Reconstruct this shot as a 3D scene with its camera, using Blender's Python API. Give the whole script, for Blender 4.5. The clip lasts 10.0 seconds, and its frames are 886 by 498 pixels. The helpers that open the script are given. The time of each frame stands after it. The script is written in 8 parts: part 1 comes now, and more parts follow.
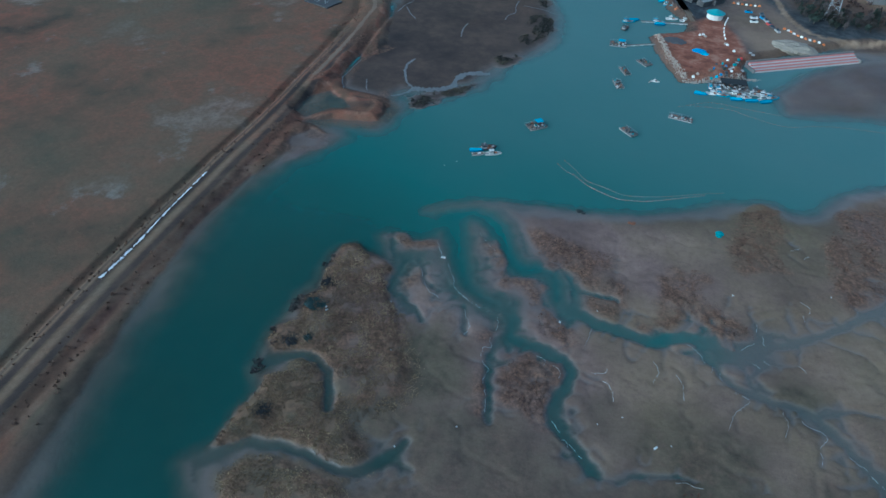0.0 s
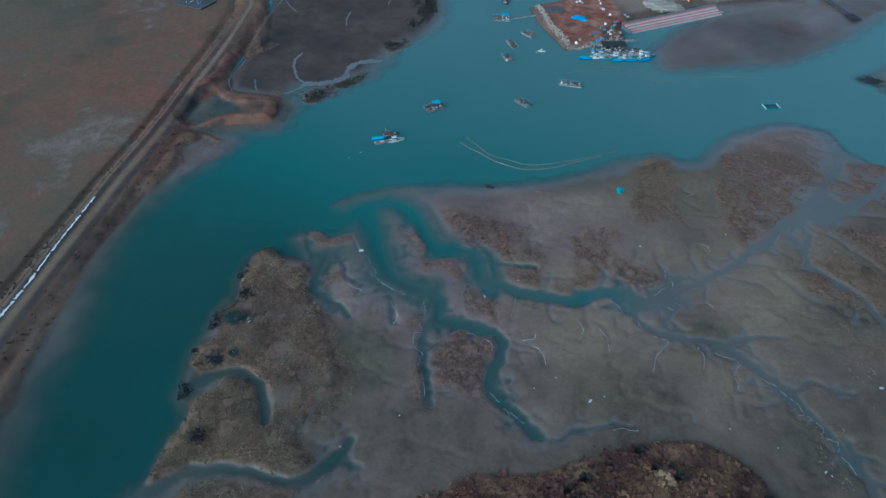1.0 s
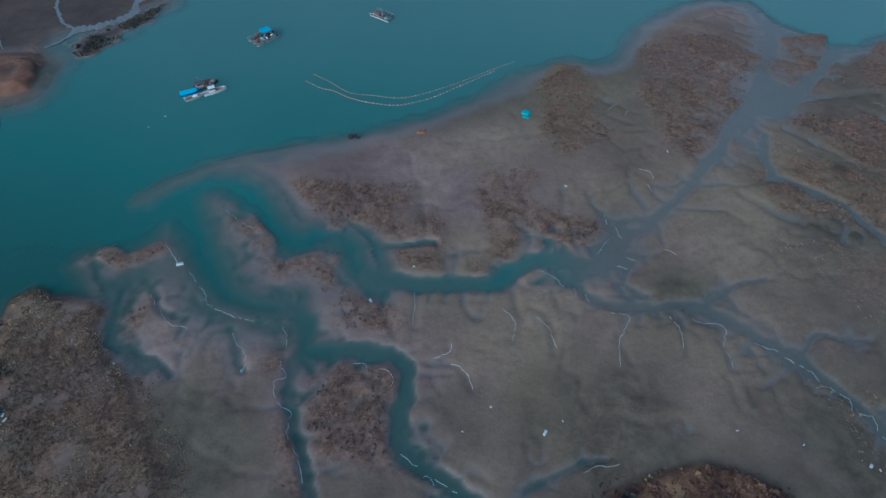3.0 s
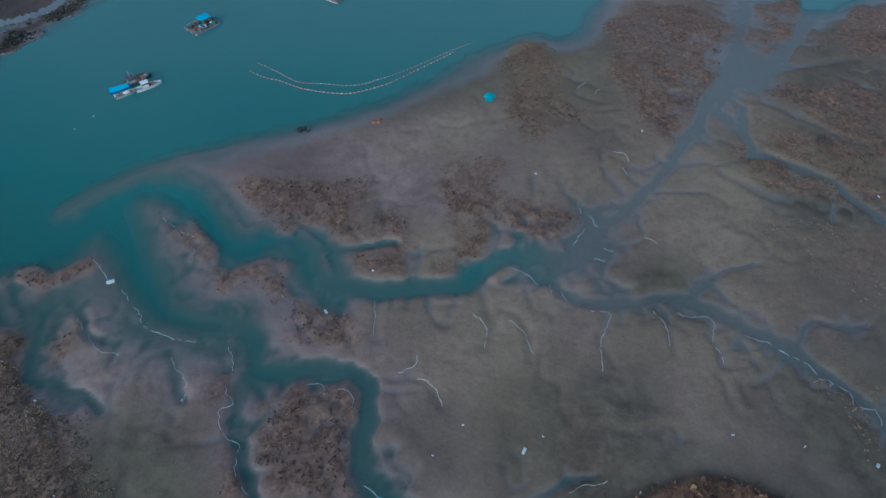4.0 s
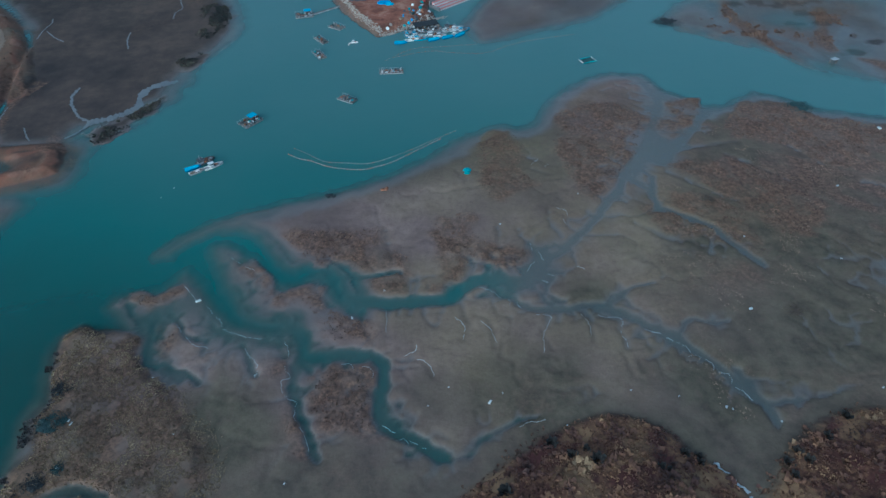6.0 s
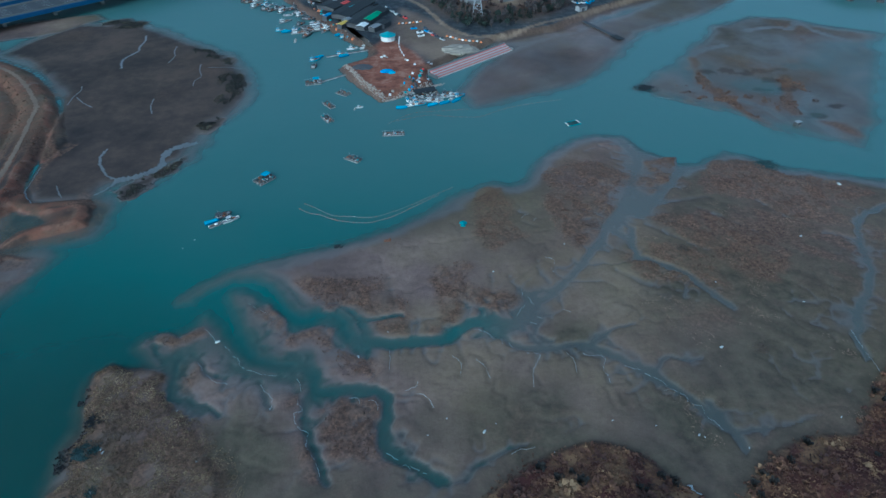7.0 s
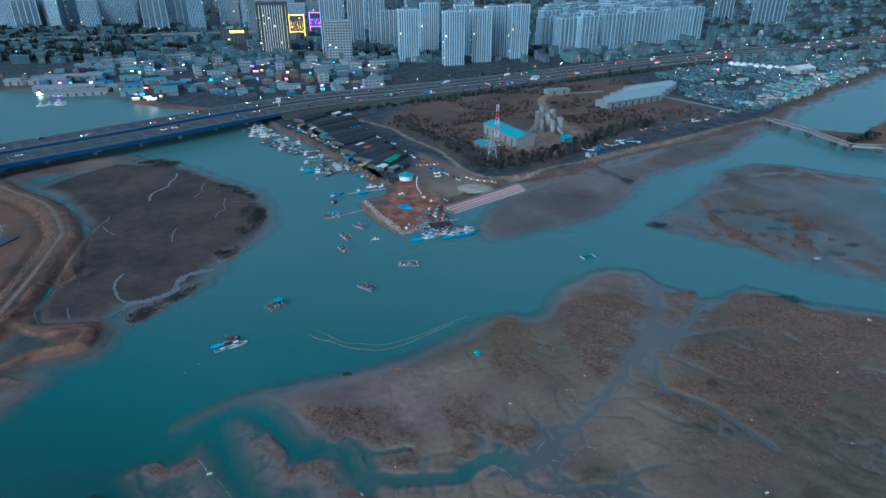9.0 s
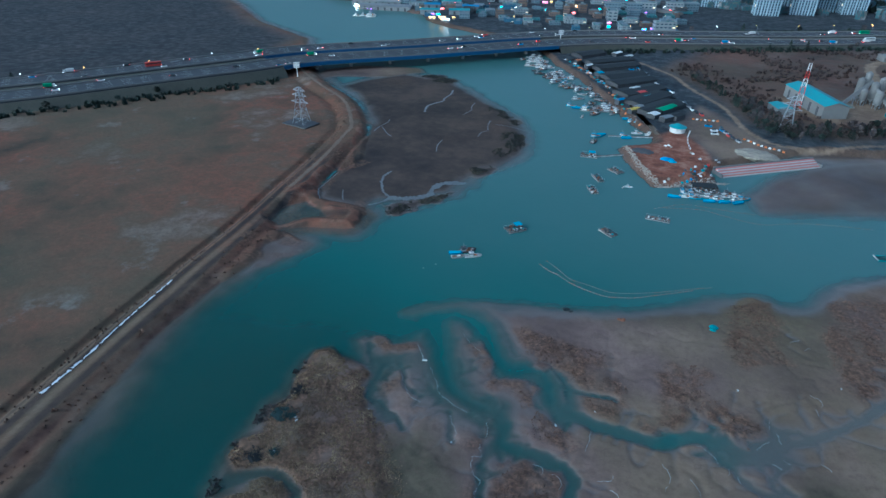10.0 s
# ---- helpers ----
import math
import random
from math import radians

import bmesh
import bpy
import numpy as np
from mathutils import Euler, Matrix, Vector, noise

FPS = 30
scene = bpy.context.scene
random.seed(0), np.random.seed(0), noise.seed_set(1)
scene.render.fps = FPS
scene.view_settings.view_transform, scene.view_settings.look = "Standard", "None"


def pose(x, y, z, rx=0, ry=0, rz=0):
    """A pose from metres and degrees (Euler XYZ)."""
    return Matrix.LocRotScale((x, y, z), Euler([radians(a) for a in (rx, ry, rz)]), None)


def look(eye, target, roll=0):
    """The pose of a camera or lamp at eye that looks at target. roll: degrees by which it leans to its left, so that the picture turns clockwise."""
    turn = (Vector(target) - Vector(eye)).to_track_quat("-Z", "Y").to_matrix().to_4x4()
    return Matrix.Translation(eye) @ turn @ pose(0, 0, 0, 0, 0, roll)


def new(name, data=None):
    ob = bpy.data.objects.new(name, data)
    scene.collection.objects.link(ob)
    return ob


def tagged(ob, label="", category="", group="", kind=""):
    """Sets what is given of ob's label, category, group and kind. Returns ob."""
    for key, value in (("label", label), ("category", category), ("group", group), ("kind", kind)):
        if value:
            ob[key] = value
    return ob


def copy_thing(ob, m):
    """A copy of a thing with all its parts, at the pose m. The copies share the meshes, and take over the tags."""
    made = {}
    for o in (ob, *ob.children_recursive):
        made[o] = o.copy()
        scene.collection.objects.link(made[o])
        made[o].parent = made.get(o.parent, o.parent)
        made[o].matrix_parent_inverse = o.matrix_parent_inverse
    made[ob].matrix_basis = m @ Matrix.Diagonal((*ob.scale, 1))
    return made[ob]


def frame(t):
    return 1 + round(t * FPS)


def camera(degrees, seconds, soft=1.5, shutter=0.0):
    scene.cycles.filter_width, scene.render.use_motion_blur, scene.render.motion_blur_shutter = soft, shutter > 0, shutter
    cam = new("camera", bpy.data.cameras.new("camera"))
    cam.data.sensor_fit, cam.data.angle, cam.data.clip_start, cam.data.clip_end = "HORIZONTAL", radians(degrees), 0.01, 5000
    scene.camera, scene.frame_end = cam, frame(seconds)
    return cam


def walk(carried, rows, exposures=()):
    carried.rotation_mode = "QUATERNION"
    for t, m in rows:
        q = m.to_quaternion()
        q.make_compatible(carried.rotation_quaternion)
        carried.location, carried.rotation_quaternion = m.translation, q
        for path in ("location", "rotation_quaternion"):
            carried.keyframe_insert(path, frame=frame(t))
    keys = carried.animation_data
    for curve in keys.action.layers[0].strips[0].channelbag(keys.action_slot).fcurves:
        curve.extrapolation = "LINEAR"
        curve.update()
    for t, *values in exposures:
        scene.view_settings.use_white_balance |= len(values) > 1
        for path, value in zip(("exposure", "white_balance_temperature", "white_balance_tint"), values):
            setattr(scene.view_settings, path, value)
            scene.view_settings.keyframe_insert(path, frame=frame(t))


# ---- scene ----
cam = camera(72.62, 10.0, soft=1.5)
# seconds, place, then the three turns of pose()
PATH = [
    (0.00, 0.26, 2.28, 136.97, 46.985, -1.035, 28.474),
    (0.10, 0.26, 2.28, 136.97, 46.632, -0.841, 24.840),
    (0.20, 0.26, 2.28, 136.97, 46.291, -0.652, 21.319),
    (0.30, 0.26, 2.28, 136.97, 45.842, -0.641, 18.479),
    (0.40, 0.26, 2.28, 136.97, 45.899, -0.437, 17.287),
    (0.50, 0.26, 2.28, 136.97, 45.883, -0.428, 17.117),
    (1.00, 0.26, 2.28, 136.97, 45.906, -0.369, 17.081),
    (1.25, -1.06, 6.69, 134.23, 45.456, -0.342, 17.049),
    (1.50, -2.71, 12.83, 130.35, 44.820, -0.294, 16.136),
    (1.75, -3.66, 19.89, 125.89, 44.102, -0.191, 12.816),
    (2.00, -3.66, 27.22, 121.18, 43.341, -0.081, 9.042),
    (2.25, -3.27, 33.78, 116.82, 42.658, 0.000, 6.391),
    (2.50, -2.75, 39.85, 112.57, 41.894, 0.064, 4.481),
    (2.75, -2.72, 45.22, 108.28, 40.785, 0.097, 3.802),
    (3.00, -2.71, 50.13, 104.16, 39.755, 0.138, 3.310),
    (3.20, -2.15, 54.02, 101.16, 39.278, 0.201, 2.308),
    (3.50, -1.25, 57.98, 98.04, 38.771, 0.263, 1.065),
    (3.90, -0.20, 59.86, 96.51, 38.510, 0.301, -0.101),
    (4.30, 0.37, 57.78, 98.21, 38.791, 0.317, -0.696),
    (4.50, 0.44, 55.19, 100.29, 39.145, 0.323, -0.779),
    (4.75, 0.50, 51.84, 102.94, 39.588, 0.321, -0.846),
    (5.00, 0.55, 48.15, 105.95, 40.220, 0.327, -0.927),
    (5.10, 0.53, 45.09, 108.02, 40.867, 0.330, -0.985),
    (5.20, 0.52, 42.04, 110.09, 41.509, 0.336, -1.045),
    (5.30, 0.50, 38.98, 112.15, 42.111, 0.338, -1.100),
    (5.40, 0.48, 35.92, 114.22, 42.686, 0.337, -1.153),
    (5.50, 0.46, 32.86, 116.29, 43.239, 0.333, -1.203),
    (5.60, 0.44, 29.80, 118.36, 43.774, 0.329, -1.251),
    (5.70, 0.42, 26.75, 120.43, 44.292, 0.323, -1.294),
    (5.80, 0.40, 23.69, 122.49, 44.798, 0.319, -1.333),
    (5.90, 0.38, 20.63, 124.56, 45.293, 0.316, -1.368),
    (6.00, 0.36, 17.57, 126.63, 45.779, 0.315, -1.396),
    (6.10, 0.34, 14.51, 128.70, 46.258, 0.317, -1.419),
    (6.20, 0.32, 11.46, 130.77, 46.730, 0.322, -1.435),
    (6.30, 0.30, 8.40, 132.84, 47.194, 0.331, -1.444),
    (6.40, 0.28, 5.34, 134.90, 47.627, 0.344, -1.444),
    (6.50, 0.26, 2.28, 136.97, 48.099, 0.356, -1.444),
    (7.00, -0.02, 2.78, 136.96, 50.909, 0.302, -1.643),
    (7.50, 0.10, 3.10, 135.87, 54.668, 0.264, -1.721),
    (8.00, -0.08, 3.54, 133.70, 60.404, 0.221, -1.326),
    (8.30, -0.38, 3.60, 132.25, 63.863, 0.141, -1.079),
    (8.50, -0.58, 3.65, 131.28, 65.213, 0.150, -0.916),
    (9.00, -0.56, 4.13, 128.27, 64.642, 0.101, -0.074),
    (9.30, -0.77, 4.06, 126.74, 59.321, 0.006, 1.994),
    (9.50, -0.91, 4.01, 125.72, 59.304, -0.188, 7.219),
    (9.80, -1.17, 4.10, 123.84, 59.318, -0.735, 18.299),
    (10.00, -1.34, 4.16, 122.59, 59.343, -0.995, 25.836),
]
walk(cam, [(r[0], pose(*r[1:])) for r in PATH], exposures=[(0.0, 0.97, 4500, -8), (1.0, 0.97, 4500, -8), (3.0, 0.98, 4620, -2), (5.0, 0.98, 4620, -2), (6.5, 0.93, 4440, -10), (8.5, 0.88, 4320, -7), (9.2, 0.88, 4320, -7), (10.0, 0.88, 4400, -6)])

# ---- light: an overcast winter evening ----
world = bpy.data.worlds.new("dusk_sky")
scene.world = world
world.use_nodes = True
wn = world.node_tree.nodes
sky = wn.new("ShaderNodeTexSky")
sky.sky_type, sky.sun_disc = "NISHITA", False
sky.sun_elevation, sky.sun_rotation = radians(14), radians(215)
sky.air_density, sky.dust_density, sky.ozone_density = 1.0, 4.5, 2.0
wn["Background"].inputs[1].default_value = 0.11
veil = wn.new("ShaderNodeHueSaturation")  # a thin even cloud cover greys the blue
veil.inputs["Saturation"].default_value = 0.6
world.node_tree.links.new(sky.outputs[0], veil.inputs["Color"])
world.node_tree.links.new(veil.outputs[0], wn["Background"].inputs[0])
sun = new("sun", bpy.data.lights.new("sun", "SUN"))
sun.data.energy, sun.data.angle, sun.data.color = 0.6, radians(25), (1.0, 0.93, 0.86)
sun.matrix_world = look((-172, -246, 230), (0, 0, 0))

# ---- shorelines, creeks and fields, in metres ----
SHORE_N = [(-81.4,147.1),(-76.2,155.5),(-71.1,159.8),(-65.6,162.7),(-59.8,165.3),(-52.5,166.7),(-47.9,169.4),(-41.9,172.3),(-35.6,173.4),(-30.6,175.8),(-23.1,179.7),(-15.3,183.4),(-10.1,187.3),(-4.0,191.8),(2.2,196.3),(7.9,202.0),(15.3,207.4),(22.8,211.8),(28.0,213.6),(33.7,212.1)]
SHORE_E = [(38.4,214.2),(46.9,228.6),(55.9,238.9),(66.7,249.2),(77.9,253.0),(89.4,251.5),(92.9,242.0),(95.8,236.9),(100.0,233.9),(107.1,225.1),(116.8,224.7),(131.6,234.7),(140.3,231.4),(150.3,220.4),(163.4,217.7),(176.0,214.1),(186.9,209.0)]
SHORE_W = [(-86.6,35.0),(-83.0,42.7),(-83.3,48.0),(-84.0,54.7),(-84.3,59.8),(-90.1,65.4),(-92.5,72.0),(-94.8,78.1),(-94.9,84.3),(-95.7,92.3),(-94.7,100.1),(-97.4,107.9),(-98.3,117.3)]
SHORE_T = [(-80.7,118.9),(-83.9,122.5),(-88.1,126.9),(-86.3,130.2),(-81.1,131.3),(-75.3,132.4),(-73.3,135.5),(-71.2,139.4),(-68.3,137.0),(-65.1,132.2),(-61.7,126.9),(-57.8,122.3),(-53.2,118.6),(-47.9,117.1),(-40.1,117.6)]
SHORE_G = [(-40.1,121.5),(-46.0,121.3),(-49.5,122.9),(-52.3,126.3),(-56.3,132.4),(-59.9,138.8),(-63.3,145.4),(-66.3,149.3),(-62.9,150.2),(-58.8,147.7),(-54.3,143.6),(-50.0,139.2),(-45.9,135.3),(-42.2,132.9),(-36.9,133.9),(-32.9,138.0),(-30.5,133.2),(-28.4,127.7),(-24.3,125.5)]
SHORE_A = [(-24.2,130.0),(-26.6,133.4),(-26.8,136.3),(-32.1,141.5),(-37.8,142.6),(-40.6,140.0),(-44.3,142.7),(-49.6,149.0),(-54.5,155.4),(-59.7,158.1),(-68.0,157.0),(-74.6,154.0),(-78.8,147.4)]
FLAT = SHORE_N + SHORE_E + [(364, 225), (372, 87), (260, 26), (52, 8), (-52, 15), (-70, 26)] + SHORE_W + SHORE_T + SHORE_G + SHORE_A
CREEK_MAIN = [(-67.2,143.0),(-61.8,134.3),(-56.2,126.4),(-51.3,120.8),(-45.6,118.8),(-39.3,119.5),(-36.1,117.5),(-34.2,113.1),(-33.6,110.1),(-28.6,109.1),(-22.5,109.8),(-16.8,108.9),(-13.3,106.3),(-13.3,100.2),(-13.3,93.5),(-11.2,89.6),(-7.6,87.0),(-2.9,84.5),(0.7,81.5)]
CREEK_SOUTH = [(-33.9,110.8),(-34.5,107.2),(-35.2,103.8),(-35.3,100.6),(-33.0,96.3),(-30.8,91.5),(-28.3,86.1),(-26.7,81.9)]
CREEK_BAY = [(-57.6,153.7),(-51.8,148.3),(-45.4,141.1),(-40.2,137.4),(-34.1,138.9),(-29.0,136.3),(-27.5,132.2),(-26.3,128.5),(-21.2,127.3),(-14.1,127.4),(-3.1,127.2),(4.8,127.4),(8.1,131.3),(12.1,134.0),(19.5,134.5),(26.2,133.4),(30.0,135.3)]
CREEK_EAST = [(7.6,130.4),(10.4,133.1),(15.4,133.0),(20.4,129.8),(24.1,124.7),(28.8,122.8),(34.8,123.2),(40.5,124.6),(46.3,123.6),(51.9,120.8),(55.2,117.4),(59.6,114.0),(64.4,110.2),(68.3,106.1),(71.9,101.5),(74.4,97.0),(76.6,93.5)]
CREEK_TONGUE = [(-85.7,124.7),(-79.9,123.6),(-76.1,121.5),(-75.2,115.4),(-73.6,111.4),(-73.6,108.6),(-68.6,107.7),(-63.5,105.9),(-58.0,102.1)]
CREEK_ISLE = [(-72.8,127.6),(-76.1,118.4),(-73.9,111.5),(-70.4,107.7),(-64.0,103.9)]
CREEK_NORTH = [(96.1,248.1),(90.9,227.1),(81.8,205.6),(74.7,193.6),(66.5,182.9),(59.7,171.6),(52.9,162.3),(45.4,153.6),(35.2,144.0),(26.5,138.0)]
CREEK_WIND = [(71.0,186.7),(76.1,180.5),(71.4,169.9),(72.5,164.1),(79.6,159.6),(86.7,154.6),(91.2,147.6),(96.5,137.8)]
CREEK_RIGHT = [(178.8,192.3),(168.0,187.1),(159.7,179.8),(154.4,167.8),(150.7,156.1),(141.8,142.2),(134.6,134.1),(128.8,125.0),(127.2,116.4),(126.7,109.6)]
CREEK_HILL = [(6.9,81.4),(9.0,84.5),(11.9,86.5),(15.8,88.1),(19.7,89.8),(23.5,90.6),(28.4,90.3),(32.2,90.7),(35.3,92.2),(40.1,93.2),(43.9,91.9)]
CREEK_NICK = [(48.6,124.3),(52.8,127.5),(57.0,130.4),(61.7,131.3)]
CREEK_SIDE = [(62.7,112.9),(65.9,116.9),(70.3,118.2),(74.2,117.1),(79.1,117.7)]
CREEK_INLET_A = [(-90.9,64.6),(-87.5,69.7),(-81.9,74.4),(-76.1,76.2),(-70.9,74.1),(-67.4,69.9),(-65.2,65.1)]
CREEK_INLET_B = [(-83.1,37.4),(-78.2,44.2),(-75.0,48.4),(-67.7,51.2),(-60.6,52.0),(-54.2,51.1),(-49.2,52.8),(-45.2,57.0),(-43.0,61.3),(-41.8,65.8)]
TUFT_A = [(-46.4,155.7),(-39.9,156.6),(-31.3,156.3),(-21.6,158.1),(-15.1,156.0),(-13.9,149.7),(-14.9,144.6),(-18.1,139.6),(-24.9,138.1),(-27.0,143.1),(-32.1,141.5),(-39.6,145.8)]
TUFT_B = [(-0.1,154.8),(3.0,162.2),(8.1,164.4),(12.0,161.7),(11.4,154.6),(14.8,150.9),(21.7,147.7),(27.7,145.5),(29.2,140.4),(25.4,136.9),(18.7,138.7),(12.0,142.4),(8.6,145.8),(8.6,139.2),(7.7,132.5),(2.5,134.2),(1.5,142.6)]
TUFT_C = [(15.1,202.9),(22.6,209.3),(29.1,209.6),(32.1,200.5),(30.2,184.3),(36.3,177.7),(29.4,176.5),(22.6,169.7),(18.6,171.4),(15.1,178.1),(17.1,189.1)]
TUFT_D = [(45.9,221.0),(57.2,226.3),(73.0,229.4),(82.4,217.5),(80.5,209.6),(73.3,202.1),(76.3,196.7),(67.6,183.6),(58.2,176.8),(52.8,168.7),(48.5,173.3),(46.6,186.2),(44.1,197.9),(49.8,207.7)]
TUFT_E = [(95.2,230.2),(108.0,231.6),(100.3,211.2),(88.7,199.3),(88.7,207.4)]
TUFT_F = [(-32.1,104.4),(-28.3,106.1),(-22.2,106.5),(-16.0,104.1),(-14.5,98.1),(-15.0,92.4),(-13.2,88.0),(-16.9,86.8),(-24.4,88.2),(-29.8,93.7),(-32.0,99.6)]
TUFT_G = [(-60.9,143.7),(-55.7,143.6),(-49.8,137.0),(-43.4,132.2),(-37.8,132.1),(-31.2,133.5),(-30.4,127.4),(-27.0,124.4),(-19.2,121.7),(-16.6,117.2),(-18.7,114.2),(-27.1,114.6),(-28.9,120.2),(-33.5,124.5),(-37.5,129.8),(-43.8,127.6),(-49.0,132.3)]
TUFT_H = [(-86.5,130.6),(-81.3,131.7),(-74.8,132.7),(-71.5,137.0),(-67.9,134.1),(-70.0,131.1),(-74.9,128.8),(-80.2,128.1),(-85.5,127.4)]
TUFT_I = [(-74.1,120.2),(-70.4,122.3),(-68.2,116.7),(-68.0,109.8),(-72.1,111.1)]
TUFT_J = [(-20.1,135.8),(-8.8,134.8),(-8.5,131.6),(-17.7,132.3)]
TUFT_K = [(-40.7,117.6),(-38.2,116.2),(-36.0,104.5),(-38.6,104.5)]
ISLE = [(-97.9,118.0),(-95.3,119.9),(-89.7,117.9),(-82.0,117.6),(-76.5,114.2),(-75.9,109.4),(-70.2,104.0),(-62.7,97.6),(-58.2,91.2),(-53.1,85.3),(-50.7,78.6),(-56.2,71.6),(-61.9,68.5),(-63.8,66.6),(-67.7,70.1),(-71.3,74.4),(-77.4,75.4),(-83.0,75.6),(-89.0,72.6),(-92.4,75.0),(-93.7,79.7),(-90.1,83.3),(-89.4,86.0),(-93.4,93.1),(-92.8,97.8),(-95.1,104.8),(-96.8,111.9)]
ISLE_B = [(-81.9,68.9),(-77.5,72.8),(-71.6,72.8),(-67.7,68.7),(-64.4,65.7),(-60.4,66.1),(-56.0,61.8),(-50.0,59.1),(-48.1,56.7),(-49.4,53.6),(-54.8,52.3),(-59.8,53.2),(-66.1,53.6),(-72.5,51.6),(-75.7,49.5),(-76.7,46.4),(-79.4,43.7),(-82.7,42.9),(-83.2,47.9),(-83.9,54.6),(-83.8,60.3),(-84.9,65.8)]
ISLE_C = [(-74.5,38.8),(-71.7,44.5),(-65.4,47.6),(-58.2,47.9),(-50.6,48.4),(-43.7,44.4),(-54.8,34.8),(-70.0,32.5)]
HILL_A = [(-21.0,55.4),(-17.2,60.3),(-13.2,65.3),(-9.6,67.2),(-2.9,67.9),(3.4,69.8),(6.0,71.9),(10.3,76.1),(16.3,80.5),(23.9,85.0),(31.6,88.0),(39.4,90.1),(46.6,89.4),(52.8,85.1),(55.7,80.3),(60.6,77.8),(63.5,74.0),(65.2,68.9),(64.9,63.7),(60.0,52.0),(40.0,40.0),(8.0,40.0),(-8.0,52.0)]
HILL_B = [(65.7,63.7),(68.9,70.1),(73.6,75.2),(77.8,78.8),(82.6,82.6),(88.3,86.5),(93.0,89.8),(99.1,90.6),(104.6,89.6),(109.5,90.3),(113.5,94.6),(119.0,101.9),(124.6,107.7),(133.0,112.4),(147.0,120.0),(185.0,110.0),(135.0,48.0),(62.0,45.0)]
POND = [(-164.7,179.6),(-167.8,193.8),(-162.9,199.4),(-153.0,195.6),(-148.7,192.2),(-155.0,186.9),(-158.2,177.2)]
LEVEE = [(-120,-40),(-131,0),(-142.5,45),(-149.0,71.4),(-152.3,87.7),(-155.4,102.1),(-158.7,120.0),(-162.0,136.0),(-165.2,156.6),(-170.0,181.2),(-175.5,204.7),(-183.1,240.3),(-192.8,275.6),(-199.5,293.2),(-228.8,329.3),(-265.2,353.6),(-300.7,379.6),(-332.8,412.5)]
LEVEE_FOOT = [(-174.3,200.0),(-170.2,205.6),(-159.3,198.7),(-146.4,197.9),(-139.9,200.9),(-134.9,197.7),(-135.9,189.8),(-144.6,185.7),(-154.1,180.4),(-160.0,173.2)]
MARSH = [(-161.2,207.1),(-171.6,220.1),(-170.7,240.1),(-175.9,262.6),(-193.3,306.8),(-218.4,336.3),(-238.3,356.2),(-256.5,366.6),(-248.7,391.7),(-231.4,416.9),(-191.5,417.7),(-147.3,380.5),(-120.5,360.5),(-103.1,331.9),(-95.3,304.2),(-97.9,282.5),(-104.9,269.5),(-108.3,240.1),(-118.7,222.7),(-134.3,218.4),(-136.9,207.1),(-146.5,205.4)]
MARSH_EDGE = [(-281.7,371.8),(-269.5,383.1),(-241.8,399.5),(-214.9,424.7),(-225.3,439.4),(-275.6,426.4),(-296.4,395.2)]
FAR_FLAT = [(112.1,301.4),(131.2,325.9),(155.6,358.1),(182.5,394.9),(218.5,416.4),(247.5,403.2),(291.8,376.6),(197.0,236.3),(187.1,244.3),(173.1,251.0),(162.9,261.6),(152.0,273.0),(136.5,283.1),(125.8,293.1)]
PORT_FLAT = [(16.0,301.9),(27.4,285.0),(51.9,294.2),(79.3,311.1),(100.4,332.3),(114.9,358.3),(137.2,386.8),(177.6,414.0),(223.0,454.1),(261.6,494.3),(268.9,524.9),(203.4,482.3),(125.8,414.4),(80.3,383.7),(49.3,358.7)]
PAD = [(-46.8,335.4),(-36.4,313.7),(-22.5,292.9),(-11.3,300.7),(1.7,310.3),(15.6,312),(5.2,323.3),(-4.3,346.7),(-15.6,367.5),(-25.1,378.7),(-32.9,362.3),(-28.6,351.9)]
ROAD_PORT = [(-74.5,536.5),(-43.3,505.3),(-27.7,476.7),(-5.2,442),(6.9,411.7),(17.3,389.1),(27.7,377.9),(39,377),(53.7,383.9),(84.1,404.7),(105.7,418.6),(131.7,438.5),(184.6,471.5),(247.9,516.5),(292.9,546)]
FLOATS = [(-52,198.5),(-46.8,195),(-43.3,194.1),(-37.3,190.7),(-31.2,188.9),(-24.3,188.1),(-19.1,189.8),(-13.9,192.4),(-5.2,199.3),(3.5,206.3)]
FLOATS_B = [(-50.3,201.9),(-45.1,198.5),(-38.1,193.3),(-31.2,192.4),(-23.4,191.5),(-16.5,194.1),(-7.8,199.3),(1.7,206.3),(9.5,211.5)]
SHORE_BANK = [(-120.1,27.3),(-126.0,42.9),(-128.3,48.8),(-133.4,59.8),(-138.7,74.4),(-141.9,87.2),(-147.2,103.6),(-149.3,117.4),(-150.7,131.3),(-148.0,140.8),(-148.2,147.9),(-145.1,155.3),(-141.8,170.3),(-149.2,172.2),(-158.0,172.8),(-147.2,180.7),(-130.7,188.6),(-132.2,202.3),(-138.2,208.3)]
BANK = [(-110,0)]+SHORE_BANK+[(-159.5,207.1),(-168.1,216.7),(-171.6,237.5),(-165.5,253.1),(-182,286),(-203.7,319.8),(-226.2,340.6),(-243.5,352.7),(-270.4,370.1),(-286,382.2),(-306.8,402.1),(-346.7,450.7),(-374.4,485.3),(-468.9,528.7),(-631.8,655.2),(-953.3,866.7),(-2253.3,1300),(-2253.3,-606.7),(-260,-52)]
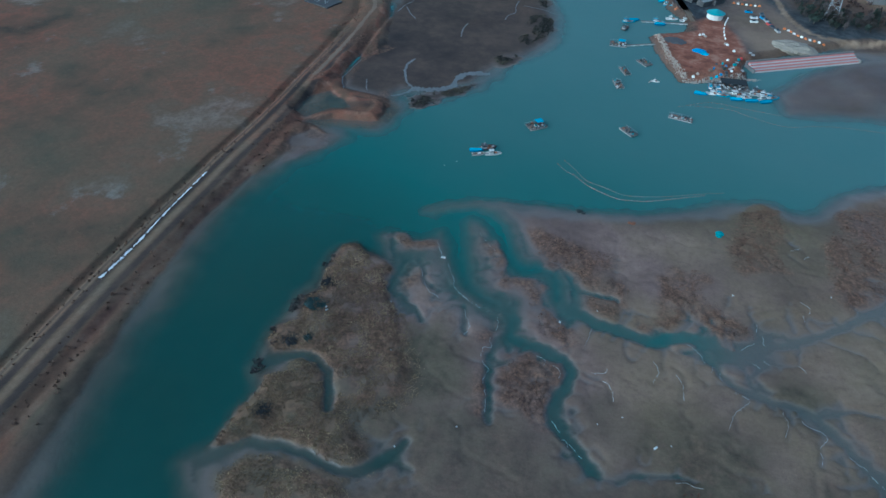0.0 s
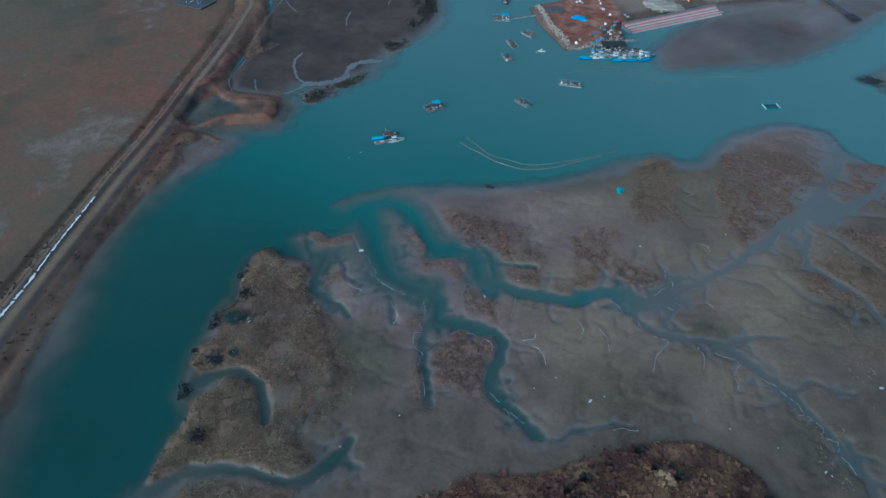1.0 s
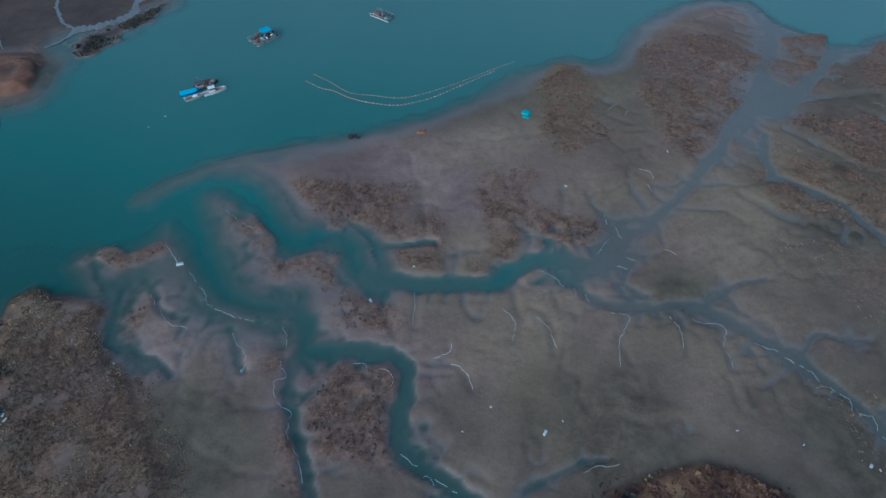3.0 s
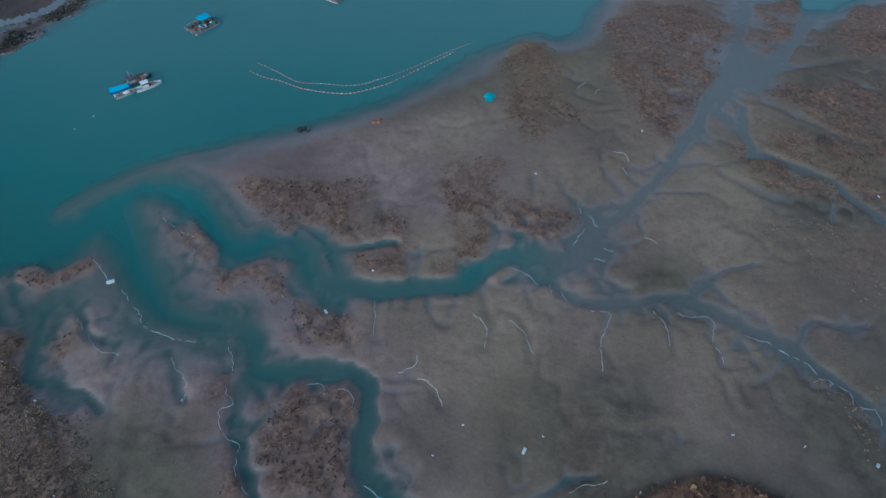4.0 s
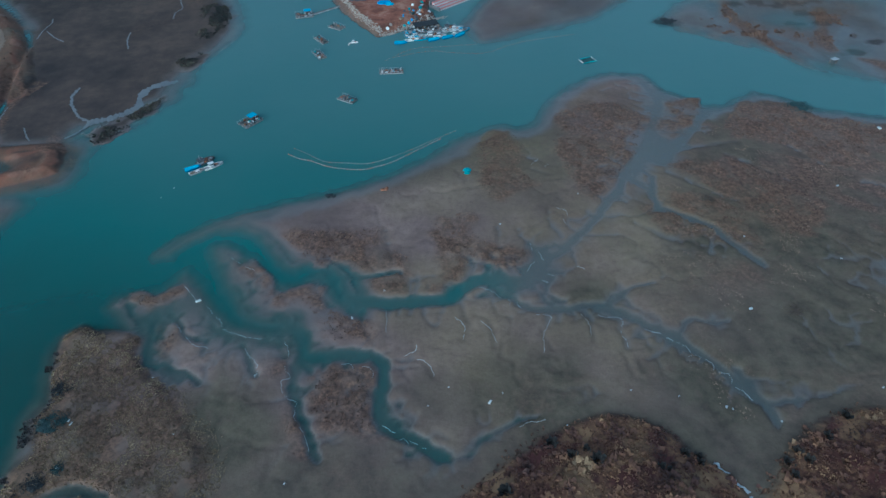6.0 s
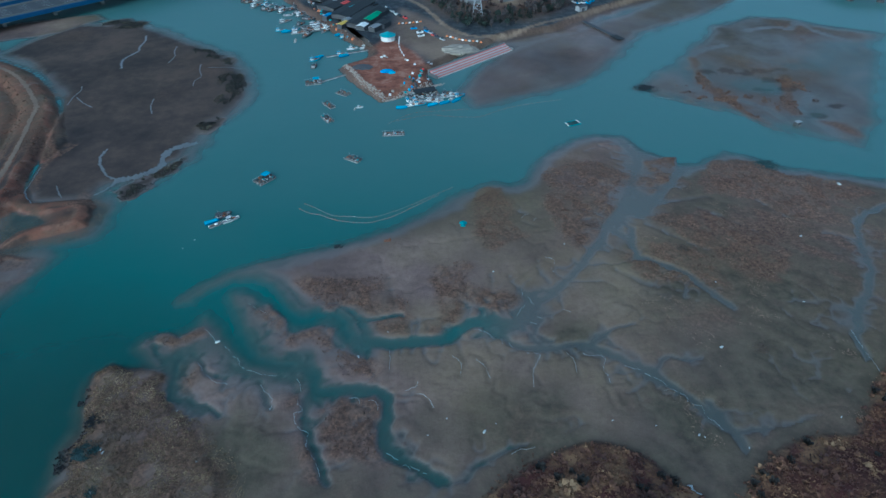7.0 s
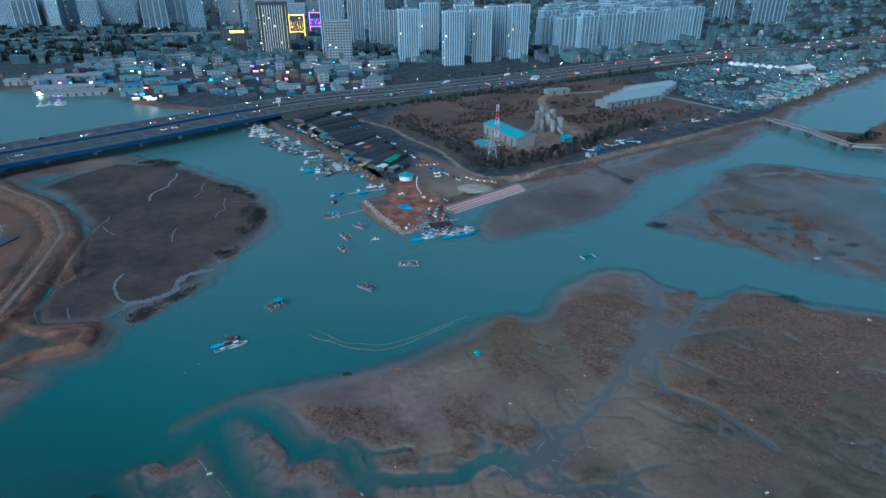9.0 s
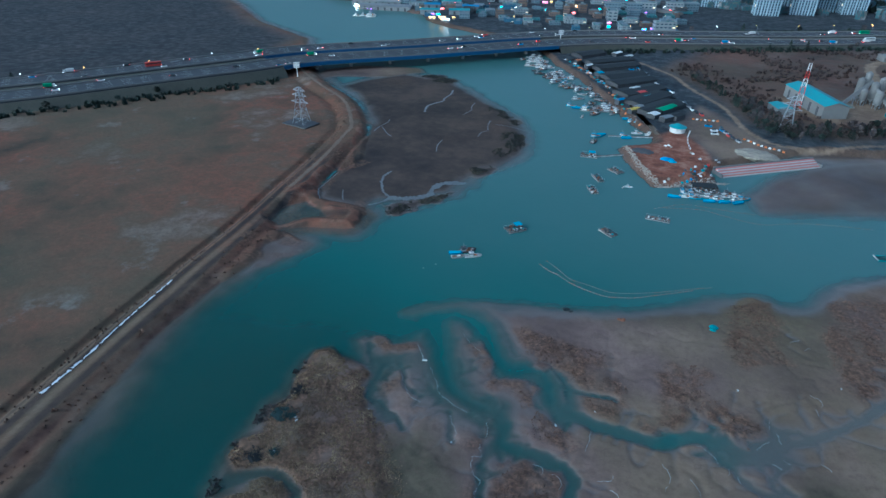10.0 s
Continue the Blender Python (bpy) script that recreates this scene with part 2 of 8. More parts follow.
PORT = [(-160.3,546.9),(-123.9,487.1),(-95.3,455.9),(-72.8,417.7),(-53.7,388.3),(-34.7,361.4),(-32.9,351),(-46.8,335.4),(-36.4,313.7),(-22.5,292.9),(-11.3,300.7),(1.7,310.3),(-1,331),(43,374),(52,379),(81.5,393.5),(104.9,411.7),(131.7,438.5),(182.9,468.9),(245.3,511.3),(292.1,544.3),(343.2,609.3),(565.1,807.7),(1300,1300),(5200,2600),(5633.3,5893.3),(-5633.3,5893.3),(-2166.7,1404),(-866.7,918.7),(-658.7,728),(-502.7,690.7),(-460.2,707.2),(-384.8,673.4),(-339.7,656.1),(-307.7,620.5),(-277.3,606.7),(-225.3,582.4)]
ISLET = [(305.1,511.3),(313.7,482.7),(312,463.7),(322.4,454.1),(364,468),(485.3,554.7),(554.7,606.7),(520,641.3),(416,554.7),(346.7,498.3)]
BACK = [(-102.3,6.9),(-52,17.3),(52,19.1),(260,29.5),(372.7,86.7),(450.7,260),(606.7,364),(2253.3,606.7),(2253.3,-780),(-346.7,-780),(-138.7,-34.7)]

MARSH_RUNS = [[(-180,394),(-175,367),(-179,356),(-175,341)],[(-146,248),(-144,235),(-138,226),(-132,221),(-134,214),(-137,211)],[(-132,221),(-123,225),(-117,232),(-116,247),(-107,253)],[(-154,374),(-150,358),(-151,348)],[(-131,345),(-126,328),(-127,315)],[(-126,340),(-106,339)],[(-187,317),(-186,305),(-185,295)],[(-184,303),(-171,291)],[(-143,300),(-138,283)],[(-169,234),(-167,221),(-166,214),(-159,205)],[(-155,218),(-149,209)]]
REED_BEDS = [[(-116,328),(-111,333),(-104,331),(-98,317),(-100,305),(-102,296),(-105,291),(-110,296),(-109,306)],[(-123,353),(-117,355),(-111,348),(-115,344)],[(-143,371),(-129,369),(-121,358),(-124,352),(-136,360)],[(-113,271),(-109,276),(-103,279),(-103,270),(-107,264)],[(-106,241),(-110,238),(-116,229),(-122,222),(-127,215),(-130,208),(-127,204),(-122,209),(-115,219),(-109,230),(-106,236)],[(-219,417),(-210,425),(-186,419),(-188,409),(-205,407)]]
RUSSET = [[(149,310),(152,295),(154,286),(158,272),(162,255),(168,248)],[(119,294),(131,287),(144,278)],[(197,316),(191,300),(184,282),(181,272)],[(190,263),(196,257),(201,249)],[(156,343),(151,321),(147,309)]]
FAR_RUNS = [[(199,293),(186,274),(187,264),(190,248)],[(160,287),(169,279),(173,264)],[(206,387),(226,394),(234,389),(247,402),(286,433)],[(247,402),(249,384),(261,367)],[(157,348),(165,355),(182,363)]]
FAR_BLOTS = [(200,325),(188,323),(188,311),(178,300),(206,279),(190,300),(168,325),(157,324),(190,269),(176,321)]
SPIT = [(-81.8,148.1),(-77.7,153.9),(-70.1,159.1),(-60.5,163.4),(-50.3,166.6),(-40,169)]
LEVEE_FOOT_B = [(-175.2,203.9),(-171.1,213.3),(-174.9,225.2),(-175.6,235.2),(-166.7,241.2),(-176.3,256.4),(-185.1,276.5),(-194.0,297.4)]
SNOW_LINE = [(-151.2,65.8),(-152.5,75.1),(-154.7,86.2),(-158.2,99.5),(-161.0,113.0),(-163.2,123.3)]
SILT_BAR = [(-146.5,141.3),(-147.8,149.5),(-152.1,162.1),(-152.1,168.7),(-143.5,171.5),(-141.0,169.8),(-143.8,151.6)]
CREEK_TONGUE_N = [(-29.1,136.9),(-21.3,136.6),(-14.5,137.3),(-9.4,138.5)]
CREEK_EAST_END = [(75.6,102.2),(77.9,93.9),(79.7,87.8),(81.2,84.9),(85.6,86.4),(90.5,89.7)]
CREEK_LOBE = [(-71.6,124.0),(-69.0,120.8),(-66.0,116.6),(-60.7,114.6),(-56.0,116.7),(-51.5,115.6),(-47.1,109.7),(-44.5,104.6)]
CREEK_FORK = [(108.2,226.0),(100.6,211.2),(89.2,199.3),(81.3,188.9)]
CREEK_INLET_C = [(-44.5,59.6),(-40.9,59.8),(-37.1,59.7)]
CREEK_POOL = [(78.9,92.4),(86.2,93.6),(93.1,93.1),(98.2,95.1)]
TUFT_A2 = [(-15.0,146.6),(-10.3,147.2),(-7.1,141.1),(-7.7,136.9),(-13.4,137.9)]
TUFT_E2 = [(118.3,225.6),(139.5,229.6),(150.4,215.5),(171.6,210.4),(180.3,200.1),(157.6,192.3),(143.9,182.4),(137.0,186.3),(128.8,197.9),(110.8,204.2)]
TUFT_E3 = [(81.1,188.2),(103.9,191.1),(119.1,179.7),(126.7,163.0),(117.8,148.5),(107.6,151.6),(97.7,167.1)]
TUFT_E4 = [(66.7,164.9),(81.1,172.8),(95.7,167.1),(99.8,146.2),(89.3,148.8),(73.3,152.7)]
TUFT_J2 = [(-2.0,133.9),(7.2,133.2),(6.0,130.4),(-0.9,130.5)]
TUFT_K2 = [(-36.5,95.2),(-33.8,94.9),(-30.9,87.6),(-29.0,82.5),(-31.5,82.5),(-35.2,91.4)]
RUNNELS_A = [[(-13.5,126.4),(-12.7,121.3),(-13.0,115.8)],[(-5.3,126.2),(-6.1,123.3)],[(3.5,127.6),(3.0,123.2),(1.2,119.0)],[(7.9,126.8),(8.7,120.9),(9.8,116.7),(7.6,112.7)],[(10.9,120.9),(14.5,119.2),(15.8,115.3),(15.8,111.5)],[(-13.4,107.9),(-8.1,108.4),(-5.1,110.0),(-4.8,112.1)],[(-8.1,107.5),(-4.0,107.7),(-1.4,104.9),(-0.2,102.2)],[(30.9,122.3),(31.0,118.5),(28.9,114.4),(30.0,109.7)],[(40.3,123.3),(41.1,118.3),(40.7,111.9)],[(43.9,122.5),(46.4,120.3),(50.1,119.4),(49.1,114.7),(49.7,109.4)],[(29.8,135.6),(32.9,142.0),(32.5,146.3)],[(25.1,134.1),(29.0,138.8),(30.8,143.7)],[(17.2,134.2),(19.3,139.0),(16.9,145.7)],[(10.4,134.3),(11.0,140.8),(7.3,147.6)],[(33.8,123.4),(33.1,118.4)],[(-13.8,100.5),(-8.9,100.1)],[(-13.4,96.3),(-7.8,96.0)]]
RUNNELS_B = [[(-10.9,89.6),(-10.3,91.2)],[(-7.6,87.0),(-6.5,89.5)],[(-2.0,84.6),(-0.6,87.8),(1.7,86.5)],[(-28.6,109.1),(-27.7,105.6)],[(-21.3,109.5),(-20.4,104.2)],[(-16.3,109.2),(-12.3,110.4)],[(-45.4,118.8),(-44.3,116.3)],[(-40.3,119.4),(-40.5,121.8)],[(8.0,129.0),(11.2,126.7),(13.5,129.7)],[(30.4,122.7),(23.9,121.8)],[(-34.1,108.2),(-31.1,104.4)],[(-35.1,100.8),(-32.4,100.3)],[(-33.9,96.1),(-30.1,96.0)],[(-30.8,91.5),(-26.7,92.0)],[(-29.1,88.2),(-25.4,88.6)],[(-24.0,127.3),(-23.4,123.6)],[(-20.7,127.2),(-19.9,123.6)]]
RUNNELS_C = [[(-9.1,127.3),(-9.6,123.4)],[(-1.4,129.9),(-1.4,133.0)],[(-12.8,137.1),(-11.3,142.8),(-13.0,149.7),(-13.6,156.9)],[(-15.7,137.2),(-19.2,143.0)],[(25.1,134.1),(22.1,141.4),(19.6,150.9),(19.8,157.2)],[(9.3,133.1),(10.8,142.4),(11.0,151.0),(10.0,156.4)],[(39.0,152.3),(35.6,163.5)],[(37.0,190.9),(31.4,195.7)],[(40.2,184.1),(34.5,186.4)],[(43.1,180.8),(37.8,180.9)],[(58.6,114.0),(57.1,111.3)],[(68.3,106.1),(65.8,102.9)],[(71.9,101.5),(69.6,98.9)],[(63.8,110.2),(62.5,107.3)],[(19.7,89.9),(20.3,91.9)]]
FOAM_A = [[(-70.8,134.5),(-67.7,131.0),(-65.7,129.2)],[(-62.8,127.1),(-60.0,123.8),(-58.0,122.1),(-55.6,118.5),(-51.6,116.9),(-48.2,115.6),(-45.4,115.3)],[(-69.6,121.4),(-68.0,119.4),(-67.1,118.0)],[(-65.7,116.6),(-63.6,114.6),(-61.8,113.3),(-58.6,112.9)],[(-49.3,112.1),(-47.3,109.7),(-45.2,107.7),(-44.6,104.6),(-44.9,103.4)],[(-39.4,114.2),(-38.2,112.2),(-37.3,109.5)],[(-38.1,106.4),(-37.1,104.5),(-35.9,103.0),(-37.8,102.5),(-37.9,100.8),(-37.0,98.5),(-35.5,97.0),(-33.5,96.3),(-33.5,93.2),(-33.1,91.6),(-31.1,88.8),(-29.8,86.1),(-29.1,84.5),(-28.2,82.8)],[(-23.8,106.8),(-21.2,106.5),(-20.6,104.7)],[(-18.4,105.9),(-16.6,105.1),(-15.4,103.9),(-15.5,102.2)],[(-4.8,107.6),(-3.0,107.1),(-1.5,105.2),(-0.4,102.4)],[(-8.1,108.4),(-6.6,109.3),(-5.1,110.3),(-4.9,111.9)],[(5.3,120.7),(7.1,118.9),(8.0,116.5),(7.2,113.3)],[(12.2,119.2),(14.4,116.7),(15.3,114.6),(15.8,112.1)],[(12.5,131.5),(15.3,130.9),(16.7,129.6),(18.4,127.5)]]
FOAM_B = [[(20.8,127.4),(20.7,124.8)],[(22.6,125.8),(23.8,123.6)],[(-13.4,124.2),(-12.9,119.9),(-13.1,116.3)],[(27.4,121.3),(31.3,120.9),(30.1,117.8),(28.5,114.4),(27.6,108.5)],[(39.3,121.0),(40.6,119.0),(41.0,116.2),(40.7,113.5)],[(43.9,120.6),(46.1,119.6),(49.3,120.0),(50.0,118.2),(48.7,114.1),(49.4,112.7),(49.7,109.9)],[(55.3,115.7),(57.2,114.6),(59.3,114.2)],[(60.4,112.9),(61.7,111.6)],[(62.5,111.2),(64.3,109.8),(65.0,107.9)],[(63.9,106.6),(66.0,106.9),(68.1,105.6),(69.7,104.0),(68.9,102.1)],[(70.0,101.6),(72.3,101.2),(72.5,98.6)],[(72.6,97.3),(74.1,96.2),(75.4,93.5)],[(29.3,149.3),(29.6,146.1)],[(31.5,145.4),(32.4,142.0)]]
FOAM_C = [[(30.1,142.1),(26.6,137.2)],[(-60.2,145.7),(-56.7,142.8),(-52.1,140.2)],[(19.0,88.0),(21.5,89.1),(25.3,89.6)],[(-8.5,85.8),(-7.1,85.8),(-6.4,84.5)],[(-13.3,90.2),(-11.9,88.8),(-9.7,87.4)],[(-6.4,85.5),(-4.3,84.2),(-2.5,83.4)],[(39.8,165.0),(42.2,163.8),(42.8,161.5)],[(41.0,159.6),(41.7,157.3)],[(34.7,188.7),(37.5,191.9)],[(38.8,186.4),(40.4,188.6)],[(41.7,139.2),(43.8,137.6)],[(30.5,134.0),(32.4,133.0)],[(32.8,136.3),(34.6,135.8)]]
STREAKS_A = [[(81.9,183.1),(90.1,175.2),(99.3,168.3)],[(105.0,194.1),(112.9,185.6),(120.5,176.9)],[(130.0,197.9),(137.1,185.5)],[(64.5,157.7),(72.5,149.9)],[(146.0,176.1),(153.9,171.4)],[(84.3,195.6),(98.8,199.0),(112.2,201.7)]]
FOAM_R = [(128.5,127.4),(128.0,121.5),(127.7,114.9),(127.4,110.5)]
FOAM_W = [(60.7,78.3),(63.5,74.2),(65.7,70.5),(65.5,65.7)]
# ---- small tools ----
def obj(name, bm, material, parent=None, label=""):
    me = bpy.data.meshes.new(name)
    bm.to_mesh(me)
    bm.free()
    for m in (material if isinstance(material, (list, tuple)) else [material]):
        me.materials.append(m)
    ob = new(name, me)
    if parent:
        ob.parent = parent
    if label:
        ob["label"] = label
    return ob


def part(name, bm, material, parent, label=""):
    """One mesh object under a thing or under a part."""
    return obj(name, bm, material, parent, label)


def thing(name, label, category, m=None, group="", kind=""):
    """An empty at the base of a thing, which its parts hang from."""
    ob = new(name)
    ob.empty_display_size = 0.5
    if m is not None:
        ob.matrix_basis = m
    return tagged(ob, label, category, group, kind)


def box(bm, cx, cy, z0, sx, sy, sz, turn=0.0, bevel=0.0, taper=1.0, mi=0):
    """A box on z0; taper shrinks its top."""
    c, s = math.cos(turn), math.sin(turn)
    vs = []
    for z, k in ((z0, 1.0), (z0 + sz, taper)):
        for x, y in ((-1, -1), (1, -1), (1, 1), (-1, 1)):
            px, py = x * sx / 2 * k, y * sy / 2 * k
            vs.append(bm.verts.new((cx + px * c - py * s, cy + px * s + py * c, z)))
    fs = [bm.faces.new([vs[i] for i in q]) for q in ((3, 2, 1, 0), (4, 5, 6, 7), (0, 1, 5, 4), (1, 2, 6, 5), (2, 3, 7, 6), (3, 0, 4, 7))]
    for f in fs:
        f.material_index = mi
    if bevel:
        es = list({e for f in fs for e in f.edges})
        bmesh.ops.bevel(bm, geom=es, offset=bevel, segments=1, affect="EDGES")
    return fs


def beam(bm, a, b, w, mi=0):
    """A square bar from a to b."""
    a, b = Vector(a), Vector(b)
    d = (b - a)
    n = d.normalized()
    u = n.orthogonal().normalized() * w / 2
    v = n.cross(u)
    vs = [bm.verts.new(p + q) for p in (a, b) for q in (u + v, u - v, -u - v, v - u)]
    for q in ((0, 1, 2, 3), (7, 6, 5, 4), (0, 4, 5, 1), (1, 5, 6, 2), (2, 6, 7, 3), (3, 7, 4, 0)):
        bm.faces.new([vs[i] for i in q]).material_index = mi


def drum(bm, cx, cy, z0, r0, r1, h, n=10, mi=0):
    """A round or tapered column."""
    lo = [bm.verts.new((cx + r0 * math.cos(6.2832 * i / n), cy + r0 * math.sin(6.2832 * i / n), z0)) for i in range(n)]
    hi = [bm.verts.new((cx + r1 * math.cos(6.2832 * i / n), cy + r1 * math.sin(6.2832 * i / n), z0 + h)) for i in range(n)]
    for i in range(n):
        bm.faces.new((lo[i], lo[(i + 1) % n], hi[(i + 1) % n], hi[i])).material_index = mi
    bm.faces.new(hi).material_index = mi
    bm.faces.new(lo[::-1]).material_index = mi


def lump(bm, c, r, rng, squash=0.7, rough=0.25, sub=1, mi=0):
    """An uneven rounded heap or stone."""
    made = bmesh.ops.create_icosphere(bm, subdivisions=sub, radius=1.0)["verts"]
    for v in made:
        k = 1 + rng.uniform(-rough, rough)
        v.co = Vector((c[0] + v.co.x * r[0] * k, c[1] + v.co.y * r[1] * k, c[2] + v.co.z * r[2] * k * squash))
    for f in {f for v in made for f in v.link_faces}:
        f.material_index = mi


def smooth_line(pts, step=2.0):
    """A Catmull-Rom line through the points, with even steps."""
    p = np.array(pts, float)
    p = np.vstack([2 * p[0] - p[1], p, 2 * p[-1] - p[-2]])
    out = []
    for i in range(1, len(p) - 2):
        n = max(2, int(np.linalg.norm(p[i + 1] - p[i]) / step))
        for k in range(n):
            t = k / n
            out.append(0.5 * (2 * p[i] + (p[i + 1] - p[i - 1]) * t + (2 * p[i - 1] - 5 * p[i] + 4 * p[i + 1] - p[i + 2]) * t ** 2
                              + (3 * p[i] - p[i - 1] - 3 * p[i + 1] + p[i + 2]) * t ** 3))
    out.append(p[-2])
    return np.array(out)


# ---- materials ----
def nodes_of(name):
    m = bpy.data.materials.new(name)
    m.use_nodes = True
    return m, m.node_tree.nodes, m.node_tree.links, m.node_tree.nodes["Principled BSDF"]


def noise_node(nt, scale, detail=4.0, rough=0.6):
    n, l = nt
    t = n.new("ShaderNodeTexNoise")
    t.inputs["Scale"].default_value, t.inputs["Detail"].default_value, t.inputs["Roughness"].default_value = scale, detail, rough
    g = n.new("ShaderNodeNewGeometry")
    l.new(g.outputs["Position"], t.inputs["Vector"])
    return t.outputs["Fac"]


def ramp(nt, fac, stops):
    n, l = nt
    r = n.new("ShaderNodeValToRGB")
    while len(r.color_ramp.elements) < len(stops):
        r.color_ramp.elements.new(0.5)
    for el, (p, c) in zip(r.color_ramp.elements, stops):
        el.position, el.color = p, (*c, 1)
    l.new(fac, r.inputs[0])
    return r.outputs[0]


def mix(nt, fac, a, b):
    n, l = nt
    m = n.new("ShaderNodeMix")
    m.data_type = "RGBA"
    for k, v in ((0, fac), (6, a), (7, b)):
        if hasattr(v, "links"):
            l.new(v, m.inputs[k])
        else:
            m.inputs[k].default_value = v if k == 0 else (*v, 1)
    return m.outputs[2]


def calc(nt, op, a, b=0.0, clamp=False):
    n, l = nt
    m = n.new("ShaderNodeMath")
    m.operation, m.use_clamp = op, clamp
    for k, v in ((0, a), (1, b)):
        if hasattr(v, "links"):
            l.new(v, m.inputs[k])
        else:
            m.inputs[k].default_value = v
    return m.outputs[0]


def attr(nt, name):
    a = nt[0].new("ShaderNodeAttribute")
    a.attribute_name = name
    return a.outputs["Fac"]


def bump(nt, h, strength, dist, bsdf):
    n, l = nt
    b = n.new("ShaderNodeBump")
    b.inputs["Strength"].default_value, b.inputs["Distance"].default_value = strength, dist
    l.new(h, b.inputs["Height"])
    l.new(b.outputs[0], bsdf.inputs["Normal"])


def plain(name, c, rough=0.6, metal=0.0, vary=0.25, scale=1.5, each=0.12, glow=0.0):
    """A surface with stains at two scales, and a little difference from piece to piece."""
    m, n, l, p = nodes_of(name)
    nt = (n, l)
    big = noise_node(nt, scale * 0.25, 3)
    fine = noise_node(nt, scale * 3, 4)
    info = n.new("ShaderNodeObjectInfo").outputs["Random"]
    k = calc(nt, "ADD", calc(nt, "MULTIPLY", big, vary * 1.4), calc(nt, "MULTIPLY", fine, vary * 1.0))
    k = calc(nt, "ADD", k, calc(nt, "MULTIPLY", info, each * 2))
    k = calc(nt, "ADD", k, 1 - vary * 1.2 - each)
    v = n.new("ShaderNodeVectorMath")
    v.operation = "SCALE"
    v.inputs[0].default_value = c
    l.new(k, v.inputs["Scale"])
    l.new(v.outputs[0], p.inputs["Base Color"])
    p.inputs["Roughness"].default_value, p.inputs["Metallic"].default_value = rough, metal
    if glow:
        p.inputs["Emission Color"].default_value, p.inputs["Emission Strength"].default_value = (*c, 1), glow
    return m


def lamp_mat(name, c, power):
    m, n, l, p = nodes_of(name)
    p.inputs["Base Color"].default_value = (*[min(1, q) for q in c], 1)
    p.inputs["Emission Color"].default_value, p.inputs["Emission Strength"].default_value = (*c, 1), power
    return m


def ground_material():
    m, n, l, p = nodes_of("ground_soil")
    nt = (n, l)
    n1, n2, n3, n4 = noise_node(nt, 0.022, 5), noise_node(nt, 0.16, 5, 0.65), noise_node(nt, 0.9, 5, 0.7), noise_node(nt, 0.007, 4)
    mud = ramp(nt, n1, [(0.36, (0.092, 0.066, 0.060)), (0.5, (0.172, 0.120, 0.104)), (0.64, (0.262, 0.186, 0.155))])
    mud = mix(nt, calc(nt, "MULTIPLY", ramp(nt, n2, [(0.45, (0, 0, 0)), (0.60, (1, 1, 1))]), 0.5), mud, (0.135, 0.098, 0.078))
    mud = mix(nt, calc(nt, "MULTIPLY", ramp(nt, n4, [(0.45, (0, 0, 0)), (0.62, (1, 1, 1))]), 0.7), mud, (0.205, 0.160, 0.082))
    mud = mix(nt, attr(nt, "olive"), mud, ramp(nt, n2, [(0.38, (0.055, 0.047, 0.033)), (0.62, (0.112, 0.094, 0.064))]))
    fleck = calc(nt, "MULTIPLY", ramp(nt, noise_node(nt, 0.42, 6, 0.75), [(0.50, (0, 0, 0)), (0.66, (1, 1, 1))]), 0.45)
    mud = mix(nt, fleck, mud, (0.120, 0.082, 0.066))
    veg = ramp(nt, n3, [(0.36, (0.044, 0.028, 0.022)), (0.5, (0.122, 0.070, 0.048)), (0.64, (0.205, 0.125, 0.082))])
    veg = mix(nt, calc(nt, "MULTIPLY", ramp(nt, n4, [(0.45, (0, 0, 0)), (0.6, (1, 1, 1))]), 0.4), veg, (0.125, 0.084, 0.050))
    grass = ramp(nt, n1, [(0.36, (0.056, 0.043, 0.031)), (0.44, (0.128, 0.068, 0.044)), (0.51, (0.200, 0.086, 0.054)), (0.58, (0.140, 0.088, 0.060)), (0.66, (0.235, 0.176, 0.145))])
    grass = mix(nt, calc(nt, "MULTIPLY", ramp(nt, n2, [(0.45, (0, 0, 0)), (0.62, (1, 1, 1))]), 0.45), grass, (0.115, 0.072, 0.046))
    green = ramp(nt, n4, [(0.40, (0, 0, 0)), (0.6, (1, 1, 1))])
    grass = mix(nt, calc(nt, "MULTIPLY", green, 0.65), grass, (0.112, 0.098, 0.064))
    stalk = ramp(nt, noise_node(nt, 0.5, 6, 0.78), [(0.44, (0, 0, 0)), (0.60, (1, 1, 1))])
    grass = mix(nt, calc(nt, "MULTIPLY", stalk, 0.4), grass, (0.085, 0.060, 0.042))
    tip = ramp(nt, noise_node(nt, 0.33, 6, 0.8), [(0.58, (0, 0, 0)), (0.68, (1, 1, 1))])
    grass = mix(nt, calc(nt, "MULTIPLY", tip, 0.4), grass, (0.21, 0.135, 0.085))
    pale = calc(nt, "MULTIPLY", ramp(nt, noise_node(nt, 0.045, 6, 0.7), [(0.60, (0, 0, 0)), (0.72, (1, 1, 1))]), 0.4)
    grass = mix(nt, pale, grass, (0.30, 0.29, 0.27))
    dark = ramp(nt, calc(nt, "ADD", calc(nt, "MULTIPLY", n1, 0.65), calc(nt, "MULTIPLY", n2, 0.35)), [(0.38, (0.032, 0.027, 0.026)), (0.50, (0.057, 0.043, 0.037)), (0.62, (0.090, 0.064, 0.051))])
    earth = ramp(nt, n2, [(0.36, (0.14, 0.054, 0.036)), (0.52, (0.235, 0.098, 0.062)), (0.66, (0.32, 0.175, 0.122))])
